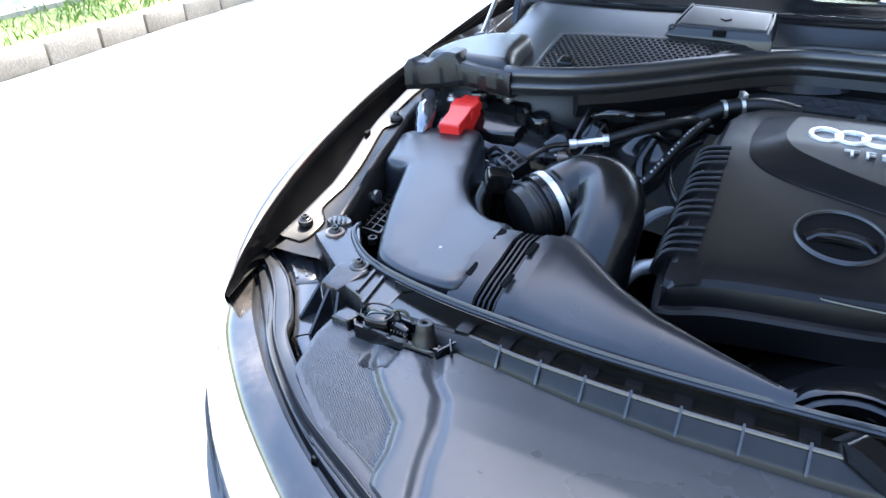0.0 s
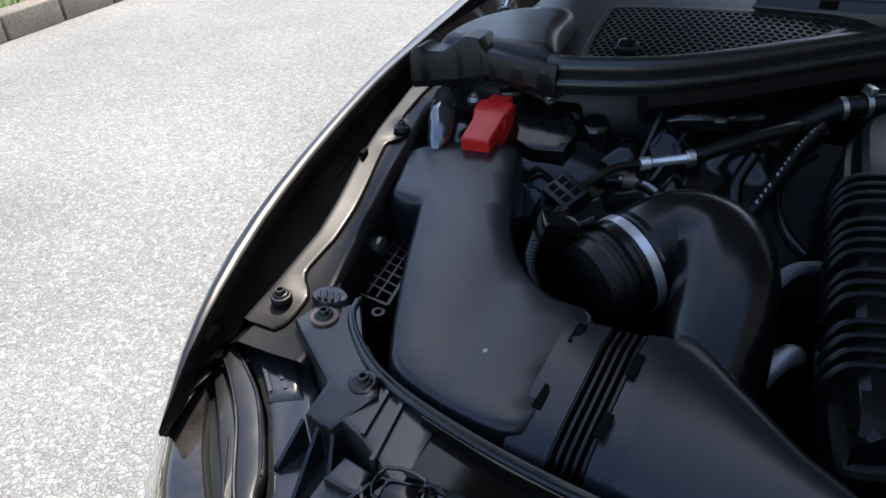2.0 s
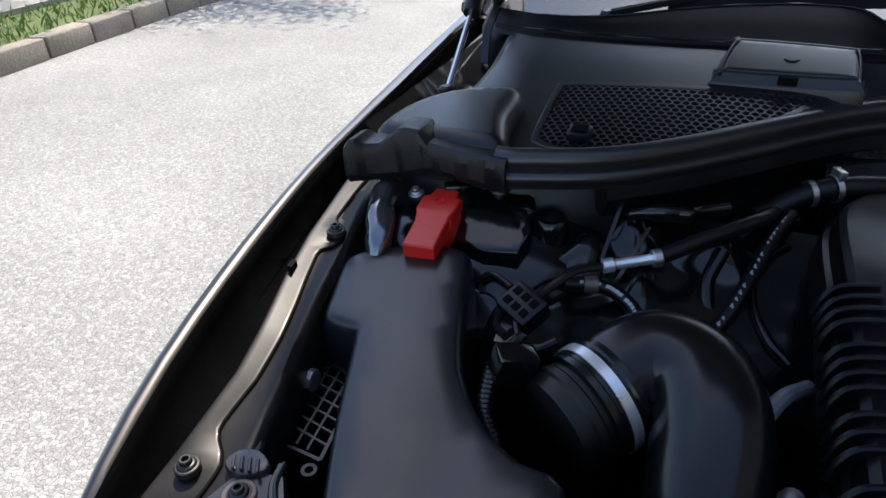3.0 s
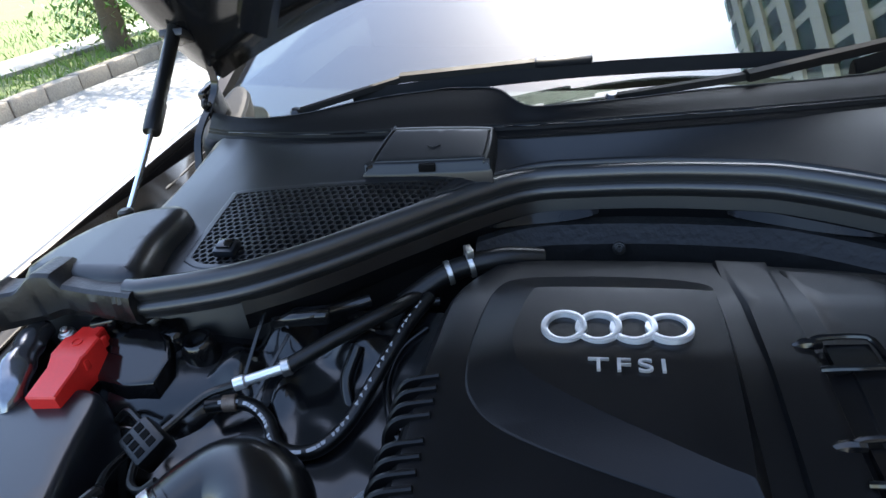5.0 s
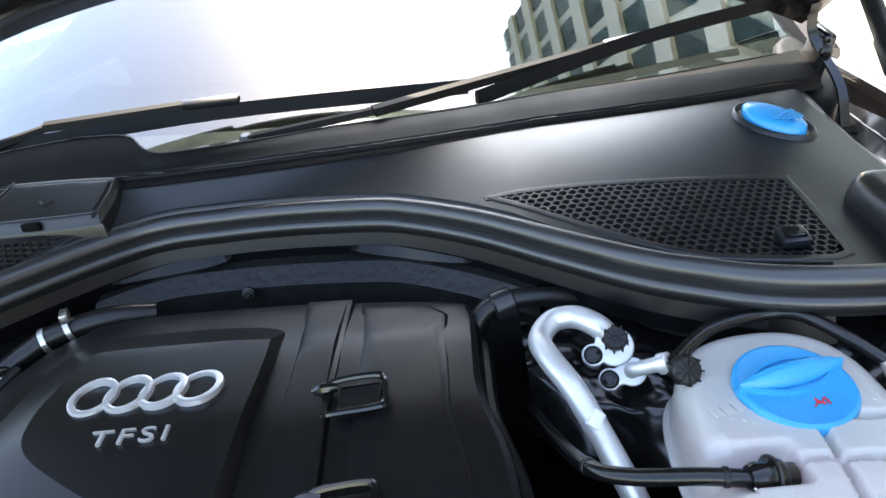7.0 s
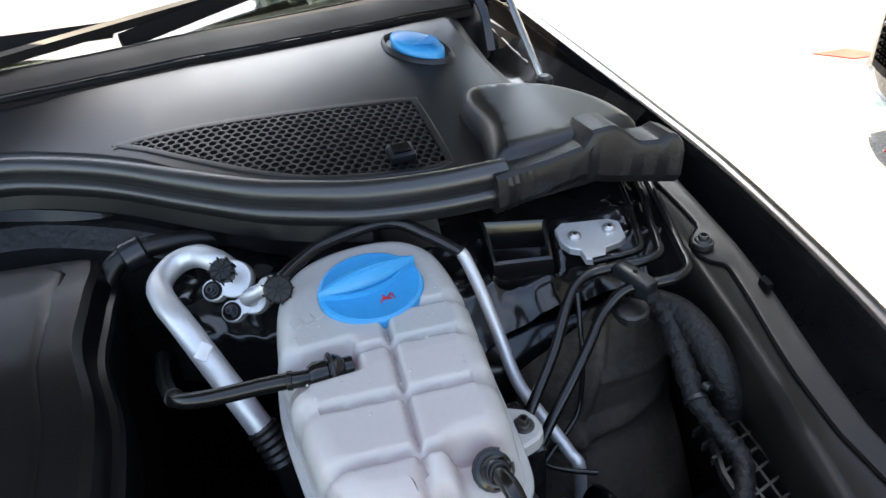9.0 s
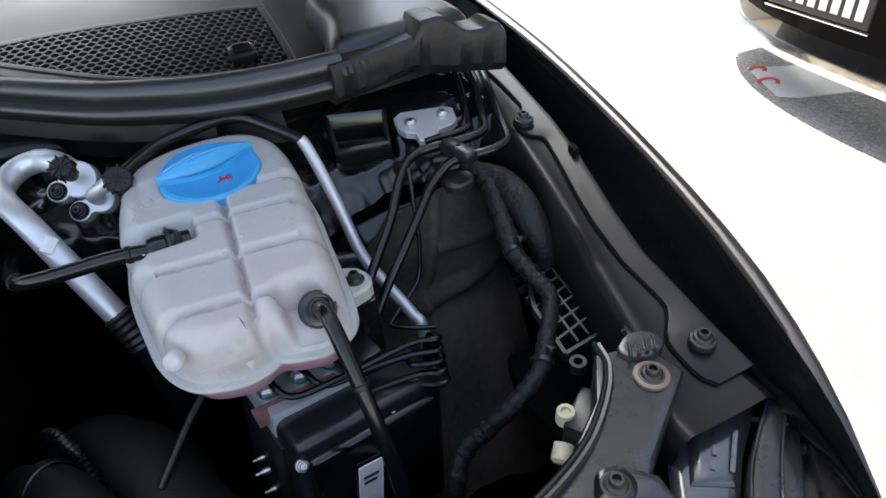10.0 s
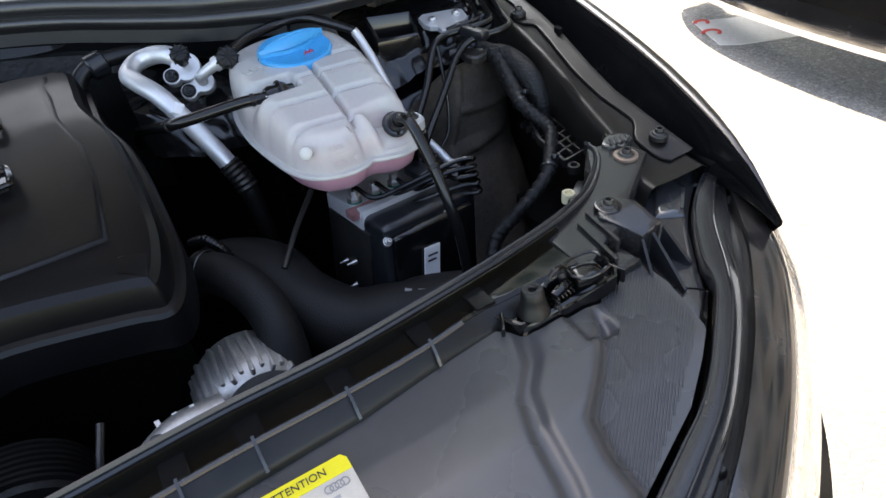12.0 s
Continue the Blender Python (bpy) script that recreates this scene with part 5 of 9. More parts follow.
        part("recess", bm, "plastic_gloss", loop)
    # side ribs
    for group, count in ((0.780, 4), (0.713, 4), (0.648, 3), (0.592, 4)):
        for k in range(count):
            y = group - k * 0.0138
            z = cover_z(-0.22, y)
            bm = bmesh.new()
            sweep(bm, [(-0.260, y - 0.006, z - 0.030), (-0.2565, y - 0.004, z - 0.014), (-0.246, y - 0.001, z - 0.003), (-0.220, y + 0.002, z + 0.0012)], [(-0.0028, -0.006), (-0.0026, 0.0020), (-0.001, 0.0034), (0.001, 0.0034), (0.0026, 0.0020), (0.0028, -0.006)], 5)
            part("rib", bm, "cover", cover)
    # front lip line
    bm = bmesh.new()
    tube(bm, [(-0.245, 0.508, 0.852), (-0.205, 0.525, 0.861), (-0.195, 0.540, 0.865), (-0.12, 0.540, 0.866), (-0.105, 0.530, 0.866), (-0.04, 0.529, 0.867)], 0.0016, 6)
    part("lip_line", bm, "plastic_gloss", cover)
    # rings of the badge
    ring_z = lambda x, y: cover_z(x, y) + 0.0145
    for k in range(4):
        cx = -0.1185 + k * 0.0290
        bm = bmesh.new()
        pts = []
        for j in range(36):
            a = 2 * math.pi * j / 36
            x, y = cx + 0.0168 * math.cos(a), 0.8355 + 0.0188 * math.sin(a)
            pts.append((x, y, ring_z(x, y) + 0.0012 * math.sin(a + k)))
        loops = []
        for i in range(36):
            p, q = Vector(pts[i]), Vector((cx, 0.8355, ring_z(cx, 0.8355)))
            out = Vector((p.x - q.x, p.y - q.y, 0)).normalized()
            loops.append([p + out * u + Vector((0, 0, v)) for u, v in ((-0.0031, -0.003), (-0.0027, 0.0012), (0, 0.0020), (0.0027, 0.0012), (0.0031, -0.003))])
        rings(bm, loops, True, closed=True)
        part("badge_ring", bm, "silver", cover, "bright chrome badge ring", 50)
    z = cover_z(-0.068, 0.787) + 0.0125
    words("TFSI", 0.0195, (-0.068, 0.786, z + 0.0014), (7, 0, 0), 0.0012, "silver", cover, "lettering", spacing=1.25, wide=0.059)
    # oil filler recess and cap
    cx, cy = -0.0945, 0.629
    cz = cover_z(cx, cy)
    bm = bmesh.new()
    loops = []
    for r, dz in ((1.06, 0.0002), (1.02, 0.0030), (0.985, 0.0034), (0.965, 0.0022), (0.955, 0.0008)):
        loops.append([(cx + 0.041 * r * math.cos(2 * math.pi * j / 48), cy + 0.045 * r * math.sin(2 * math.pi * j / 48), cover_z(cx, cy + 0.045 * r * math.sin(2 * math.pi * j / 48)) + dz) for j in range(48)])
    rings(bm, loops, True)
    well = part("filler_well", bm, "plastic", cover, "raised rim of the oil filler well", 60)
    bm = bmesh.new()
    slab(bm, [(cx + 0.0392 * math.cos(a), cy + 0.043 * math.sin(a)) for a in span(0, 2 * math.pi, 40)[:-1]], lambda x, y: cover_z(x, y) - 0.004, lambda x, y: cover_z(x, y) + 0.0010)
    part("well_floor", bm, "black_void", well, "dark floor of the filler well")
    bm = bmesh.new()
    sweep(bm, [(cx - 0.031, cy - 0.014, cz - 0.001), (cx - 0.020, cy - 0.011, cz + 0.0055), (cx, cy - 0.010, cz + 0.0075), (cx + 0.020, cy - 0.012, cz + 0.0055), (cx + 0.032, cy - 0.016, cz - 0.001)], [(-0.009, -0.006), (-0.0085, 0.0005), (-0.006, 0.0026), (0.004, 0.0026), (0.0062, 0.0008), (0.007, -0.006)], 6)
    part("filler_cap", bm, "plastic_gloss", well, "black oil filler cap with a grip bar")
    return cover


def build_engine():
    """The dark block under the cover, with belt drive, alternator and sleeves."""
    eng = thing("engine", (0, 0.72, 0.46), "dark engine block with belt drive below the cover", "engine")
    # block coloured near-black for the shade under the cover
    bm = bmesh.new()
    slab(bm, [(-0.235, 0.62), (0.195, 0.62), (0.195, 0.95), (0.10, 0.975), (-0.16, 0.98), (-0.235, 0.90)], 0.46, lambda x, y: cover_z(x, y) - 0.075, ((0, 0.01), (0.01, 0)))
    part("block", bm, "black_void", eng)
    # belt cover arch at the front
    bm = bmesh.new()
    rows = []
    for k in range(25):
        a = math.pi * (0.46 + 0.48 * k / 24)
        c, s_ = math.cos(a), math.sin(a)
        rows.append([(-0.02 + 0.185 * c, y, 0.665 + 0.148 * s_) if r == 0 else (-0.02 + (0.185 - r) * c, y, 0.665 + (0.148 - r) * s_) for y, r in ((0.535, 0.0), (0.488, 0.0), (0.476, 0.004), (0.474, 0.012), (0.480, 0.018), (0.535, 0.020))])
    rings(bm, rows, False)
    part("belt_cover", bm, "plastic_gloss", eng, "arched black belt cover", 50)
    bm = bmesh.new()
    lathe(bm, (-0.055, 0.455, 0.745), (0, -1, 0.25), [(0.075, -0.04), (0.075, -0.006), (0.070, 0.0), (0.064, -0.004), (0.060, 0.0), (0.05, -0.002), (0.045, -0.014), (0.016, -0.014), (0.016, 0.0), (0.004, 0.002)], 36)
    pulley = part("pulley", bm, "plastic_gloss", eng, "ribbed black belt pulley", 40)
    for a in range(3):
        q = Vector((-0.055, 0.452, 0.745)) + Vector((math.cos(a * 2.09 + 1.2) * 0.032, 0, math.sin(a * 2.09 + 1.2) * 0.032))
        bolt(pulley, q, 0.007, (0, -1, 0.25), "steel")
    # side hoses along the cover
    for k, (pts, r, mat) in enumerate((
            ([(-0.262, 0.655, 0.780), (-0.270, 0.635, 0.795), (-0.284, 0.602, 0.806), (-0.293, 0.578, 0.803), (-0.298, 0.56, 0.78)], 0.0095, "alu_cast"),
            ([(-0.255, 0.74, 0.82), (-0.280, 0.70, 0.835), (-0.300, 0.655, 0.828), (-0.315, 0.60, 0.79)], 0.0065, "wire_grey"))):
        bm = bmesh.new()
        if k == 0:
            ribbed(bm, pts, r, 0.0052, 0.0028, 14)
        else:
            tube(bm, pts, r)
        part("sleeve", bm, mat, eng, "corrugated silver heat sleeve" if k == 0 else "grey cable sleeve")
    # alternator
    c = Vector((0.229, 0.502, 0.702))
    bm = bmesh.new()
    lathe(bm, c + Vector((0, 0.05, 0)), (0.1, -1, 0.15), [(0.038, -0.03), (0.047, -0.02), (0.049, 0.020), (0.046, 0.034), (0.038, 0.042), (0.02, 0.044)], 32)
    alt = part("alternator", bm, "alu_cast", eng, "dusty cast aluminium alternator")
    for k in range(16):
        a = 0.3 + k * 0.19
        d = Vector((math.cos(a), 0.0, math.sin(a)))
        bm = bmesh.new()
        block(bm, c + d * 0.047 + Vector((0, 0.040 + 0.004 * (k % 2), 0)), (0.010, 0.050, 0.0046), (0, -math.degrees(a), 0), 0.002)
        part("fin", bm, "alu_cast", alt)
    bm = bmesh.new()
    lathe(bm, c + Vector((0, 0.062, 0)), (0, -1, 0.1), [(0.0440, 0.0), (0.0440, 0.012)], 24, False)
    part("winding", bm, "orange", alt)
    bm = bmesh.new()
    tube(bm, [(0.060, 0.450, 0.66), (0.098, 0.470, 0.716), (0.134, 0.485, 0.744), (0.164, 0.494, 0.750), (0.200, 0.497, 0.742)], [0.012, 0.012, 0.011, 0.014, 0.018], 14)
    part("bracket_arm", bm, "alu_cast", alt)
    bolt(alt, (0.148, 0.480, 0.760), 0.008, (-0.3, -0.5, 0.8), "steel_dark")
    for k in range(3):
        bm = bmesh.new()
        sweep(bm, [(0.152 + 0.014 * k, 0.504, 0.760), (0.156 + 0.014 * k, 0.470, 0.746 - 0.004 * k)], [(-0.002, -0.02), (-0.002, 0.003), (0.002, 0.003), (0.002, -0.02)], 2)
        part("bracket_web", bm, "alu_cast", alt)
    bm = bmesh.new()
    tube(bm, [(0.085, 0.495, 0.68), (0.098, 0.500, 0.735), (0.112, 0.530, 0.760)], 0.0035, 8)
    part("stay_rod", bm, "steel_dark", alt)
    # ribbed drive belt seen near the carrier
    belt = None
    for k in range(7):
        bm = bmesh.new()
        lathe(bm, (0.040, 0.498 + k * 0.0060, 0.722), (0, 1, 0), [(0.050, -0.001), (0.0535, 0.0002), (0.0535, 0.0030), (0.050, 0.0042)], 36, False)
        if belt is None:
            belt = part("drive_belt", bm, "rubber", eng, "grooved rubber drive belt")
        else:
            part("belt_rib", bm, "rubber", belt)
    bm = bmesh.new()
    lathe(bm, (0.040, 0.492, 0.722), (0, 1, 0), [(0.004, 0.0), (0.046, 0.001), (0.0495, 0.004), (0.0495, 0.045), (0.02, 0.047)], 30)
    part("idler", bm, "steel_dark", eng)


build_engine_cover()
build_engine()


# ---- front: lock carrier, shroud, latches, lamps ----
BEAD = [(0.0, 0.392, 0.853), (0.10, 0.392, 0.852), (0.20, 0.394, 0.851), (0.283, 0.397, 0.849), (0.351, 0.405, 0.847), (0.432, 0.416, 0.845), (0.505, 0.433, 0.842), (0.552, 0.452, 0.839), (0.585, 0.476, 0.837), (0.606, 0.500, 0.836), (0.612, 0.520, 0.835)]


def skew(x):
    """The nose panels sit slightly askew: forward on one side, back on the other."""
    return math.copysign(lerp([0, 0.2, 0.45, 0.62, 0.70], [0, 0.010, 0.009, 0.004, 0.0], abs(x)), x)


def bead_at(x):
    xs = [q[0] for q in BEAD]
    return lerp(xs, [q[1] for q in BEAD], abs(x)) + skew(x), lerp(xs, [q[2] for q in BEAD], abs(x))


def front_y(x):
    return lerp([0, 0.1, 0.2, 0.28, 0.36, 0.40, 0.50, 0.56], [0.345, 0.345, 0.348, 0.353, 0.364, 0.368, 0.368, 0.40], abs(x)) + skew(x)


def bar_y(x):
    return lerp([0, 0.1, 0.2, 0.28, 0.345, 0.40], [0.361, 0.361, 0.363, 0.366, 0.372, 0.382], abs(x)) + skew(x)


def build_carrier():
    car_front = thing("lock_carrier", (0, 0.40, 0.46), "dusty black plastic lock carrier with ribbed pockets", "lock carrier")
    # trough with sloped front lip
    bm = bmesh.new()
    rows, lip_rows = [], []
    for x in span(-0.50, 0.50, 100):
        by, bz = bead_at(x)
        ry, fy = bar_y(x), front_y(x)
        k = min(1.0, max(0.0, (abs(x) - 0.37) / 0.04))
        rows.append([(x, by + 0.006, 0.60), (x, by + 0.004, bz - 0.004), (x, by - 0.004, bz - 0.003), (x, by - 0.007, bz - 0.0035), (x, by - 0.0085, bz - 0.0130), (x, ry + 0.006, bz - 0.0120), (x, ry + 0.004, bz - 0.0095 - 0.002 * k), (x, ry + 0.0005, bz - 0.009 - 0.004 * k)])
        lip_rows.append([(x, ry, bz - 0.0092 - 0.004 * k), (x, ry - 0.003, bz - 0.0105 - 0.004 * k), (x, fy + 0.003, bz - 0.0195), (x, fy + 0.0005, bz - 0.0225), (x, fy, bz - 0.05)])
    rings(bm, rows, False)
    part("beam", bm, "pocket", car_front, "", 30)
    bm = bmesh.new()
    rings(bm, lip_rows, False)
    part("front_lip", bm, "lip", car_front, "sloped satin front lip of the carrier", 40)
    # bead along the rear edge
    bm = bmesh.new()
    pts = [(-x, y + skew(-x), z) for x, y, z in BEAD[:0:-1]] + [(x, y + skew(x), z) for x, y, z in BEAD]
    sweep(bm, pts, [(-0.003, -0.012), (0.0045, -0.012), (0.0045, -0.002), (0.0030, -0.0005), (0.0008, -0.0008), (-0.0002, 0.0012), (-0.0016, 0.0016), (-0.003, 0.0)], 6)
    part("rear_bead", bm, "plastic", car_front, "rounded bead along the carrier's rear edge")
    # bar and cross ribs
    bm = bmesh.new()
    tube(bm, [(x, bar_y(x), bead_at(x)[1] - 0.0085) for x in span(-0.375, 0.375, 20)], 0.0024, 8, 2)
    part("front_bar", bm, "carrier", car_front, "thin worn bar along the pockets")
    for x in (-0.40, -0.356, -0.316, -0.275, -0.236, -0.196, -0.150, -0.104, -0.045, 0.015, 0.075, 0.120, 0.166, 0.214, 0.279, 0.346, 0.40):
        by, bz = bead_at(x)
        ry, fy = bar_y(x), front_y(x)
        w = 0.0075 if x < 0.1 else 0.0085
        bm = bmesh.new()
        sweep(bm, [(x, by - 0.006, bz - 0.0108), (x, (by + ry) / 2, bz - 0.0100), (x, ry + 0.001, bz - 0.0093)], [(-w, -0.008), (-w, -0.0004), (-w + 0.0008, 0.0002), (w - 0.0008, 0.0002), (w, -0.0004), (w, -0.008)], 3)
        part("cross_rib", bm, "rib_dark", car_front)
        if abs(x) < 0.38:
            bm = bmesh.new()
            sweep(bm, [(x, ry + 0.003, bz - 0.0060), (x, (ry + fy) / 2, bz - 0.013), (x, fy, bz - 0.022)], [(-0.0011, -0.008), (-0.0011, 0.0022), (0.0011, 0.0022), (0.0011, -0.008)], 3)
            part("web", bm, "carrier", car_front)
    for s in (-1, 1):
        # ends that carry the two bolts
        bm = bmesh.new()
        poly = [(s * a, b + skew(s * a)) for a, b in ((0.488, 0.372), (0.53, 0.395), (0.560, 0.405), (0.572, 0.416), (0.586, 0.430), (0.636, 0.465), (0.648, 0.474), (0.638, 0.505), (0.605, 0.512), (0.582, 0.480), (0.548, 0.456), (0.500, 0.438), (0.488, 0.434))]
        slab(bm, poly, 0.62, lambda x, y: 0.834 - 0.03 * (0.48 - y), ((0, 0.003), (0.0015, 0.0006), (0.005, 0)))
        end = part("end_plate", bm, "carrier", car_front, "carrier end plate with two bolts")
        for a, b in (((0.52, 0.428), (0.515, 0.376)), ((0.535, 0.435), (0.532, 0.392))):
            bm = bmesh.new()
            sweep(bm, [(s * a[0], a[1], 0.834), (s * b[0], b[1], 0.832)], [(-0.0016, -0.01), (-0.0016, 0.0022), (0.0016, 0.0022), (0.0016, -0.01)], 2)
            part("stiffener", bm, "carrier", end)
        bolt(end, (s * 0.625, 0.4825, 0.8355), 0.0085, washer="washer")
        bolt(end, (s * 0.5545, 0.4305 + 0.6 * skew(s), 0.8365), 0.0085, washer="plastic_gloss")
        # slotted finger pad by the wing bolt
        bm = bmesh.new()
        slab(bm, [(s * 0.617, 0.508), (s * 0.626, 0.496), (s * 0.641, 0.494), (s * 0.651, 0.501), (s * 0.648, 0.513), (s * 0.633, 0.518)], 0.815, 0.8390, ((0, 0.003), (0.001, 0.0007), (0.003, 0)), 3)
        pad = part("finger_pad", bm, "carrier", end, "slotted plastic finger pad")
        for k in range(4):
            bm = bmesh.new()
            block(bm, (s * (0.624 + 0.0062 * k), 0.5035 - 0.0008 * k, 0.8398), (0.0026, 0.014, 0.0032), (-8, 0, s * -32), 0.0006, 1)
            part("finger", bm, "carrier", pad)
        # bracket nose with gussets, ahead of the second bolt
        bm = bmesh.new()
        slab(bm, [(s * 0.538, 0.424), (s * 0.548, 0.441), (s * 0.565, 0.442), (s * 0.580, 0.424), (s * 0.581, 0.393), (s * 0.556, 0.388)], 0.79, lambda x, y: 0.837 - 0.22 * max(0.0, 0.422 - y), ((0, 0.003), (0.001, 0.0008), (0.003, 0)))
        nose = part("bracket_nose", bm, "carrier", end, "angled bracket nose with gussets")
        for (ax, ay), (bx, by) in (((0.580, 0.389), (0.590, 0.362)), ((0.566, 0.387), (0.562, 0.342)), ((0.553, 0.386), (0.536, 0.346))):
            bm = bmesh.new()
            a0, b0 = Vector((s * ax, ay, 0.829)), Vector((s * bx, by, 0.800))
            w = Vector((0.0014, 0, 0))
            lo = Vector((0, 0, -0.035))
            vs = [bm.verts.new(q) for q in (a0 - w, a0 + w, b0 + w, b0 - w, a0 - w + lo, a0 + w + lo, b0 + w + lo * 0.2, b0 - w + lo * 0.2)]
            for f in ((0, 1, 2, 3), (7, 6, 5, 4), (0, 3, 7, 4), (1, 5, 6, 2), (3, 2, 6, 7), (0, 4, 5, 1)):
                bm.faces.new([vs[i] for i in f])
            part("gusset", bm, "plastic", nose)
    # moulded arch in the middle pocket
    bm = bmesh.new()
    sweep(bm, [(-0.085, 0.372, 0.848), (-0.070, 0.360, 0.856), (-0.035, 0.340, 0.842), (-0.01, 0.315, 0.824)], [(-0.012, -0.012), (-0.010, 0.002), (0.010, 0.002), (0.012, -0.012)], 6)
    part("catch_guide", bm, "plastic_gloss", car_front)


def straight(x, y):
    """The same place on the panel as if the nose sat square."""
    return y - skew(x) + skew(abs(x))


def shroud_z(x, y):
    a, y = abs(x), straight(x, y)
    base = 0.8225 - 0.05 * max(0.0, 0.33 - y) - 0.07 * max(0.0, 0.295 - y) - 0.30 * max(0.0, 0.16 - y) ** 1.5
    edge = lerp([0.20, 0.21, 0.231, 0.256, 0.284, 0.308, 0.323, 0.344, 0.37], [0.380, 0.388, 0.396, 0.397, 0.405, 0.434, 0.449, 0.466, 0.478], y)
    middle = lerp([0.10, 0.215, 0.255, 0.292, 0.319, 0.340, 0.367], [0.330, 0.354, 0.366, 0.373, 0.383, 0.404, 0.415], y)
    drop = 1 / (1 + math.exp(min(40.0, -(a - edge - 0.004) / 0.0022)))
    groove = math.exp(-((a - middle) / 0.0072) ** 4)
    scoop = min(1.0, max(0.0, 1.0 - max(abs(a - 0.464) - 0.010, abs(y - 0.349) - 0.012) / 0.008))
    scoop *= scoop * (3 - 2 * scoop)
    return base - 0.011 * drop - 0.0032 * groove - 0.006 * scoop - 0.05 * max(0.0, a - 0.52)


def even(line, n):
    """n points evenly spaced along a smooth line."""
    fine = [Vector(q) for q in curve_through(line, 10)]
    run = [0.0]
    for p, q in zip(fine, fine[1:]):
        run.append(run[-1] + (q - p).length)
    return [Vector([lerp(run, [q[i] for q in fine], run[-1] * k / (n - 1)) for i in range(len(line[0]))]) for k in range(n)]


STRIP_IN = [(0.738, 0.484), (0.728, 0.466), (0.664, 0.426), (0.635, 0.403), (0.599, 0.361), (0.581, 0.330), (0.533, 0.290), (0.488, 0.259), (0.441, 0.238), (0.407, 0.223), (0.36, 0.200), (0.30, 0.172)]
STRIP_OUT = [(0.736, 0.462), (0.720, 0.445), (0.678, 0.415), (0.640, 0.379), (0.604, 0.334), (0.563, 0.296), (0.500, 0.250), (0.448, 0.223), (0.422, 0.211), (0.37, 0.186), (0.30, 0.155)]
LAMP_IN = [(0.715, 0.432), (0.677, 0.385), (0.642, 0.345), (0.580, 0.290), (0.544, 0.263), (0.494, 0.229), (0.445, 0.201), (0.39, 0.172), (0.33, 0.142)]
LAMP_OUT = [(0.724, 0.398), (0.696, 0.363), (0.660, 0.318), (0.606, 0.270), (0.550, 0.228), (0.481, 0.184), (0.42, 0.150), (0.36, 0.122)]
FIELD = [(0.546, 0.378), (0.519, 0.374), (0.500, 0.371), (0.487, 0.366), (0.482, 0.335), (0.462, 0.331), (0.457, 0.323), (0.442, 0.308), (0.413, 0.284), (0.405, 0.256), (0.404, 0.234), (0.41, 0.229), (0.474, 0.265), (0.511, 0.289), (0.534, 0.306), (0.546, 0.356)]


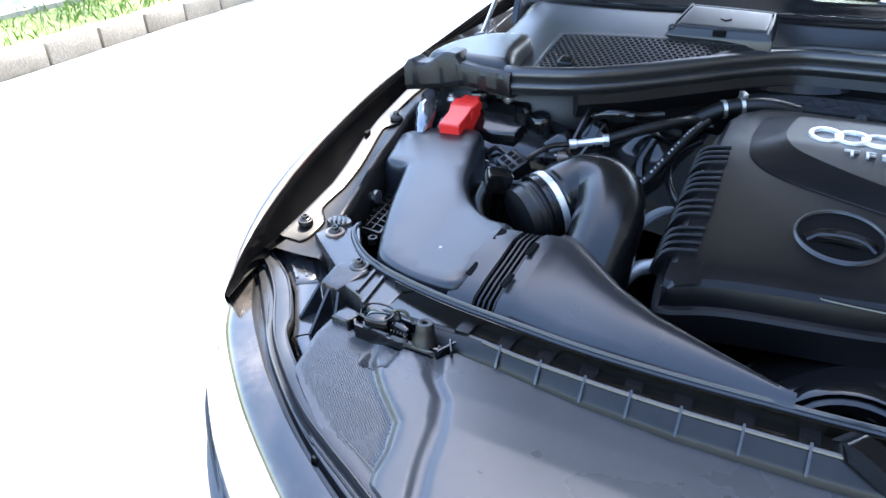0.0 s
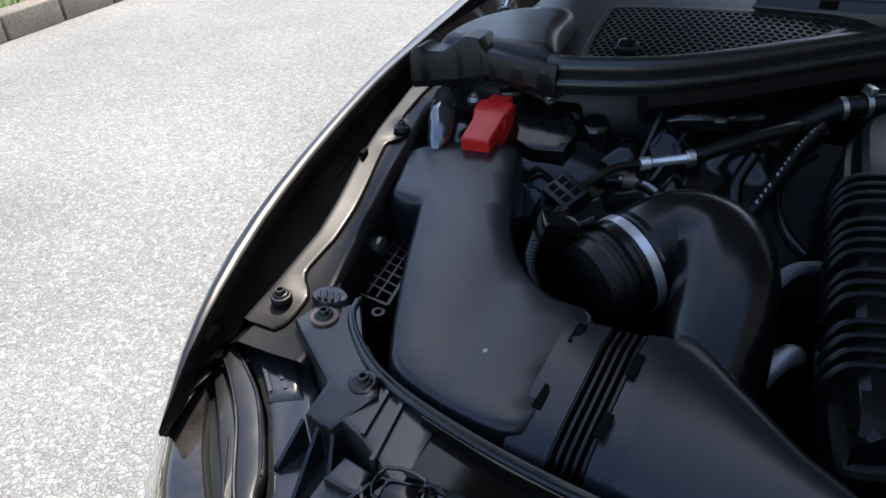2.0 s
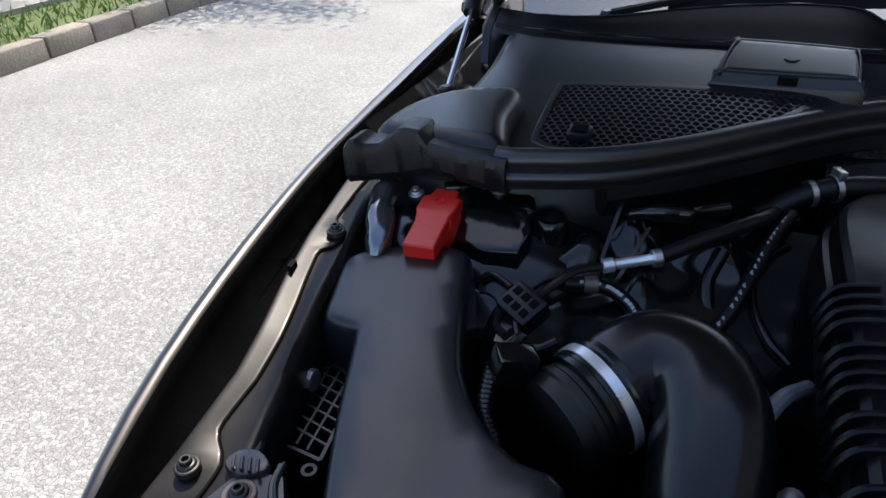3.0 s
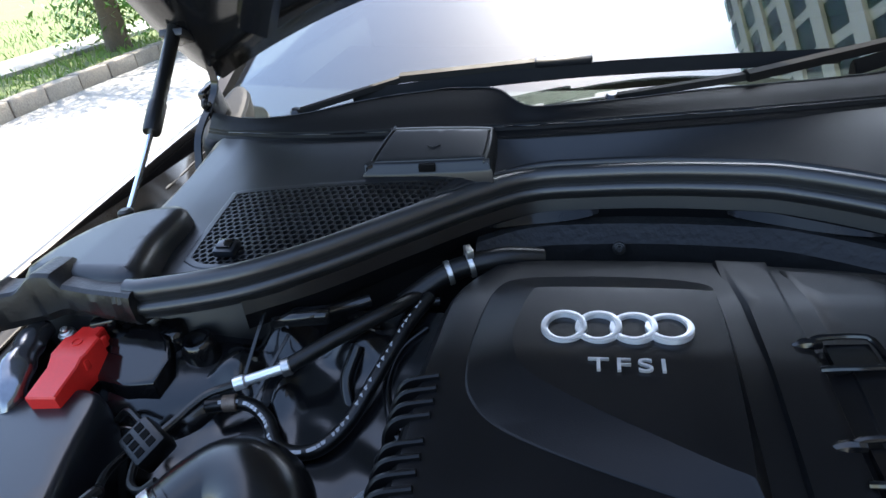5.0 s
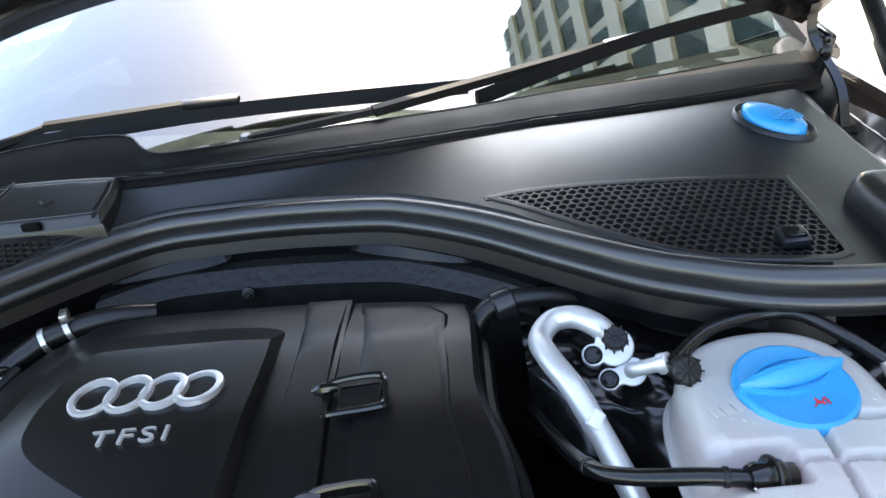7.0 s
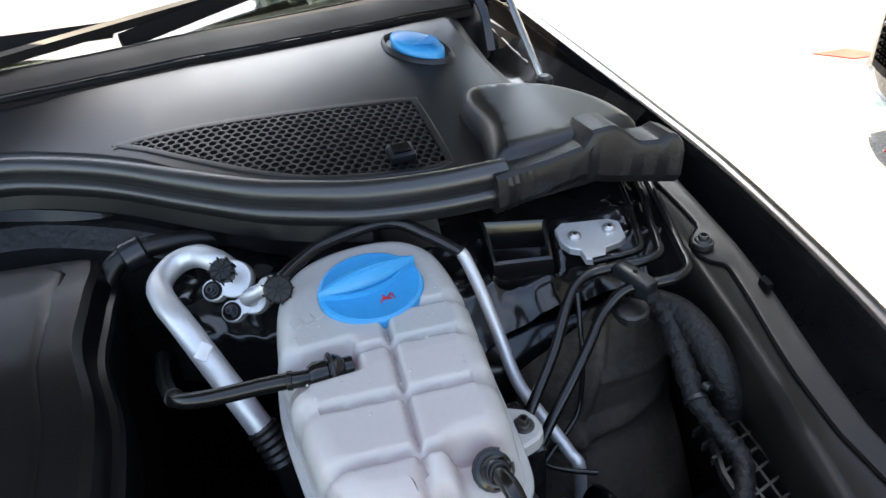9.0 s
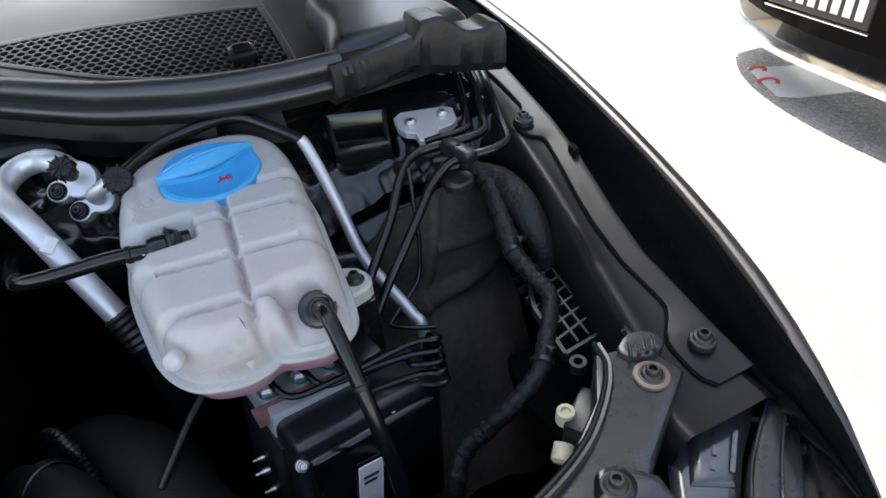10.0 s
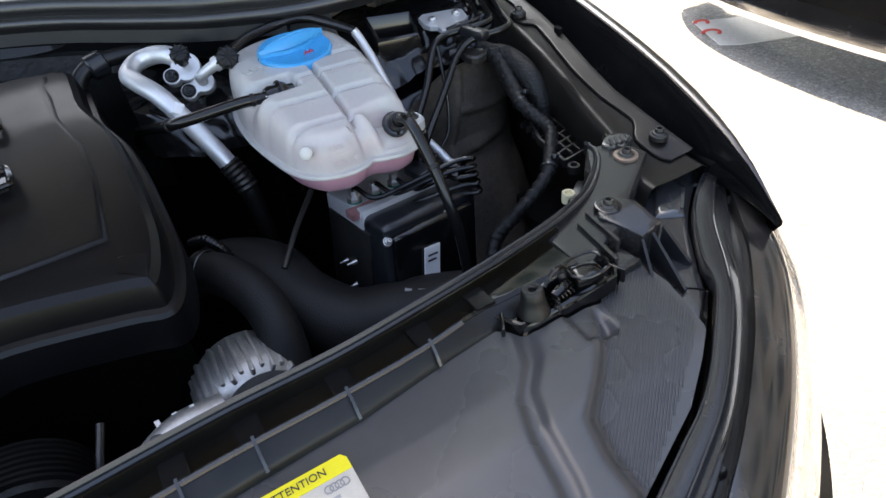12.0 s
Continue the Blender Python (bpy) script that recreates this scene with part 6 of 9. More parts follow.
def build_shroud():
    shroud = thing("front_shroud", (0, 0.2, 0.60), "smooth satin black plastic radiator shroud with ribbed sides", "shroud")
    bm = bmesh.new()

    def f(u, v):
        x = u * 0.548
        y0 = lerp([0, 0.15, 0.30, 0.36, 0.40, 0.474, 0.511, 0.535, 0.548], [0.10, 0.128, 0.180, 0.206, 0.226, 0.257, 0.281, 0.299, 0.350], abs(x))
        y1 = lerp([0, 0.36, 0.388, 0.400, 0.413, 0.424, 0.455, 0.506, 0.514, 0.519, 0.548], [0.351, front_y(0.36) + 0.006, 0.384, 0.376, 0.3635, 0.360, 0.361, 0.363, 0.370, 0.374, 0.379], abs(x)) if abs(x) > 0.36 else front_y(abs(x)) + 0.006
        y = y0 + (max(y1, y0 + 0.004) - y0) * v
        y += skew(x) - skew(abs(x))
        return (x, y, shroud_z(x, y))

    sheet(bm, f, span(-1, 1, 440), span(0, 1, 76))
    rings(bm, [[f(u, 0), Vector(f(u, 0)) + Vector((0, 0.0006, -0.006))] for u in span(-1, 1, 440)], False)
    bmesh.ops.remove_doubles(bm, verts=bm.verts, dist=1e-6)
    part("panel", bm, "shroud", shroud, "", 60)
    for s in (-1, 1):
        shift = skew(s * 0.47) - skew(0.47)
        # finely ribbed outer field, its ribs running along the lamp
        verts, faces, field = [], [], [Vector(q) for q in FIELD]
        along_rib, across = Vector((0.77, 0.64)).normalized(), Vector((0.64, -0.77)).normalized()
        for k in range(-36, 40):
            start = Vector((0.475, 0.315)) + across * (0.0021 * k)
            last = None
            for j in range(-30, 31):
                p = start + along_rib * (0.004 * j)
                if not in_outline(p, field, 0.001):
                    last = None
                    continue
                i0 = len(verts)
                for d, h in ((-0.0008, 0.0), (-0.0004, 0.0006), (0.0004, 0.0006), (0.0008, 0.0)):
                    q = p + across * d
                    verts.append((s * q.x, q.y + shift, shroud_z(s * q.x, q.y + shift) + h))
                if last is not None:
                    faces += [(last + c, last + c + 1, i0 + c + 1, i0 + c) for c in range(3)]
                last = i0
        me = bpy.data.meshes.new("mesh")
        me.from_pydata(verts, [], faces)
        me.materials.append(M["shroud"])
        ob = new("ribbed_field", me)
        ob.location = -place_of(shroud)
        ob.parent = shroud
        tagged(ob, "finely ribbed field of the shroud", kind="stuff")
        # flat tab beside the latch, and the black slot beside the lamp strip
        bm = bmesh.new()
        slab(bm, [(s * x, y + shift) for x, y in ((0.541, 0.398), (0.544, 0.3765), (0.517, 0.3745), (0.517, 0.394))], 0.79, 0.819, ((0, 0.002), (0.001, 0.0005), (0.002, 0)))
        part("corner_tab", bm, "carrier", shroud)
        bm = bmesh.new()
        rows = []
        for p in even(STRIP_IN[5:], 30):
            k = lerp([0.30, 0.425, 0.432, 0.455, 0.460, 0.60], [0.016, 0.014, 0.014, 0.010, 0.004, 0.004], p.x)
            rows.append([(s * (p.x - 0.001), p.y + 0.001, 0.786), (s * (p.x - 0.45 * k), p.y + 0.9 * k, 0.7960), (s * (p.x - 0.5 * k - 0.004), p.y + 0.9 * k + 0.008, 0.7900)])
        rings(bm, rows, False)
        part("edge_channel", bm, "plastic_gloss", shroud, "black channel beside the lamp strip")
    # warning label
    tilt = (3.5, 0, 0)
    lab = thing("warning_label", (0.20, 0.315, 0.826), "yellow and beige warning sticker on the shroud", "label")
    bm = bmesh.new()
    slab(bm, [(0.190, 0.262), (0.256, 0.262), (0.260, 0.268), (0.260, 0.335), (0.190, 0.335)], lambda x, y: shroud_z(x, y) - 0.001, lambda x, y: shroud_z(x, y) + 0.0012)
    part("beige_field", bm, "beige", lab)
    bm = bmesh.new()
    slab(bm, [(0.190, 0.3352), (0.260, 0.3352), (0.260, 0.344), (0.257, 0.348), (0.190, 0.348)], lambda x, y: shroud_z(x, y) - 0.001, lambda x, y: shroud_z(x, y) + 0.0012)
    part("yellow_band", bm, "yellow", lab)
    words("ATTENTION", 0.0075, (0.2245, 0.3415, shroud_z(0.2, 0.335) + 0.0016), tilt, 0.0002, "ink", lab, "heading", wide=0.040)
    for k in range(4):
        bm = bmesh.new()
        tube(bm, [(0.2415 + 0.0035 * k + 0.0028 * math.cos(a), 0.329 + 0.0028 * math.sin(a), shroud_z(0.2, 0.329) + 0.0016) for a in span(0, 2 * math.pi, 12)[:-1]], 0.0004, 5, 1, closed=True)
        part("grey_ring", bm, "grey_text", lab)
    for k in range(3):
        bm = bmesh.new()
        block(bm, (0.240 - 0.004 * (k > 0), 0.322 - 0.016 * k, shroud_z(0.2, 0.315) + 0.0012), (0.012 + 0.008 * (k > 0), 0.0022, 0.001), tilt)
        part("unreadable_line", bm, "grey_text", lab)


def build_latch(s):
    """Bonnet catch with its round rubber buffer."""
    d = skew(s * 0.45) - skew(0.45)
    latch = thing("bonnet_latch", (s * 0.445, 0.37, 0.80), "black bonnet latch unit with a round rubber buffer", "latch", "bonnet latches")
    poly = [(s * x, y + d) for x, y in ((0.400, 0.388), (0.413, 0.366), (0.424, 0.3625), (0.455, 0.3635), (0.506, 0.3655), (0.514, 0.376), (0.507, 0.392), (0.44, 0.394))]
    bm = bmesh.new()
    slab(bm, poly, 0.785, 0.828, ((0, 0.003), (0.0015, 0.0008), (0.004, 0), (0.006, 0.004)))
    part("tray", bm, "plastic_gloss", latch)
    bm = bmesh.new()
    sweep(bm, [(s * x, y + d, z) for x, y, z in ((0.401, 0.388, 0.829), (0.413, 0.3665, 0.827), (0.455, 0.364, 0.825), (0.505, 0.366, 0.828), (0.513, 0.376, 0.830))], [(-0.0012, -0.012), (-0.0012, 0.0008), (0.0012, 0.0008), (0.0012, -0.012)], 3, smooth=False)
    part("rim", bm, "plastic_gloss", latch)
    bm = bmesh.new()
    lathe(bm, (s * 0.430, 0.373 + d, 0.828), (0, 0.10, 1), [(0.0128, 0.0), (0.0120, 0.004), (0.0102, 0.008), (0.0092, 0.014), (0.0087, 0.0195), (0.0076, 0.0215), (0.0040, 0.0218), (0.0028, 0.0212), (0.0024, 0.0190)], 28)
    part("buffer", bm, "rubber", latch, "tapered black rubber bump stop")
    # catch: a hooded box with a looped striker guide
    bm = bmesh.new()
    block(bm, (s * 0.485, 0.379 + d, 0.829), (0.026, 0.018, 0.016), (0, 0, s * -6), 0.003)
    part("catch_box", bm, "plastic_gloss", latch)
    bm = bmesh.new()
    tube(bm, [(s * x, y + d, z) for x, y, z in ((0.472, 0.370, 0.840), (0.498, 0.368, 0.841), (0.499, 0.388, 0.842), (0.473, 0.390, 0.841))], 0.0014, 8, 3, closed=True)
    part("guide_loop", bm, "plastic_gloss", latch)
    bm = bmesh.new()
    block(bm, (s * 0.457, 0.376 + d, 0.830), (0.020, 0.007, 0.014), (12, 0, s * 14), 0.0015)
    block(bm, (s * 0.452, 0.384 + d, 0.828), (0.026, 0.004, 0.018), (-8, 0, s * 4), 0.001)
    part("pawl", bm, "plastic_gloss", latch)
    bm = bmesh.new()
    tube(bm, [(s * (0.446 + 0.0006 * k), 0.3715 + d + 0.0022 * math.cos(k * 1.05), 0.831 + 0.0022 * math.sin(k * 1.05)) for k in range(34)], 0.0006, 6, 1)
    part("spring", bm, "plastic_gloss", latch)
    bm = bmesh.new()
    tube(bm, [(s * 0.446, 0.381 + d, 0.838), (s * 0.456, 0.384 + d, 0.846), (s * 0.468, 0.386 + d, 0.844), (s * 0.474, 0.384 + d, 0.838)], 0.0016, 8)
    part("lever", bm, "plastic_gloss", latch)
    for x, y, r in ((0.404, 0.377, -30), (0.511, 0.373, 24)):
        bm = bmesh.new()
        block(bm, (s * x, y + d, 0.824), (0.003, 0.018, 0.014), (0, 0, s * r), 0.001)
        part("side_cheek", bm, "plastic_gloss", latch)
    bolt(latch, (s * 0.466, 0.385 + d, 0.836), 0.0035, mat="steel_dark")
    bolt(latch, (s * 0.448, 0.3665 + d, 0.826), 0.0030, mat="steel_dark")


def build_headlamp(s):
    lamp = thing("headlamp", (s * 0.60, 0.32, 0.62), "clear-lensed headlamp with a smudged dark top and black housing", "headlamp", "headlamps")
    oo, ii = even(LAMP_OUT, 40), even(LAMP_IN, 40)
    outward = []
    for k in range(40):
        t = oo[min(k + 1, 39)] - oo[max(k - 1, 0)]
        outward.append(Vector((-t.y, t.x)).normalized() * (1 if -t.y > 0 else -1))
    bm = bmesh.new()
    rows = []
    for o, i in zip(oo, ii):
        rows.append([(s * (i.x * (1 - k) + o.x * k), i.y * (1 - k) + o.y * k, z) for k, z in ((-0.02, 0.780), (0.0, 0.7990), (0.02, 0.8000), (0.35, 0.7985), (0.70, 0.7950), (0.96, 0.7905), (0.985, 0.7880), (0.985, 0.770))])
    rings(bm, rows, False)
    part("lens_top", bm, "lamp_top", lamp, "smudged dark upper face of the lamp with a painted tan reflection", 50)
    bm = bmesh.new()
    rings(bm, [[(s * (o.x + n.x * d), o.y + n.y * d, z) for d, z in ((0.0, 0.7895), (0.008, 0.783), (0.018, 0.768), (0.027, 0.745), (0.034, 0.712), (0.036, 0.688))] for o, n in zip(oo, outward)], False)
    bmesh.ops.solidify(bm, geom=bm.faces[:], thickness=0.0025)
    part("lens", bm, "lens", lamp, "clear curved headlamp lens", 60)
    bm = bmesh.new()
    rings(bm, [[(s * (o.x + n.x * d), o.y + n.y * d, z) for d, z in ((-0.002, 0.778), (0.006, 0.770), (0.012, 0.750), (0.017, 0.722), (0.018, 0.690))] for o, n in zip(oo, outward)], False)
    part("reflector", bm, "silver", lamp, "bright silvered reflector bowl")
    bm = bmesh.new()
    tube(bm, [(s * (o.x + n.x * 0.037), o.y + n.y * 0.037, 0.694) for o, n in zip(oo, outward)], 0.0035, 8, 1)
    part("lens_gasket", bm, "rubber", lamp, "black gasket under the lens")
    # flat filler and sunk channel between strip and lamp
    bm = bmesh.new()
    rows = []
    for i, q in zip(even(LAMP_IN, 40), even(STRIP_OUT[:-1], 40)):
        rows.append([(s * (q.x * (1 - k) + i.x * k), q.y * (1 - k) + i.y * k, z) for k, z in ((0.0, 0.7965), (0.46, 0.7985), (0.52, 0.7980), (0.56, 0.7940), (0.62, 0.7870), (0.90, 0.7860), (0.97, 0.7900), (1.0, 0.7960))])
    rings(bm, rows, False)
    filler = part("filler_panel", bm, "seal_strip", lamp, "satin black filler with a sunk channel", 40)
    for x, y in ((0.462, 0.2185), (0.700, 0.412)):
        bm = bmesh.new()
        lathe(bm, (s * x, y, 0.787), (0, 0, 1), [(0.0042, 0.0), (0.0040, 0.004), (0.0022, 0.0065)], 14)
        part("stud", bm, "steel_dark", filler)
    bm = bmesh.new()
    top = lambda x, y: 0.800 + 0.06 * (y - 0.42)
    slab(bm, [(s * 0.712, 0.462), (s * 0.655, 0.424), (s * 0.628, 0.400), (s * 0.594, 0.357), (s * 0.577, 0.331), (s * 0.541, 0.304), (s * 0.530, 0.315), (s * 0.535, 0.37), (s * 0.560, 0.392), (s * 0.590, 0.415), (s * 0.630, 0.470), (s * 0.668, 0.492), (s * 0.708, 0.485)], 0.66, top, ((0, 0.004), (0.003, 0.001), (0.008, 0)))
    housing = part("housing", bm, "housing", lamp, "glossy black lamp housing top")
    bm = bmesh.new()
    tube(bm, [(s * x, y, top(x, y) + 0.0002) for x, y in ((0.550, 0.3605), (0.577, 0.3375), (0.5775, 0.3355), (0.543, 0.309))], 0.0007, 6, 1)
    part("scored_line", bm, "black_void", housing)
    bm = bmesh.new()
    slab(bm, [(s * 0.666, 0.466), (s * 0.668, 0.440), (s * 0.634, 0.410), (s * 0.610, 0.424), (s * 0.640, 0.458)], 0.78, lambda x, y: 0.8045 + 0.06 * (y - 0.42), ((0, 0.004), (0.003, 0.001), (0.006, 0)))
    part("housing_step", bm, "housing", housing)
    bm = bmesh.new()
    slab(bm, [(s * 0.700, 0.482), (s * 0.675, 0.486), (s * 0.668, 0.474), (s * 0.676, 0.456), (s * 0.700, 0.470)], 0.78, lambda x, y: 0.8055 + 0.06 * (y - 0.42), ((0, 0.004), (0.002, 0.001), (0.005, 0)))
    part("housing_step", bm, "housing", housing)
    for k in range(6):
        bm = bmesh.new()
        a, b = k % 3, k // 3
        block(bm, (s * (0.630 + 0.008 * a + 0.010 * b), 0.426 + 0.007 * a - 0.006 * b, 0.8055 + 0.0005 * a), (0.003, 0.007 + 0.003 * b, 0.0012), (4, 0, s * -48))
        part("moulded_mark", bm, "housing", housing)


def build_lamp_seal(s):
    bm = bmesh.new()
    rows = []
    for i, o in zip(even(STRIP_IN, 90), even(STRIP_OUT, 90)):
        z0 = 0.8035 + 0.04 * max(0.0, i.y - 0.38)
        rows.append([(s * (i.x * (1 - k) + o.x * k), i.y * (1 - k) + o.y * k, z0 + h) for k, h in ((0.0, -0.014), (0.0, 0.0010), (0.04, 0.0022), (0.11, 0.0022), (0.16, 0.0010), (0.5, 0.0018), (0.84, 0.0010), (0.89, 0.0022), (0.96, 0.0022), (1.0, 0.0010), (1.0, -0.012))])
    rings(bm, rows, False)
    seal = alone("lamp_seal", bm, "seal_strip", "wavy black rubber strip behind the headlamp", "rubber seal", "headlamp seals", sharp=50)
    bm = bmesh.new()
    tube(bm, [(s * (p.x + 0.0042), p.y - 0.0050, 0.8000) for p in even(STRIP_OUT[3:], 50)], 0.0007, 6, 1)
    part("edge_trim", bm, "carrier", seal, "fine edge line beside the strip")


build_carrier()
build_shroud()
for side in (-1, 1):
    build_latch(side)
    build_headlamp(side)
    build_lamp_seal(side)


# ---- intake side of the bay ----
ELBOW = [(-0.412, 0.652, 0.838), (-0.398, 0.672, 0.848), (-0.372, 0.686, 0.858), (-0.344, 0.672, 0.860), (-0.331, 0.636, 0.850), (-0.328, 0.590, 0.822), (-0.328, 0.550, 0.778), (-0.33, 0.51, 0.71)]


def airbox_z(x, y):
    return 0.848 + 0.085 * (y - 0.50) + 0.10 * max(0.0, x + 0.50) - 0.03 * max(0.0, -0.58 - x)


def build_airbox():
    box = thing("air_filter_box", (-0.54, 0.58, 0.46), "satin black plastic air filter box with bellows", "air filter box")
    outline = [(-0.675, 0.722), (-0.677, 0.738), (-0.665, 0.752), (-0.642, 0.766), (-0.612, 0.777), (-0.583, 0.780), (-0.565, 0.774), (-0.557, 0.758), (-0.548, 0.720), (-0.534, 0.673), (-0.517, 0.627), (-0.486, 0.583), (-0.452, 0.557), (-0.418, 0.544), (-0.424, 0.48), (-0.434, 0.432), (-0.477, 0.431), (-0.522, 0.444), (-0.541, 0.455), (-0.551, 0.470), (-0.571, 0.516), (-0.590, 0.565), (-0.606, 0.612), (-0.616, 0.640), (-0.620, 0.648), (-0.630, 0.652), (-0.650, 0.655), (-0.658, 0.662), (-0.664, 0.684)]
    bm = bmesh.new()
    slab(bm, outline, 0.47, airbox_z, ((-0.010, 0.20), (-0.007, 0.05), (-0.005, 0.016), (-0.0028, 0.006), (0.0004, 0.0014), (0.0045, 0)), 3)
    part("lid", bm, "plastic", box, "", 60)
    bm = bmesh.new()
    z = airbox_z(-0.481, 0.486)
    lathe(bm, (-0.481, 0.486, z - 0.001), (0, 0, 1), [(0.0025, 0), (0.002, 0.0014), (0.0008, 0.0018)], 10)
    part("moulding_mark", bm, "grey_print", box)
    # flange, bellows and second flange
    def section(x, drop, r):
        """Arched cross-section of the duct at a place along it."""
        cx = x
        top = 0.868 + 0.10 * (x + 0.42) - drop
        return [(cx + 0.14 * (y - 0.53) * 0.9, y, z) for y, z in
                [(0.540 - r, 0.70), (0.541 - r, top - 0.035), (0.536 - r, top - 0.012), (0.526 - r, top - 0.003), (0.505, top - 0.0015 - r), (0.475, top - 0.0115 - r), (0.445, top - 0.021 - r), (0.425 + r, top - 0.030 - r), (0.414 + r, top - 0.045), (0.412 + r, 0.70)]]

    for name, a, b in (("flange", -0.428, -0.398), ("flange", -0.372, -0.352)):
        bm = bmesh.new()
        rings(bm, [section(a, 0.003, 0.003), section(a, -0.001, 0.0), section((a + b) / 2, -0.0015, 0.0), section(b, -0.001, 0.0), section(b, 0.003, 0.003)], False)
        part(name, bm, "plastic", box)
    bm = bmesh.new()
    rows = []
    for k in range(5):
        x0 = -0.400 + 0.0058 * k
        rows += [section(x0, 0.008, 0.007), section(x0 + 0.0012, 0.0, 0.0008), section(x0 + 0.0034, 0.0, 0.0008), section(x0 + 0.0046, 0.008, 0.007)]
    rings(bm, rows, False)
    part("bellows", bm, "rubber", box, "ribbed black rubber bellows", 50)
    for x, y, z in ((-0.420, 0.510, 0.8675), (-0.427, 0.457, 0.852), (-0.3755, 0.492, 0.8705), (-0.383, 0.444, 0.858)):
        bm = bmesh.new()
        block(bm, (x, y, z), (0.0065, 0.020, 0.0026), (12, 5, -8), 0.0005, 1)
        part("clip_slot", bm, "black_void", box)
    # outlet nozzle for the air meter
    bm = bmesh.new()
    axis = Vector((0.62, 0.75, 0.22)).normalized()
    c = Vector(ELBOW[0])
    lathe(bm, c - axis * 0.044, axis, [(0.030, 0.0), (0.0395, 0.002), (0.0400, 0.014), (0.0425, 0.016), (0.0425, 0.022), (0.0410, 0.024), (0.0410, 0.030)], 40)
    meter = part("air_meter", bm, "plastic_matt", box, "black air mass meter pipe")
    bm = bmesh.new()
    block(bm, c - axis * 0.06 + Vector((-0.028, 0.03, 0.042)), (0.034, 0.022, 0.030), (10, 15, 38), 0.004)
    part("meter_plug", bm, "plastic_gloss", meter)
    bm = bmesh.new()
    tube(bm, [c - axis * 0.055 + Vector((-0.035, 0.03, 0.05)), (-0.478, 0.662, 0.872), (-0.492, 0.640, 0.862), (-0.487, 0.600, 0.846), (-0.462, 0.566, 0.830), (-0.44, 0.545, 0.80)], 0.0058, 10)
    part("loom", bm, "rubber", meter)
    bm = bmesh.new()
    ribbed(bm, [(-0.492, 0.638, 0.862), (-0.487, 0.600, 0.847), (-0.462, 0.566, 0.831), (-0.44, 0.545, 0.801)], 0.0075, 0.004, 0.0015)
    part("ribbed_sleeve", bm, "rubber_gloss", meter)
    return box


def build_intake_duct():
    """Wide flat snorkel that tapers to the carrier."""
    bm = bmesh.new()
    rows = []
    for x in span(-0.354, -0.115, 44):
        yb = lerp([-0.356, -0.345, -0.325, -0.30, -0.27, -0.235, -0.18, -0.12], [0.545, 0.5465, 0.530, 0.505, 0.472, 0.446, 0.421, 0.397], x)
        yf = lerp([-0.356, -0.30, -0.12], [0.409, 0.395, 0.380], x)
        top = 0.8760 - 0.065 * (x + 0.356)
        w = yb - yf
        prof = [(0.0, -0.13), (0.0, -0.038), (0.02, -0.014), (0.09, -0.004), (0.22, 0.0), (0.42, -0.004), (0.62, -0.012), (0.82, -0.023), (0.95, -0.033), (1.0, -0.05), (1.0, -0.13)]
        k = min(1.0, w / 0.12)
        rows.append([(x + 0.126 * (yb - t * w - 0.53) * lerp([-0.356, -0.25], [1.0, 0.2], x), yb - t * w, top + dz * (0.35 + 0.65 * k)) for t, dz in prof])
    rings(bm, [[Vector(q) for q in row] for row in rows], False)
    duct = alone("intake_duct", bm, "plastic", "satin black tapered air intake duct", "air duct", sharp=60)
    bm = bmesh.new()
    tube(bm, [(-0.350, 0.548, 0.858), (-0.328, 0.533, 0.852), (-0.298, 0.506, 0.848), (-0.268, 0.473, 0.845), (-0.232, 0.446, 0.842), (-0.175, 0.422, 0.838)], 0.0028, 8)
    part("seam", bm, "plastic", duct)
    for q in ((-0.318, 0.524, 0.846), (-0.25, 0.459, 0.838), (-0.372, 0.398, 0.836)):
        bm = bmesh.new()
        block(bm, q, (0.012, 0.010, 0.014), (0, 0, 40), 0.002)
        part("catch", bm, "plastic_gloss", duct)




def build_elbow():
    hose = thing("intake_elbow", (-0.36, 0.62, 0.74), "fat smooth black rubber intake elbow", "hose")
    bm = bmesh.new()
    tube(bm, ELBOW, [0.0425, 0.0425, 0.0420, 0.0418, 0.0418, 0.0418, 0.0418, 0.0418], 32, 8)
    part("hose_body", bm, "rubber_gloss", hose, "", 60)
    axis = Vector((0.62, 0.75, 0.22)).normalized()
    c = Vector(ELBOW[0])
    bm = bmesh.new()
    lathe(bm, c, axis, [(0.0430, -0.016), (0.0465, -0.015), (0.0465, -0.010), (0.045, -0.008), (0.045, 0.008), (0.0465, 0.010), (0.0465, 0.015), (0.043, 0.017)], 36)
    part("cuff", bm, "rubber_gloss", hose)
    bm = bmesh.new()
    lathe(bm, c, axis, [(0.0458, -0.0046), (0.0469, -0.0042), (0.0469, 0.0042), (0.0458, 0.0046)], 40, False)
    clamp = part("hose_clamp", bm, "silver", hose, "bright steel hose clamp")
    sp = Vector((-0.382, 0.628, 0.838))
    bm = bmesh.new()
    block(bm, sp + Vector((-0.012, 0.012, 0.004)), (0.012, 0.030, 0.010), (10, 10, 40), 0.002)
    part("worm_housing", bm, "steel", clamp)
    bolt(clamp, sp, 0.006, (0.5, -0.7, 0.3), "steel")


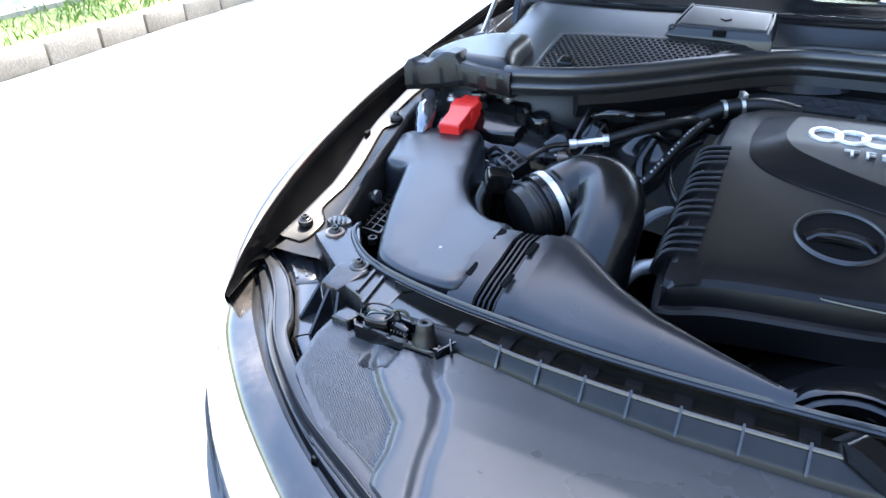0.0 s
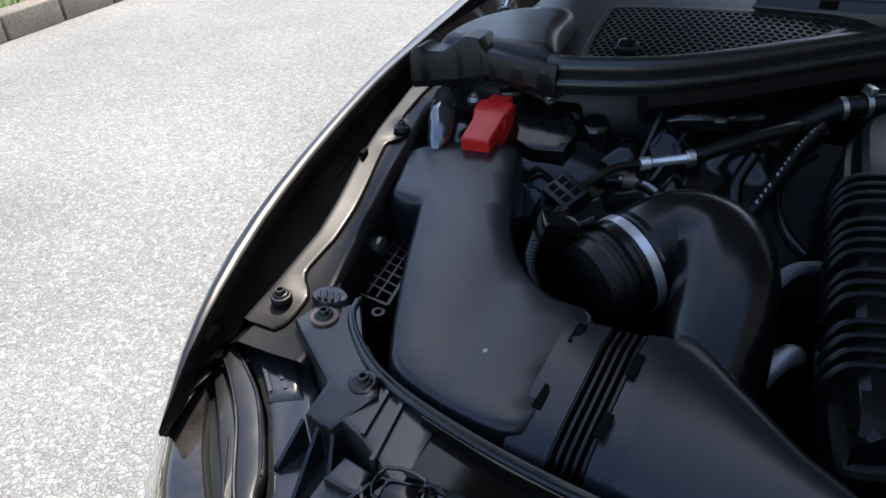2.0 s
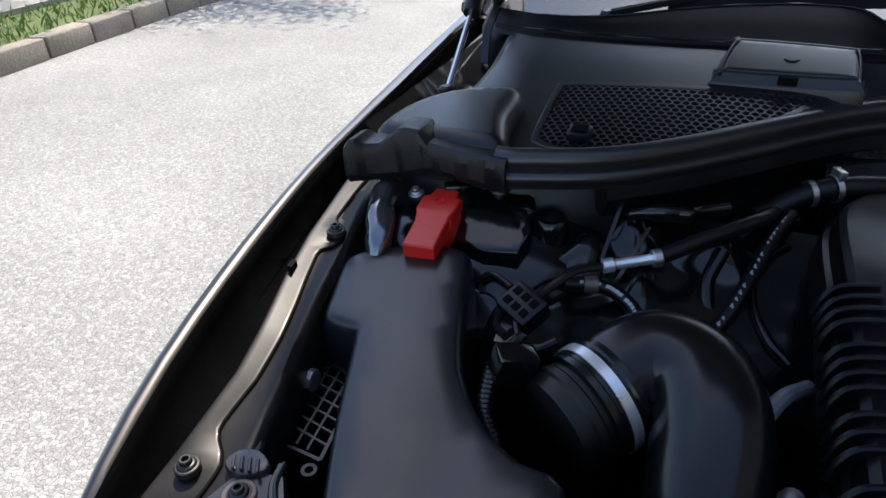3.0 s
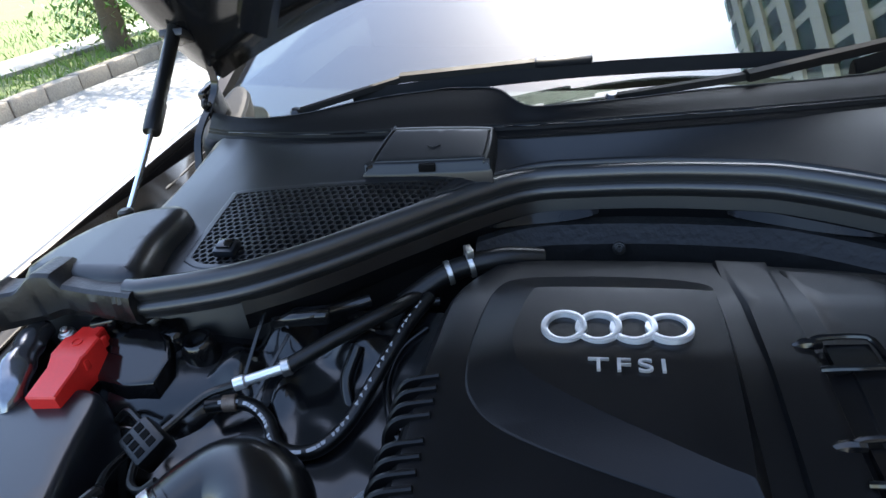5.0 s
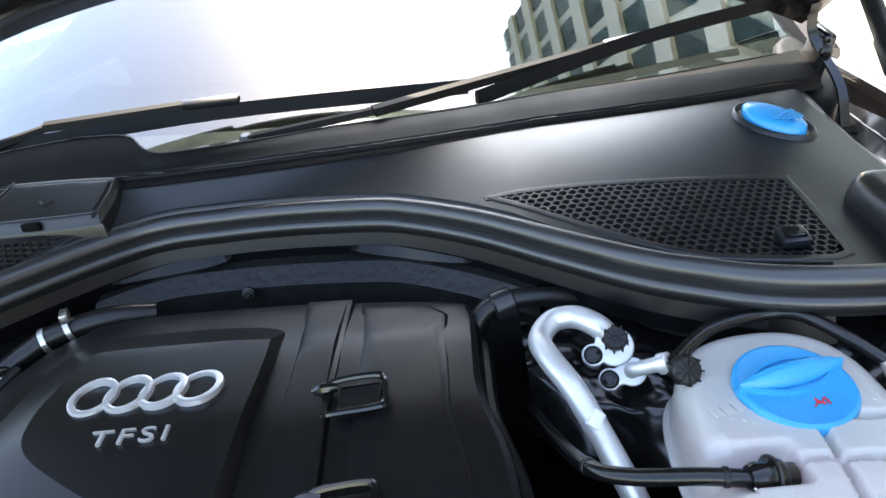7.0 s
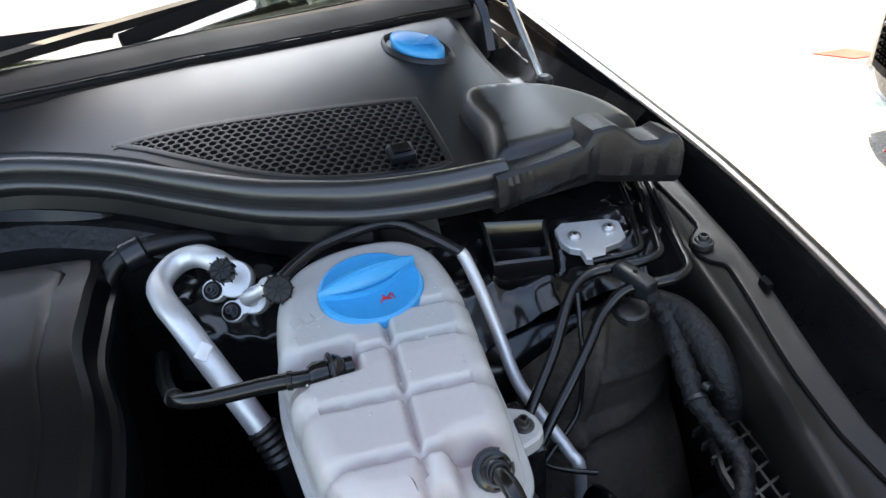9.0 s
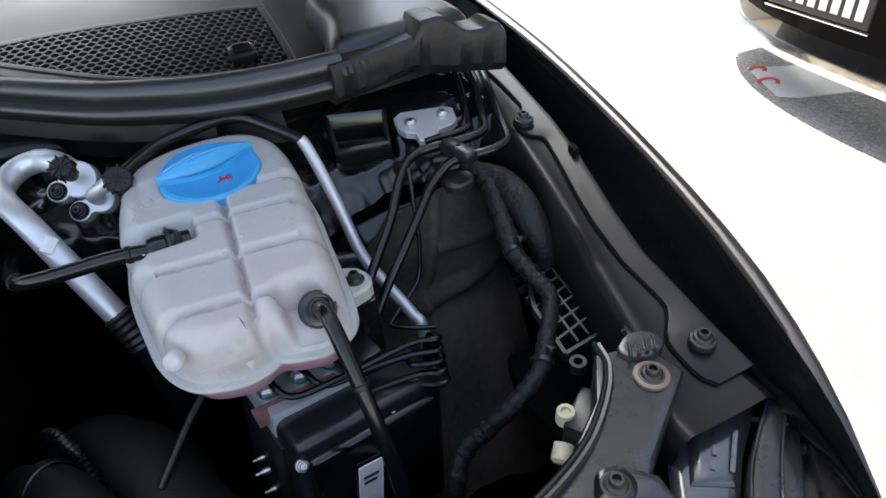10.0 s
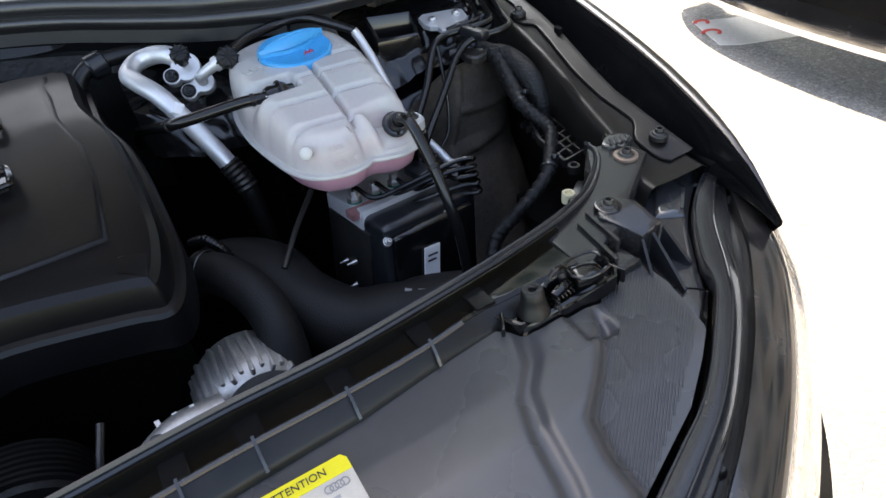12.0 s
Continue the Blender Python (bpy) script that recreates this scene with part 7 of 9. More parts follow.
def build_left_fittings():
    """Jump terminal, tower pressings, sensor lines and hoses."""
    # red terminal cover
    term = thing("jump_terminal", (-0.61, 0.80, 0.86), "red plastic battery terminal cover with black cable", "terminal cover")
    bm = bmesh.new()
    a, b = Vector((-0.6060, 0.752, 0.878)), Vector((-0.6110, 0.846, 0.890))
    rows = []
    d = (b - a).normalized()
    w = d.cross(Vector((0, 0, 1))).normalized()
    up = w.cross(d)
    for t, wid, hi in ((0, 0.0160, 0.004), (0.015, 0.0165, 0.0060), (0.40, 0.0168, 0.0082), (0.50, 0.0180, 0.0120), (0.56, 0.0205, 0.0125), (0.80, 0.0205, 0.0120), (0.84, 0.0150, 0.0112), (1.0, 0.0130, 0.0095)):
        p = a.lerp(b, t)
        rows.append([p + w * wid - up * 0.024, p + w * wid + up * (hi - 0.0015), p + w * (wid - 0.0015) + up * hi, p - w * (wid - 0.0015) + up * hi, p - w * wid + up * (hi - 0.0015), p - w * wid - up * 0.024])
    rings(bm, rows, True, True, True)
    part("cover", bm, "red", term, "", 25)
    for t in (0.52, 0.86):
        bm = bmesh.new()
        block(bm, a.lerp(b, t) + w * 0.0172 + up * 0.0, (0.005, 0.008, 0.012), (0, 0, 0), 0.0015)
        part("latch", bm, "red", term)
    bm = bmesh.new()
    lathe(bm, a.lerp(b, 0.72) + up * 0.0128, up, [(0.0055, -0.001), (0.0055, 0.0006), (0.0045, 0.0006), (0.0045, -0.001)], 18, False)
    part("moulded_ring", bm, "red", term)
    bm = bmesh.new()
    tube(bm, [b, b + Vector((0.010, 0.022, 0.006)), b + Vector((0.030, 0.045, 0.004)), b + Vector((0.055, 0.055, -0.004))], 0.011, 10)
    part("cable", bm, "rubber", term)
    bm = bmesh.new()
    block(bm, b + Vector((0.006, 0.010, 0.004)), (0.026, 0.020, 0.020), (0, 0, 25), 0.003)
    part("collar", bm, "plastic_gloss", term)
    bm = bmesh.new()
    block(bm, (-0.612, 0.80, 0.795), (0.044, 0.07, 0.13), (0, 0, 0), 0.006)
    part("post", bm, "plastic_gloss", term)
    # tower pressings
    tower = thing("tower_pressing", (-0.50, 0.86, 0.80), "pressed black steel tower top with raised pads", "body pressing")
    bm = bmesh.new()

    def swell(x, y, cx, cy, rx, ry, power=2.0):
        return math.exp(-((abs(x - cx) / rx) ** power + (abs(y - cy) / ry) ** power))

    def f(u, v):
        x, y = -0.66 + 0.46 * u, 0.74 + 0.20 * v
        z = 0.796 + 0.062 * v + 0.004 * noise.noise((x * 11, y * 12, 2.0)) + 0.0024 * noise.noise((x * 34, y * 36, 6.0))
        z += 0.024 * swell(x, y, -0.500, 0.824, 0.026, 0.022, 3)
        z += 0.030 * swell(x, y, -0.462, 0.852, 0.020, 0.026, 3)
        z += 0.020 * swell(x, y, -0.553, 0.776, 0.034, 0.014, 2.5)
        z += 0.026 * swell(x, y, -0.425, 0.905, 0.022, 0.026, 3)
        z += 0.016 * swell(x, y, -0.405, 0.835, 0.012, 0.022, 2)
        z += 0.022 * swell(x, y, -0.345, 0.895, 0.028, 0.020, 3)
        z -= 0.03 * max(0.0, (x + 0.38) / 0.18) * (1 - v)
        return (x, y, z)

    sheet(bm, f, span(0, 1, 84), span(0, 1, 48))
    part("skin", bm, "bay", tower, "", 70)
    bm = bmesh.new()
    slab(bm, [(-0.589, 0.804), (-0.519, 0.798), (-0.524, 0.848), (-0.596, 0.855)], 0.78, lambda x, y: 0.878 + 0.45 * (y - 0.827) + 0.05 * (x + 0.556), ((0, 0.0025), (0.0008, 0.0008), (0.0025, 0.0)), 2)
    part("raised_pad", bm, "plastic_gloss", tower, "square raised pad with a flat glossy top")
    bm = bmesh.new()
    slab(bm, [(-0.594, 0.854), (-0.525, 0.846), (-0.520, 0.872), (-0.540, 0.888), (-0.585, 0.890)], 0.80, lambda x, y: 0.890 + 0.05 * (y - 0.87), ((0, 0.008), (0.002, 0.002), (0.006, 0.0)), 3)
    part("pad_step", bm, "bay", tower, "", 60)
    bm = bmesh.new()
    lathe(bm, (-0.500, 0.858, 0.850), (0, -0.15, 1), [(0.020, 0.0), (0.018, 0.020), (0.0165, 0.029), (0.014, 0.031), (0.010, 0.030), (0.009, 0.024), (0.003, 0.024)], 24)
    part("round_mount", bm, "bay", tower, "", 50)
    bolt(tower, (-0.563, 0.878, 0.893), 0.0095, (0, -0.2, 1), "steel")
    bolt(tower, (-0.648, 0.845, 0.890), 0.0080, (0, -0.2, 1), "steel")
    bm = bmesh.new()
    tube(bm, [(-0.425, 0.888, 0.878), (-0.40, 0.882, 0.888), (-0.375, 0.892, 0.886), (-0.355, 0.915, 0.880), (-0.33, 0.93, 0.88)], 0.007, 10, 6)
    part("pressed_ridge", bm, "bay", tower, "", 60)
    for pts in ([(-0.432, 0.892, 0.896), (-0.437, 0.864, 0.874), (-0.442, 0.836, 0.850)], [(-0.402, 0.870, 0.876), (-0.414, 0.838, 0.856), (-0.428, 0.806, 0.832)]):
        bm = bmesh.new()
        sweep(bm, pts, [(-0.0020, -0.0005), (-0.0020, 0.0005), (0.0020, 0.0005), (0.0020, -0.0005)], 3)
        part("stay_strap", bm, "rubber_gloss", tower)
    bm = bmesh.new()
    block(bm, (-0.385, 0.893, 0.884), (0.045, 0.022, 0.016), (0, 0, 8), 0.005, 3)
    part("bracket", bm, "bay", tower)
    # silver flexible sleeve beside the box
    bm = bmesh.new()
    tube(bm, [(-0.684, 0.850, 0.890), (-0.674, 0.815, 0.890), (-0.662, 0.785, 0.884), (-0.655, 0.762, 0.868), (-0.65, 0.745, 0.84)], [0.013, 0.0145, 0.0145, 0.0125, 0.011], 24, 10)
    for v in bm.verts:
        v.co += Vector((noise.noise(v.co * 60), noise.noise(v.co * 45 + Vector((3, 0, 0))), noise.noise(v.co * 55))) * 0.0035
    alone("foil_sleeve", bm, "sleeve", "crumpled dark glossy sleeve over a cable", "sleeve", sharp=50)
    # white hex fitting and lattice shelf
    bm = bmesh.new()
    lathe(bm, (-0.672, 0.612, 0.818), (1, 0, 0.05), [(0.0075, 0.0), (0.0075, 0.016), (0.010, 0.017), (0.010, 0.026), (0.006, 0.027)], 8)
    alone("grease_fitting", bm, "steel", "small silver fitting on the inner wing", "fitting", sharp=25)
    # sensor line with bright sleeve
    line = thing("vacuum_line", (-0.40, 0.83, 0.85), "vacuum line with a bright metal sleeve", "hose")
    p0, p1 = Vector((-0.437, 0.808, 0.860)), Vector((-0.389, 0.830, 0.866))
    bm = bmesh.new()
    lathe(bm, p0, p1 - p0, [(0.0072, 0.0), (0.0072, 0.010), (0.0052, 0.012), (0.0052, 0.050), (0.0064, 0.052)], 18)
    part("metal_sleeve", bm, "silver", line, "bright metal joining sleeve")
    bm = bmesh.new()
    lathe(bm, p0.lerp(p1, 0.90), p1 - p0, [(0.0085, 0.0), (0.0093, 0.001), (0.0093, 0.008), (0.0085, 0.009)], 12)
    part("spring_clip", bm, "steel", line)
    bm = bmesh.new()
    tube(bm, [p1, (-0.345, 0.868, 0.876), (-0.302, 0.910, 0.880), (-0.285, 0.945, 0.872), (-0.268, 0.975, 0.85)], 0.0082, 12)
    part("rubber_hose", bm, "rubber", line)
    bm = bmesh.new()
    tube(bm, [p0, (-0.462, 0.792, 0.858), (-0.485, 0.766, 0.846), (-0.50, 0.745, 0.84)], 0.0042, 8)
    part("thin_pipe", bm, "rubber_gloss", line)
    # heater joint by the cover
    joint = thing("coolant_joint", (-0.24, 0.99, 0.87), "black coolant hose with a bright quick-release clip", "hose joint")
    bm = bmesh.new()
    tube(bm, [(-0.30, 0.95, 0.862), (-0.262, 0.975, 0.880), (-0.235, 0.988, 0.888), (-0.19, 1.004, 0.890), (-0.15, 1.02, 0.880)], 0.0125, 12)
    part("hose", bm, "rubber", joint)
    for t, r in ((Vector((-0.251, 0.981, 0.884)), 0.0145), (Vector((-0.228, 0.991, 0.889)), 0.0155)):
        bm = bmesh.new()
        lathe(bm, t, (0.9, 0.4, 0.15), [(r - 0.001, -0.0032), (r, -0.0026), (r, 0.0026), (r - 0.001, 0.0032)], 18, False)
        part("clip_band", bm, "steel", joint)
    bm = bmesh.new()
    block(bm, (-0.228, 0.990, 0.906), (0.008, 0.018, 0.010), (0, 0, 24), 0.001)
    part("clip_tab", bm, "steel", joint)
    # printed fuel hose
    hose = thing("printed_hose", (-0.33, 0.80, 0.78), "black braided hose with white printing", "hose")
    pts = [(-0.470, 0.800, 0.838), (-0.432, 0.808, 0.836), (-0.405, 0.796, 0.828), (-0.385, 0.772, 0.816), (-0.352, 0.774, 0.812), (-0.325, 0.800, 0.822), (-0.304, 0.850, 0.844), (-0.286, 0.905, 0.862), (-0.268, 0.950, 0.872)]
    bm = bmesh.new()
    tube(bm, pts, 0.0072, 12, 8)
    part("hose_body", bm, "rubber", hose)
    line_pts = [Vector(q) for q in curve_through(pts, 14)]
    for k in range(6, len(line_pts) - 4, 2):
        if k % 10 in (4,):
            continue
        p, q = line_pts[k], line_pts[k + 1]
        d = (q - p).normalized()
        bm = bmesh.new()
        c = p + Vector((-0.15, -0.6, 0.78)).normalized() * 0.0072
        ang = math.degrees(math.atan2(d.y, d.x))
        block(bm, c, (0.0052 if k % 3 else 0.0034, 0.0034, 0.0012), (38, 0, ang))
        part("printed_mark", bm, "grey_print", hose)
    bm = bmesh.new()
    lathe(bm, (-0.452, 0.803, 0.839), (0.9, 0.2, 0), [(0.0085, 0.0), (0.0088, 0.012), (0.0085, 0.013)], 14)
    part("red_brown_band", bm, "washer", hose, "red-brown identification band")
    # connector block near the meter
    plug = thing("valve_block", (-0.497, 0.738, 0.81), "black slotted valve plug with cables", "connector")
    bm = bmesh.new()
    block(bm, (-0.497, 0.742, 0.842), (0.040, 0.034, 0.024), (24, 10, -32), 0.004)
    body = part("body", bm, "rubber", plug)
    for k in range(6):
        bm = bmesh.new()
        m = pose(-0.497, 0.742, 0.842, 24, 10, -32) @ Vector((-0.011 + 0.011 * (k % 3), -0.007 + 0.013 * (k // 3), 0.0118))
        block(bm, m, (0.0075, 0.008, 0.002), (24, 10, -32))
        part("slot", bm, "black_void", body)
    bm = bmesh.new()
    tube(bm, [(-0.51, 0.75, 0.845), (-0.525, 0.735, 0.82), (-0.53, 0.72, 0.76), (-0.52, 0.70, 0.60), (-0.52, 0.70, 0.462)], 0.006, 8)
    part("stalk", bm, "rubber", plug)
    for pts in ([(-0.515, 0.762, 0.848), (-0.538, 0.775, 0.85), (-0.552, 0.772, 0.84)], [(-0.50, 0.725, 0.838), (-0.488, 0.70, 0.838), (-0.47, 0.69, 0.842), (-0.455, 0.695, 0.85)], [(-0.515, 0.735, 0.838), (-0.512, 0.705, 0.845), (-0.495, 0.678, 0.858)]):
        bm = bmesh.new()
        tube(bm, pts, 0.0038, 8)
        part("cable", bm, "rubber", plug)
    # lower pipe loops
    for pts, r, lab in (([(-0.33, 0.875, 0.86), (-0.34, 0.85, 0.83), (-0.325, 0.825, 0.80), (-0.295, 0.82, 0.785), (-0.27, 0.835, 0.78)], 0.0075, "black vent hose loop"),
                        ([(-0.268, 0.92, 0.85), (-0.292, 0.89, 0.842), (-0.298, 0.85, 0.825), (-0.282, 0.81, 0.81), (-0.262, 0.79, 0.80)], 0.0048, "thin black vent hose loop"),
                        ([(-0.26, 0.955, 0.862), (-0.285, 0.945, 0.866), (-0.305, 0.925, 0.868)], 0.006, "short black branch hose")):
        bm = bmesh.new()
        tube(bm, pts, r, 10)
        alone("vent_hose", bm, "rubber_gloss", lab, "hose", sharp=60)


def lattice(s, name, label):
    """Openwork plastic shelf beside the wing."""
    shelf = thing(name, (s * 0.635, 0.59, 0.79), label, "shelf", "lattice shelves")
    corners = {"a": (0.606, 0.549), "b": (0.647, 0.554), "c": (0.664, 0.634), "d": (0.647, 0.648), "e": (0.628, 0.638), "f": (0.612, 0.600)}
    z = lambda x, y: 0.803 + 0.03 * (y - 0.54)
    loop = [corners[k] for k in "abcdef"]
    bm = bmesh.new()
    sweep(bm, [(s * x, y, z(x, y)) for x, y in loop + loop[:1]], [(-0.0016, -0.008), (-0.0016, 0.001), (0.0016, 0.001), (0.0016, -0.008)], 1, smooth=False)
    part("frame", bm, "plastic_dusty", shelf)
    for t in span(0.12, 0.9, 6):
        y = 0.548 + 0.095 * t
        bm = bmesh.new()
        sweep(bm, [(s * (0.607 + 0.008 * t), y + 0.004, z(0.6, y)), (s * (0.658 + 0.004 * t), y + 0.016, z(0.66, y))], [(-0.001, -0.006), (-0.001, 0.001), (0.001, 0.001), (0.001, -0.006)], 1, smooth=False)
        part("slat", bm, "plastic_dusty", shelf)
    for t in (0.25, 0.5, 0.75):
        x = 0.610 + 0.045 * t
        bm = bmesh.new()
        sweep(bm, [(s * x, 0.552 + 0.01 * t, z(x, 0.55)), (s * (x + 0.008), 0.644, z(x, 0.64))], [(-0.001, -0.006), (-0.001, 0.001), (0.001, 0.001), (0.001, -0.006)], 1, smooth=False)
        part("slat", bm, "plastic_dusty", shelf)
    bm = bmesh.new()
    lathe(bm, (s * 0.611, 0.540, 0.798), (0, 0, 1), [(0.0065, -0.006), (0.0065, 0.003), (0.0036, 0.003), (0.0036, -0.006)], 16)
    part("eyelet", bm, "plastic_dusty", shelf)
    # near-black sheet added below the slats to darken the depth beneath them
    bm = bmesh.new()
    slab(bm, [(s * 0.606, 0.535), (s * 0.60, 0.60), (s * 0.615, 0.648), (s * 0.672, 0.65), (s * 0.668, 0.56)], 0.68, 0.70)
    part("shade_sheet", bm, "black_void", shelf)


build_airbox()
build_intake_duct()
build_elbow()
build_left_fittings()
lattice(-1, "lattice_shelf", "dusty black openwork plastic shelf beside the wing")
lattice(1, "lattice_shelf", "dusty black openwork plastic shelf beside the wing")


# ---- coolant tank side of the bay ----
def tank_top(x, y):
    """Pillowed top of the tank: cells between grooves, a stepped dip at each hose port."""
    z = 0.906 - 0.15 * max(0.0, 0.70 - y) - 0.06 * max(0.0, y - 0.80)
    centre = 0.405 + 0.07 * (y - 0.60)

    def dent(d, half=0.0046):
        """A rounded valley between two pillowed cells."""
        k = min(1.0, abs(d) / half)
        return 0.0085 * (1 - k * k * (3 - 2 * k))

    g = dent(x - centre) * (y < 0.745)
    for gy in (0.629, 0.671, 0.716):
        g = max(g, dent(y - gy + 0.10 * (x - centre)))
    if x > centre:
        g = max(g, dent(y - 0.752 + 0.10 * (x - centre)))
    z -= g
    z -= 0.020 / (1 + math.exp(-(x - 0.424) / 0.0016)) / (1 + math.exp((y - 0.630) / 0.0016))
    z -= 0.016 / (1 + math.exp((x - 0.388) / 0.0012)) * math.exp(-((y - 0.716) / 0.016) ** 8)
    return z


def build_tank():
    tank = thing("coolant_tank", (0.41, 0.72, 0.79), "milky white coolant expansion tank with pink coolant", "coolant tank")
    outline = [(0.338, 0.665), (0.345, 0.630), (0.360, 0.606), (0.385, 0.596), (0.402, 0.598), (0.412, 0.603), (0.424, 0.598), (0.445, 0.594), (0.464, 0.606), (0.472, 0.640), (0.478, 0.70), (0.484, 0.76), (0.482, 0.815), (0.466, 0.848), (0.435, 0.864), (0.39, 0.862), (0.355, 0.842), (0.338, 0.80), (0.332, 0.73)]
    line = [tuple(q) for q in curve_through(outline, 9, True)]
    seam = lambda x, y: 0.856 - 0.04 * (y - 0.60)
    loops = [[(x, y, seam(x, y) + 0.001) for x, y in line]]
    for inset, drop in ((0.002, 0.024), (0.004, 0.013), (0.008, 0.0055), (0.013, 0.0015), (0.019, 0.0)):
        loops.append([(x, y, max(seam(x, y) + 0.006, tank_top(x, y) - drop)) for x, y in offset(line, inset)])
    bm = bmesh.new()
    rings(bm, loops, True)
    fill_cap(bm, loops[-1], tank_top, 0.0025)
    bmesh.ops.remove_doubles(bm, verts=bm.verts, dist=0.0002)
    part("upper_shell", bm, "tank", tank, "", 70)
    bm = bmesh.new()
    low = [[(x, y, seam(x, y) - 0.001) for x, y in line]]
    for inset, z in ((0.002, 0.848), (0.006, 0.836), (0.014, 0.829), (0.030, 0.827)):
        low.append([(x, y, min(z, seam(x, y) - 0.004)) for x, y in offset(line, inset)])
    rings(bm, low, True, False, True)
    part("lower_shell", bm, "tank_low", tank, "lower shell tinted pink by the coolant", 60)
    bm = bmesh.new()
    ring = [(x, y, seam(x, y)) for x, y in offset(line, -0.001)]
    sweep(bm, ring + ring[:1], [(-0.003, -0.0026), (0.0035, -0.0020), (0.0042, 0.0), (0.0035, 0.0020), (-0.003, 0.0026)], 1, smooth=False)
    part("seam_flange", bm, "tank", tank)
    # coolant inside
    bm = bmesh.new()
    inner = offset(line, 0.0075)
    level = lambda x, y: min(0.874 - 0.30 * max(0.0, y - 0.612), tank_top(x, y) - 0.016)
    top = [(x, y, level(x, y)) for x, y in inner]
    rings(bm, [[(x, y, 0.831) for x, y in offset(line, 0.022)], [(x, y, 0.838) for x, y in inner], top], True, True, False)
    fill_cap(bm, top, level, 0.006)
    part("coolant", bm, "coolant", tank, "pink coolant up to the lower mark")
    # cap
    c = Vector((0.4145, 0.7795, 0.904))
    ax = Vector((0.02, -0.10, 1)).normalized()
    bm = bmesh.new()
    lathe(bm, c - ax * 0.012, ax, [(0.033, 0.0), (0.034, 0.006), (0.036, 0.010)], 32, False)
    part("neck", bm, "tank", tank)
    bm = bmesh.new()
    lathe(bm, c, ax, [(0.037, -0.007), (0.0405, -0.005), (0.0412, 0.004), (0.0400, 0.0065), (0.0375, 0.0075), (0.0365, 0.0070), (0.002, 0.0090)], 56)
    cap = part("cap", bm, "blue", tank, "bright blue screw cap with a wing grip")
    turn = slant(ax, 12)
    spin = Euler([radians(a) for a in turn]).to_matrix()
    bm = bmesh.new()
    loops = []
    for t in span(-1, 1, 17):
        w, h = 0.0085 * (1 - t * t) + 0.0016, 0.0205 * (1 - 0.30 * t * t)
        loops.append([c + spin @ Vector((0.0405 * t, 0.005 + y, z)) for y, z in ((-w, 0.004), (-w * 0.92, h * 0.55), (-w * 0.55, h * 0.92), (-w * 0.25, h), (w * 0.25, h), (w * 0.55, h * 0.92), (w * 0.92, h * 0.55), (w, 0.004))])
    rings(bm, loops, True, True, True)
    part("wing_grip", bm, "blue", cap, "", 40)
    bm = bmesh.new()
    sweep(bm, [c + spin @ Vector((0.036 * t, 0.005, 0.0208 * (1 - 0.30 * t * t))) for t in span(-0.9, 0.9, 9)], [(-0.0020, -0.002), (-0.0016, 0.0012), (0.0016, 0.0012), (0.0020, -0.002)], 2)
    part("grip_edge", bm, "blue", cap)
    for side in (-1, 1):
        bm = bmesh.new()
        sweep(bm, [c + spin @ Vector((0.034 * t, 0.005 + side * (0.0125 * (1 - t * t) + 0.002), 0.0105)) for t in span(-1, 1, 9)], [(-0.0016, -0.005), (-0.0012, 0.0010), (0.0012, 0.0010), (0.0016, -0.005)], 2)
        part("grip_edge", bm, "blue", cap)
    for k in range(5):
        bm = bmesh.new()
        off = Euler([radians(a) for a in turn]).to_matrix() @ Vector((0.004 + 0.0022 * (k - 2), -0.0215 + 0.002 * (k % 2), 0))
        block(bm, c + ax * 0.0084 + off, (0.0009, 0.0055, 0.0010), slant(ax, 12 + 50 * (k % 3) - 50))
        part("warning_mark", bm, "red", cap)
    # ports
    for at, d, r in (((0.446, 0.613, 0.876), Vector((-0.05, -0.70, 0.70)), 0.0100), ((0.372, 0.713, 0.896), Vector((-0.97, -0.08, 0.15)), 0.0105)):
        bm = bmesh.new()
        at = Vector(at)
        d.normalize()
        lathe(bm, at - d * 0.012, d, [(r * 0.8, 0.0), (r * 0.8, 0.006), (r, 0.008), (r * 1.15, 0.012), (r * 1.15, 0.017), (r * 0.9, 0.018), (r * 0.9, 0.026), (r * 0.7, 0.030)], 20)
        port = part("hose_port", bm, "plastic_gloss", tank, "black quick connector")
        bm = bmesh.new()
        pts = [at + d * 0.003 + r * 1.22 * (math.cos(a) * d.orthogonal().normalized() + math.sin(a) * d.cross(d.orthogonal().normalized())) for a in span(0, 5.4, 14)]
        tube(bm, pts, 0.0011, 6, 1)
        part("wire_clip", bm, "steel_dark", port)
    # moulded pip on the side and the blank boss beside it
    bm = bmesh.new()
    lathe(bm, (0.352, 0.606, 0.884), (-0.35, -0.85, 0.40), [(0.0062, -0.006), (0.0062, 0.0010), (0.0054, 0.0022), (0.002, 0.0026)], 18)
    part("moulded_pip", bm, "tank", tank, "", 60)
    # mounting ear with bolt
    bm = bmesh.new()
    slab(bm, [(0.468, 0.640), (0.490, 0.641), (0.497, 0.652), (0.492, 0.668), (0.472, 0.674)], 0.842, 0.8535, ((0, 0.002), (0.002, 0.0)), 2)
    ear = part("mounting_ear", bm, "tank", tank, "grey mounting ear with a bolt")
    bolt(ear, (0.4845, 0.6545, 0.8535), 0.007)
    bm = bmesh.new()
    block(bm, (0.488, 0.665, 0.64), (0.016, 0.05, 0.40), (0, 0, 0), 0.003)
    part("support_bracket", bm, "bay", tank)
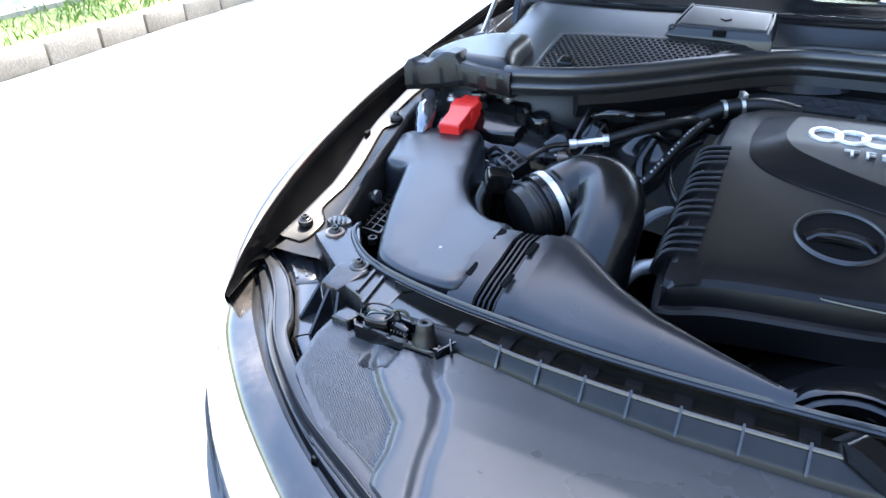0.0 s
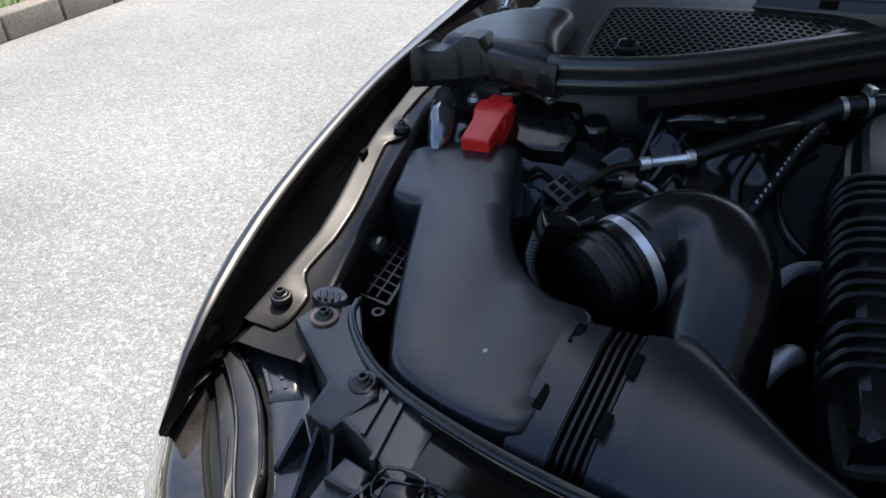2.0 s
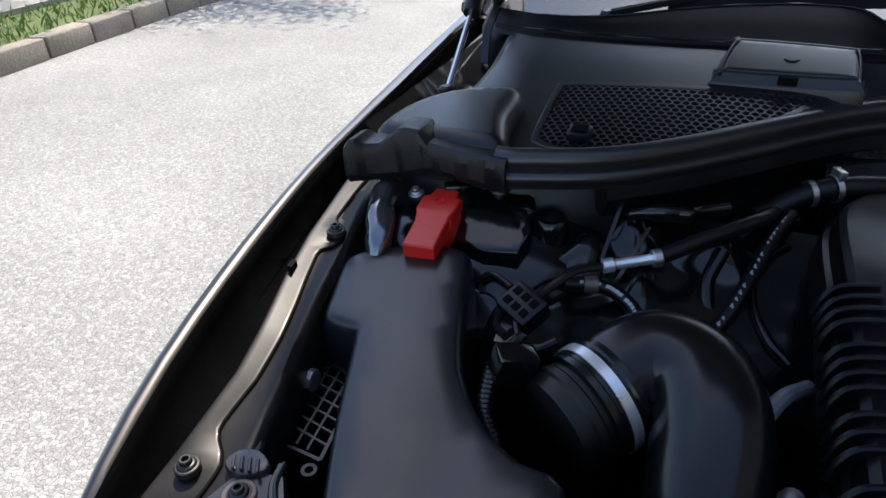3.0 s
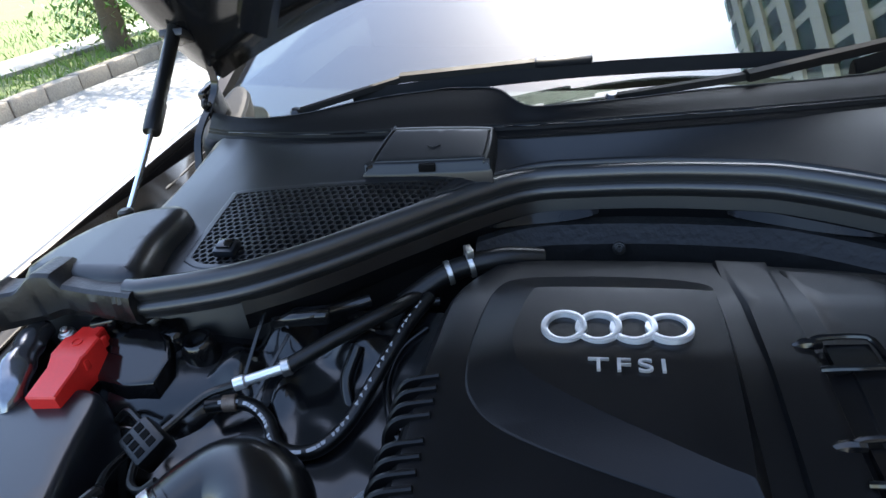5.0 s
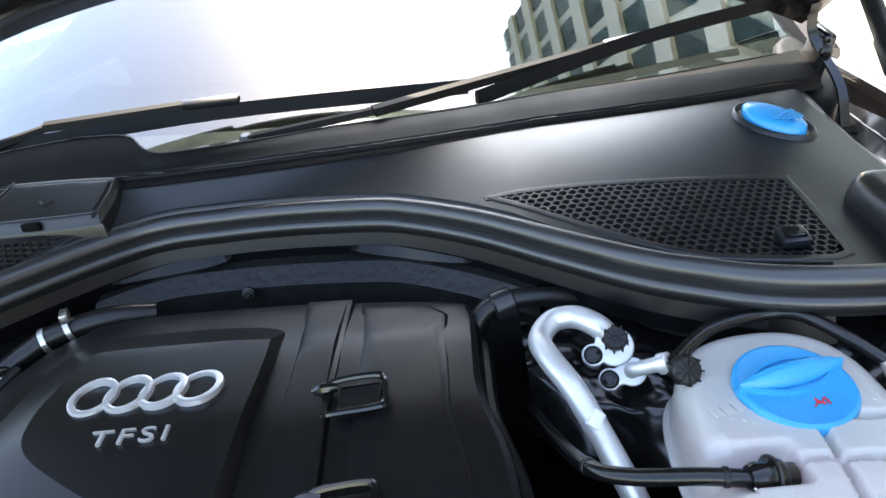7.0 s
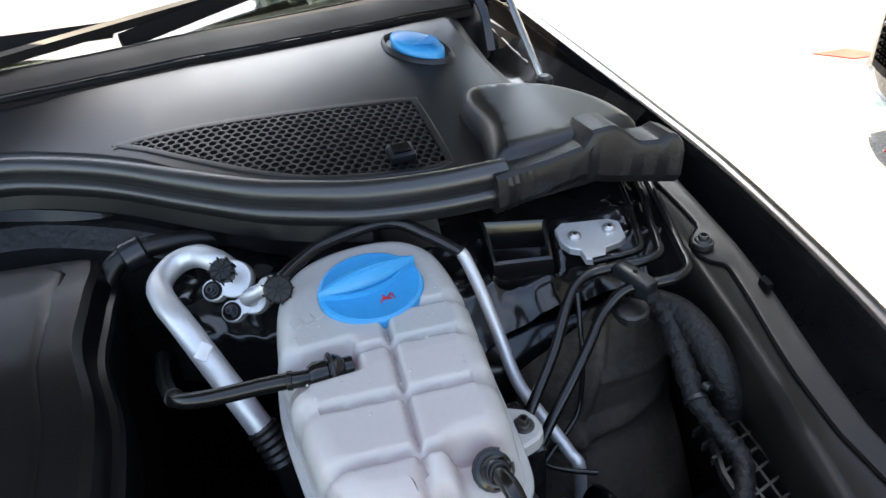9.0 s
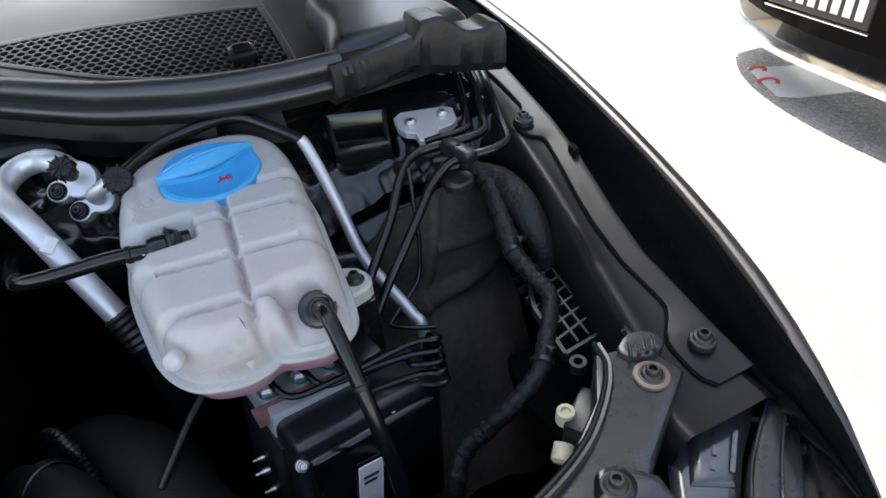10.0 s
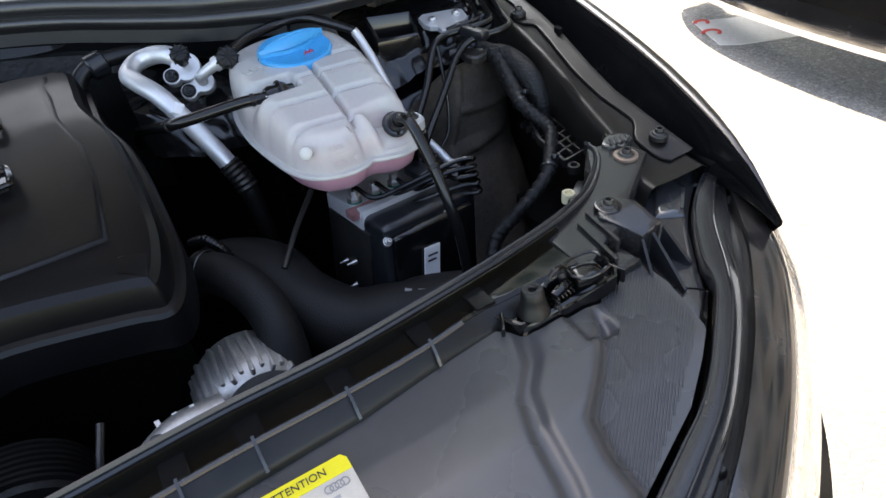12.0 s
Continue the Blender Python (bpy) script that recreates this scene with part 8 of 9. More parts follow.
    # level marks
    for text, y, z in (("MAX", 0.6005, 0.8835), ("MIN", 0.5965, 0.8690)):
        words(text, 0.0068, (0.378, y - 0.0052 + 0.001, z + 0.0005), (52, 0, 2), 0.0004, "tank_mark", tank, "level_mark")
        bm = bmesh.new()
        tri = [Vector((-0.003, 0.0028, 0)), Vector((0.003, 0.0028, 0)), Vector((0, -0.0028, 0))]
        m = pose(0.394, y - 0.0042, z + 0.0008, 52, 0, 2)
        bm.faces.new([bm.verts.new(m @ q) for q in tri])
        part("level_arrow", bm, "tank_mark", tank)
        bm = bmesh.new()
        block(bm, m @ Vector((-0.016, -0.0050, 0)), (0.026, 0.0006, 0.0008), (52, 0, 2))
        part("level_line", bm, "tank_mark", tank)
    for k in range(3):
        bm = bmesh.new()
        block(bm, (0.354 + 0.008 * k, 0.762 + 0.002 * k, tank_top(0.36, 0.765) + 0.0006), (0.0065, 0.010, 0.0012), (0, 0, 20))
        part("moulded_sign", bm, "tank", tank)
    # drops of condensation
    rnd = random.Random(8)
    bm = bmesh.new()
    for k in range(70):
        x, y = rnd.uniform(0.350, 0.468), rnd.uniform(0.66, 0.80)
        if (Vector((x, y)) - Vector((0.412, 0.776))).length < 0.045:
            continue
        r = rnd.uniform(0.0006, 0.0017)
        lathe(bm, (x, y, tank_top(x, y) - 0.0002), (0, 0, 1), [(r, 0), (r * 0.8, r * 0.35), (r * 0.3, r * 0.5)], 7)
    tagged(part("water_drops", bm, "tank", tank, "tiny drops on the tank top"), kind="stuff")
    # hoses from the ports
    for label, pts, r in (("black overflow hose from the tank", [(0.358, 0.712, 0.897), (0.330, 0.716, 0.898), (0.284, 0.726, 0.893), (0.262, 0.745, 0.885), (0.246, 0.80, 0.862), (0.236, 0.86, 0.835), (0.232, 0.90, 0.80)], 0.0058),
                          ("fat black hose from the tank front", [(0.4455, 0.606, 0.884), (0.4455, 0.594, 0.892), (0.447, 0.580, 0.892), (0.449, 0.562, 0.874), (0.452, 0.540, 0.840), (0.455, 0.520, 0.795), (0.452, 0.505, 0.740), (0.440, 0.49, 0.66)], 0.0054)):
        bm = bmesh.new()
        tube(bm, pts, r, 14, 8)
        hose = alone("tank_hose", bm, "rubber_gloss", label, "hose", sharp=60)
        line = [Vector(q) for q in curve_through(pts, 8)]
        for k in (5, len(line) // 2):
            bm = bmesh.new()
            lathe(bm, line[k], line[k + 1] - line[k], [(r + 0.0002, -0.002), (r + 0.0009, -0.0015), (r + 0.0009, 0.0015), (r + 0.0002, 0.002)], 14, False)
            part("band", bm, "rubber", hose)


def build_ac_lines():
    ac = thing("air_conditioning_line", (0.28, 0.82, 0.80), "bare aluminium air-conditioning pipes with a bolted joint", "pipe")
    bm = bmesh.new()
    tube(bm, [(0.314, 0.876, 0.882), (0.306, 0.882, 0.895), (0.297, 0.888, 0.902), (0.283, 0.904, 0.900), (0.264, 0.906, 0.896), (0.250, 0.886, 0.892), (0.254, 0.858, 0.892), (0.268, 0.826, 0.884), (0.284, 0.798, 0.858), (0.302, 0.772, 0.822), (0.313, 0.758, 0.793)], 0.0104, 16, 8)
    part("wide_pipe", bm, "alu", ac, "wide bare aluminium pipe", 60)
    bm = bmesh.new()
    tube(bm, [(0.313, 0.758, 0.793), (0.318, 0.751, 0.768), (0.322, 0.745, 0.70), (0.322, 0.74, 0.60)], 0.0102, 16, 6)
    part("lower_hose", bm, "rubber", ac, "black rubber hose below the joint sleeve", 60)
    bm = bmesh.new()
    block(bm, (0.279, 0.803, 0.872), (0.010, 0.014, 0.012), (35, 35, -20), 0.001)
    part("printed_tag", bm, "white_label", ac)
    # two flat lobed plates, each with a bolt, and the fluted service caps
    n = Vector((-0.20, -0.72, 0.66)).normalized()
    for small, large, r0, r1 in (((0.292, 0.866, 0.885), (0.309, 0.864, 0.894), 0.0098, 0.0165), ((0.303, 0.853, 0.868), (0.321, 0.851, 0.876), 0.0096, 0.0122)):
        small, large = Vector(small), Vector(large)
        e1 = (large - small) - n * (large - small).dot(n)
        dist = e1.length
        e1.normalize()
        e2 = n.cross(e1)
        outline = []
        for k in span(0, 2 * math.pi, 44)[:-1]:
            d = Vector((math.cos(k), math.sin(k)))
            # reach of the two round lobes and the waist between them
            best = 0.0
            for cx, r in ((0.0, r0), (dist, r1), (dist * 0.5, 0.5 * (r0 + r1) * 0.72)):
                ox = cx - dist * 0.55
                h = ox * ox - r * r
                q = (d.x * ox) ** 2 - h
                if q > 0:
                    best = max(best, d.x * ox + math.sqrt(q))
            outline.append(d * best)
        mid = small + e1 * dist * 0.55
        bm = bmesh.new()
        loops = []
        for inset, depth in ((0.0005, -0.013), (0.0, -0.012), (0.0, -0.001), (0.0006, -0.0003), (0.0016, 0.0)):
            loops.append([tuple(mid + e1 * q.x * (1 - inset / q.length) + e2 * q.y * (1 - inset / q.length) + n * depth) for q in outline])
        rings(bm, loops, True, True, True)
        plate = part("joint_plate", bm, "alu", ac, "flat lobed aluminium joint plate", 50)
        bm = bmesh.new()
        lathe(bm, small, n, [(0.0080, -0.001), (0.0080, 0.0008), (0.0072, 0.0014), (0.0066, 0.0006)], 20)
        part("washer", bm, "rubber", plate)
        bolt(plate, tuple(small + n * 0.001), 0.0056, tuple(n), "plastic_gloss")
    for c, ax, r, stem in (((0.306, 0.847, 0.915), (-0.10, -0.66, 0.75), 0.0098, 0.022), ((0.347, 0.800, 0.914), (0.12, -0.80, 0.55), 0.0112, 0.018)):
        bm = bmesh.new()
        c, ax = Vector(c), Vector(ax).normalized()
        lathe(bm, c - ax * stem, ax, [(r * 0.62, 0), (r * 0.66, stem - 0.011), (r * 0.98, stem - 0.009), (r, stem - 0.001), (r * 0.86, stem + 0.0005), (r * 0.2, stem + 0.001)], 16)
        cap = part("valve_cap", bm, "rubber", ac, "black fluted service cap")
        o = ax.orthogonal().normalized()
        for k in range(9):
            bm = bmesh.new()
            d = Matrix.Rotation(k * math.tau / 9, 3, ax) @ o
            sweep(bm, [c + ax * 0.0012 + d * r * 0.12, c + ax * 0.0010 + d * r * 1.04, c - ax * 0.009 + d * r * 1.04], [(-0.0006, -0.0016), (-0.0006, 0.0007), (0.0006, 0.0007), (0.0006, -0.0016)], 1, tuple(ax), smooth=False)
            part("flute", bm, "tape", cap)
    bm = bmesh.new()
    tube(bm, [(0.321, 0.852, 0.875), (0.319, 0.843, 0.884), (0.325, 0.837, 0.890), (0.334, 0.832, 0.896), (0.341, 0.828, 0.900)], 0.0062, 14)
    part("narrow_pipe", bm, "alu", ac)
    bm = bmesh.new()
    lathe(bm, (0.336, 0.831, 0.897), (0.75, -0.45, 0.45), [(0.0065, 0), (0.0085, 0.001), (0.0085, 0.009), (0.0065, 0.010)], 18)
    part("collar", bm, "alu", ac)
    bm = bmesh.new()
    tube(bm, [(0.343, 0.824, 0.902), (0.352, 0.832, 0.903), (0.368, 0.846, 0.905), (0.390, 0.858, 0.908), (0.434, 0.866, 0.910), (0.460, 0.858, 0.910), (0.482, 0.832, 0.904), (0.499, 0.809, 0.897)], 0.0055, 14)
    part("black_sleeve", bm, "rubber_gloss", ac)
    bm = bmesh.new()
    tube(bm, [(0.498, 0.810, 0.898), (0.501, 0.806, 0.892), (0.5055, 0.788, 0.872), (0.511, 0.765, 0.840), (0.515, 0.737, 0.808), (0.525, 0.710, 0.788), (0.537, 0.683, 0.767), (0.541, 0.672, 0.748), (0.540, 0.665, 0.62)], 0.0054, 14, 6)
    part("narrow_pipe", bm, "alu", ac, "narrow bare aluminium pipe", 60)
    bm = bmesh.new()
    ribbed(bm, [(0.306, 0.768, 0.812), (0.313, 0.758, 0.795), (0.317, 0.752, 0.780)], 0.0135, 0.006, 0.002)
    part("joint_sleeve", bm, "steel_dark", ac)
    # hose elbow by the cover's corner
    bm = bmesh.new()
    tube(bm, [(0.185, 0.935, 0.86), (0.205, 0.950, 0.884), (0.232, 0.955, 0.892), (0.275, 0.958, 0.888), (0.33, 0.97, 0.87)], 0.010, 12)
    joint = alone("heater_hose", bm, "rubber", "black heater hose with a moulded joint", "hose", sharp=60)
    bm = bmesh.new()
    lathe(bm, (0.213, 0.951, 0.887), (0.9, 0.25, 0.15), [(0.0125, 0), (0.0150, 0.002), (0.0150, 0.020), (0.0125, 0.022)], 16)
    part("collar", bm, "plastic", joint)


def build_brake_unit():
    unit = thing("brake_control_unit", (0.45, 0.61, 0.62), "black brake control unit with metal valve block", "control unit")
    bm = bmesh.new()
    block(bm, (0.452, 0.604, 0.715), (0.128, 0.052, 0.138), (-6, 7, 11), 0.008, 3)
    part("housing", bm, "plastic", unit)
    bm = bmesh.new()
    block(bm, (0.4560, 0.5760, 0.720), (0.112, 0.012, 0.112), (-6, 7, 11), 0.006, 3)
    face = part("front_cover", bm, "plastic_gloss", unit)
    bm = bmesh.new()
    lathe(bm, (0.422, 0.5635, 0.702), (0.15, -1, 0.1), [(0.012, 0), (0.012, 0.002), (0.009, 0.0025), (0.007, 0.0)], 20)
    part("dimple", bm, "plastic", face)
    bolt(unit, (0.402, 0.5745, 0.777), 0.0046, (0.1, -0.7, 0.7), "steel")
    bolt(unit, (0.477, 0.5915, 0.7665), 0.0046, (0.1, -0.7, 0.7), "steel")
    bm = bmesh.new()
    block(bm, (0.4445, 0.5660, 0.730), (0.021, 0.0012, 0.046), (-6, 12, 11))
    label = part("paper_label", bm, "white_label", unit, "white printed paper label")
    for k in range(5):
        bm = bmesh.new()
        block(bm, (0.4462 - 0.0014 * k, 0.5643 + 0.0008 * k, 0.745 - 0.0075 * k), (0.013 - 0.002 * (k % 2), 0.0008, 0.0020), (-6, 12, 11))
        part("printed_line", bm, "ink", label)
    bm = bmesh.new()
    block(bm, (0.432, 0.648, 0.748), (0.100, 0.066, 0.080), (-4, 7, 11), 0.002, 2)
    part("valve_block", bm, "alu", unit, "bare metal valve block")
    bm = bmesh.new()
    block(bm, (0.380, 0.632, 0.715), (0.004, 0.074, 0.12), (0, 7, 11), 0.001)
    plate = part("side_plate", bm, "steel_dark", unit)
    for q in ((0.3755, 0.615, 0.735), (0.3755, 0.64, 0.72), (0.3755, 0.625, 0.695)):
        bolt(plate, q, 0.0026, (-1, 0, 0), "steel")
    for k in range(3):
        bm = bmesh.new()
        q = Vector((0.398 + 0.026 * k, 0.636 + 0.005 * k, 0.790 - 0.003 * k))
        lathe(bm, q, (0, 0, 1), [(0.0075, 0), (0.0075, 0.010), (0.005, 0.012), (0.005, 0.018)], 6)
        nut = part("pipe_union", bm, "steel", unit)
        bm = bmesh.new()
        lathe(bm, q + Vector((0, 0, 0.003)), (0, 0, 1), [(0.0078, 0), (0.0078, 0.003)], 12, False)
        part("green_ring", bm, "green_mark", nut)
    bm = bmesh.new()
    slab(bm, [(0.384, 0.612), (0.452, 0.622), (0.449, 0.634), (0.382, 0.624)], lambda x, y: 0.782 - 0.12 * (x - 0.43), lambda x, y: 0.7905 - 0.12 * (x - 0.43) + 0.06 * (y - 0.62))
    part("red_tag", bm, "tag", unit, "faded red-pink paint on the valve block")
    # brake lines fanned over the block
    for k in range(5):
        z = 0.808 - 0.0085 * k
        bm = bmesh.new()
        x0 = 0.398 + 0.026 * (k % 3)
        y0 = 0.636 + 0.005 * (k % 3)
        tube(bm, [(x0, y0, 0.795), (x0 + 0.002, y0 - 0.004, z + 0.004), (x0 + 0.014, y0 - 0.022, z - 0.004), (x0 + 0.05, y0 - 0.026, z - 0.001), (0.505, 0.612 - 0.003 * k, z + 0.002), (0.524, 0.606 - 0.004 * k, z + 0.003), (0.531, 0.612, z - 0.004), (0.532, 0.64, z - 0.03), (0.530, 0.66, 0.70)], 0.0027, 8, 6)
        part("brake_line", bm, "rubber_gloss", unit, "thin black brake line")
    bm = bmesh.new()
    block(bm, (0.474, 0.632, 0.802), (0.020, 0.028, 0.010), (0, 0, 10), 0.002)
    part("line_clip", bm, "plastic", unit)
    # foot coloured near-black for the shade low in the bay
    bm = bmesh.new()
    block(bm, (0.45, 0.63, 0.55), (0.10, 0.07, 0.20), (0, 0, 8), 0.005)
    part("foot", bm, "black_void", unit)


def build_right_wall():
    wall = thing("wheel_arch_liner", (0.56, 0.66, 0.50), "grey felt wheel-arch liner stained with dust", "liner")
    bm = bmesh.new()

    def f(u, v):
        """v runs from the arched crown down the face, past a pressed fold, to the foot."""
        c = 2 * u - 1
        z = 0.848 - 0.050 * abs(c) ** 2.4 - 0.25 * v
        y = lerp([0.58, 0.66, 0.70, 0.735, 0.760, 0.80, 0.85], [0.585, 0.640, 0.672, 0.706, 0.716, 0.722, 0.738], z)
        x = 0.600 + 0.075 * c - 0.040 * v
        y += 0.030 * abs(c) ** 3 + 0.006 * noise.noise((x * 14, z * 14, 1)) + 0.002 * noise.noise((x * 50, z * 50, 4))
        y -= 0.010 * math.exp(-((z - 0.752 - 0.010 * c) / 0.007) ** 2) * max(0.0, 1 - c * c)
        y -= 0.006 * math.exp(-((c + 0.15 + 0.5 * v) / 0.07) ** 2) + 0.006 * math.exp(-((z - 0.802 + 0.012 * c) / 0.005) ** 2) * (c > -0.15)
        return (x, y, z)

    sheet(bm, f, span(0, 1, 70), span(0, 1, 90), 0.004)
    part("felt", bm, "felt", wall, "", 70)
    bm = bmesh.new()
    tube(bm, [f(u, 0.0) for u in span(0, 1, 24)], 0.0035, 8, 1)
    part("pressed_fold", bm, "felt", wall, "rolled upper edge of the liner", 60)
    # wall above: box recess, bracket plate
    wallp = thing("tower_wall", (0.57, 0.82, 0.78), "pressed black steel wall with a square recess", "body pressing")
    bm = bmesh.new()

    def g(u, v):
        x = 0.24 + 0.47 * u
        y = 0.915 - 0.145 * v - 0.010 * math.sin(6 * u)
        low = 1 / (1 + math.exp((x - 0.500) / 0.022))
        box = math.exp(-((x - 0.558) / 0.028) ** 8 - ((y - 0.828) / 0.027) ** 8)
        z = 0.887 - 0.018 * v - 0.16 * max(0.0, v - 0.80) - 0.045 * low * (0.3 + 0.7 * v) + (0.003 + 0.010 * low) * noise.noise((x * 16, v * 3.0, 7)) + 0.0055 * noise.noise((x * 34, v * 6, 3)) + 0.002 * noise.noise((x * 80, v * 16, 5))
        z += 0.004 * math.exp(-((x - 0.664) / 0.010) ** 2) - 0.035 * box
        if x < 0.45:
            y += 0.10 * (0.45 - x) / 0.2
        return (x, y, z)

    sheet(bm, g, span(0, 1, 140), span(0, 1, 50))
    part("skin", bm, "bay", wallp, "", 70)
    bm = bmesh.new()
    rim = [(0.535, 0.861), (0.592, 0.840), (0.578, 0.797), (0.528, 0.811)]
    hi = lambda x, y: 0.882 + 0.30 * (y - 0.828) + 0.10 * (x - 0.558)
    loops = []
    for inset, z in ((-0.004, -0.05), (-0.001, -0.004), (0.0, 0.0), (0.0025, 0.0012), (0.004, -0.001), (0.0055, -0.026)):
        loops.append([(x, y, hi(x, y) + z) for x, y in offset(rim[::-1], inset)])
    rings(bm, loops, True, False, True)
    box = part("square_recess", bm, "bay", wallp, "square recess with a raised rim", 30)
    bm = bmesh.new()
    lathe(bm, (0.556, 0.812, 0.862), (0, -0.3, 1), [(0.005, 0), (0.004, 0.002)], 12)
    part("plug", bm, "black_void", box)
    bm = bmesh.new()
    slab(bm, [(0.592, 0.810), (0.596, 0.830), (0.606, 0.837), (0.648, 0.826), (0.655, 0.818), (0.648, 0.794), (0.640, 0.789), (0.624, 0.787), (0.614, 0.770), (0.600, 0.778), (0.602, 0.792), (0.595, 0.798)], 0.874, lambda x, y: 0.881 + 0.03 * (y - 0.81), ((0, 0.0008), (0.0008, 0)))
    plate = part("bracket_plate", bm, "alu", wallp, "pale aluminium bracket plate")
    for q in ((0.606, 0.811, 0.882), (0.640, 0.810, 0.882)):
        bm = bmesh.new()
        lathe(bm, q, (0, -0.2, 1), [(0.0060, 0), (0.0055, 0.0022), (0.0036, 0.0036), (0.0022, 0.0038), (0.0020, 0.001)], 18)
        rivet = part("rivet", bm, "steel", plate)
        bm = bmesh.new()
        lathe(bm, Vector(q) + Vector((0, 0, 0.0022)), (0, -0.2, 1), [(0.0020, 0), (0.0019, 0.0004)], 10)
        part("rivet_hole", bm, "black_void", rivet)
    # three pipes out of the foam block
    for line, r in ((
            ([(0.700, 0.905, 0.886), (0.680, 0.848, 0.886), (0.662, 0.803, 0.885), (0.653, 0.782, 0.884), (0.645, 0.768, 0.884), (0.632, 0.765, 0.884), (0.616, 0.766, 0.884), (0.603, 0.772, 0.880)], 0.0034),
            ([(0.714, 0.900, 0.886), (0.698, 0.848, 0.886), (0.676, 0.800, 0.885), (0.664, 0.772, 0.884), (0.655, 0.755, 0.884), (0.638, 0.750, 0.884), (0.612, 0.752, 0.884), (0.592, 0.754, 0.883), (0.574, 0.749, 0.880), (0.560, 0.738, 0.869), (0.541, 0.720, 0.846), (0.514, 0.700, 0.821), (0.485, 0.680, 0.790)], 0.0044),
            ([(0.727, 0.893, 0.886), (0.706, 0.838, 0.886), (0.688, 0.790, 0.885), (0.674, 0.752, 0.884), (0.664, 0.728, 0.884), (0.648, 0.720, 0.884), (0.628, 0.722, 0.883), (0.606, 0.728, 0.879), (0.584, 0.722, 0.867), (0.564, 0.708, 0.852), (0.542, 0.694, 0.834), (0.516, 0.680, 0.810), (0.488, 0.662, 0.780)], 0.0044),
            ([(0.572, 0.742, 0.878), (0.565, 0.720, 0.842), (0.561, 0.710, 0.813), (0.551, 0.700, 0.786), (0.520, 0.685, 0.770), (0.515, 0.680, 0.766), (0.532, 0.668, 0.765), (0.549, 0.660, 0.764)], 0.0022))):
        bm = bmesh.new()
        tube(bm, line, r, 10, 6)
        alone("brake_pipe", bm, "rubber_gloss", "black coated brake pipe clipped to the wall", "pipe", "brake pipes", sharp=60)
    bm = bmesh.new()
    block(bm, (0.6165, 0.731, 0.886), (0.014, 0.038, 0.012), (0, 0, 12), 0.003)
    clip = alone("pipe_clip", bm, "plastic", "black plastic clip across the brake pipes", "clip")
    bm = bmesh.new()
    lathe(bm, (0.6165, 0.731, 0.8915), (0, 0, 1), [(0.0025, 0), (0.002, 0.001)], 10)
    part("hole", bm, "black_void", clip)
    bm = bmesh.new()
    slab(bm, [(0.594, 0.714), (0.602, 0.704), (0.617, 0.708), (0.622, 0.722), (0.600, 0.738)], 0.860, 0.869, ((0, 0.002), (0.002, 0)), 2)
    part("backing_tab", bm, "steel_dark", clip)
    # taped loom
    loom = thing("wiring_loom", (0.64, 0.64, 0.70), "thick wiring loom wrapped in cloth tape", "wiring loom")
    pts = [(0.628, 0.742, 0.864), (0.637, 0.714, 0.852), (0.629, 0.677, 0.838), (0.621, 0.645, 0.826), (0.626, 0.620, 0.816), (0.626, 0.598, 0.810), (0.603, 0.570, 0.805), (0.586, 0.551, 0.799), (0.560, 0.543, 0.782), (0.537, 0.547, 0.762), (0.518, 0.550, 0.742), (0.502, 0.539, 0.715), (0.495, 0.53, 0.64)]
    bm = bmesh.new()
    tube(bm, pts, [0.010, 0.0100, 0.0090, 0.0080, 0.0074, 0.0070, 0.0070, 0.0070, 0.0072, 0.0075, 0.0075, 0.0075, 0.0075], 18, 10)
    line = [Vector(q) for q in curve_through(pts, 10)]
    for v in bm.verts:
        near = min(range(len(line)), key=lambda i: (line[i] - v.co).length_squared)
        v.co += (v.co - line[near]) * (0.10 * math.sin(near * 1.9) + 0.18 * noise.noise(v.co * 70))
    part("main_branch", bm, "tape", loom, "", 60)
    bm = bmesh.new()
    tube(bm, [(0.636, 0.730, 0.858), (0.647, 0.712, 0.854), (0.650, 0.686, 0.848), (0.650, 0.662, 0.836), (0.652, 0.648, 0.816), (0.650, 0.64, 0.78)], [0.010, 0.013, 0.014, 0.0135, 0.012, 0.010], 16, 8)
    part("side_branch", bm, "tape", loom, "", 60)
    for p, d in (((0.621, 0.648, 0.827), (-0.2, -1, -0.35)), ((0.588, 0.553, 0.800), (-0.65, -0.72, -0.25))):
        bm = bmesh.new()
        lathe(bm, p, d, [(0.0084, -0.0022), (0.0092, -0.0016), (0.0092, 0.0016), (0.0084, 0.0022)], 18, False)
        tie = part("cable_tie", bm, "plastic", loom)
        bm = bmesh.new()
        block(bm, Vector(p) + Vector((0.008, 0, 0.011)), (0.008, 0.006, 0.005), (0, 20, 20), 0.001)
        part("tie_head", bm, "plastic", tie)
    # cream switch and lamp adjuster stage
    bm = bmesh.new()
    block(bm, (0.597, 0.503, 0.770), (0.040, 0.030, 0.045), (0, 0, 35), 0.003)
    stage = alone("adjuster_bracket", bm, "plastic", "black lamp adjuster bracket with a cream knob", "bracket")
    bm = bmesh.new()
    lathe(bm, (0.580, 0.511, 0.788), (0, 0, 1), [(0.0070, -0.004), (0.0072, 0.005), (0.0066, 0.007), (0.0040, 0.007), (0.0036, 0.004)], 10)
    part("cream_knob", bm, "cream", stage, "cream plastic adjuster knob")
    bm = bmesh.new()
    lathe(bm, (0.572, 0.500, 0.775), (-0.5, -0.5, -0.3), [(0.0075, 0), (0.0075, 0.012), (0.005, 0.014)], 12)
    part("cream_stub", bm, "cream", stage)
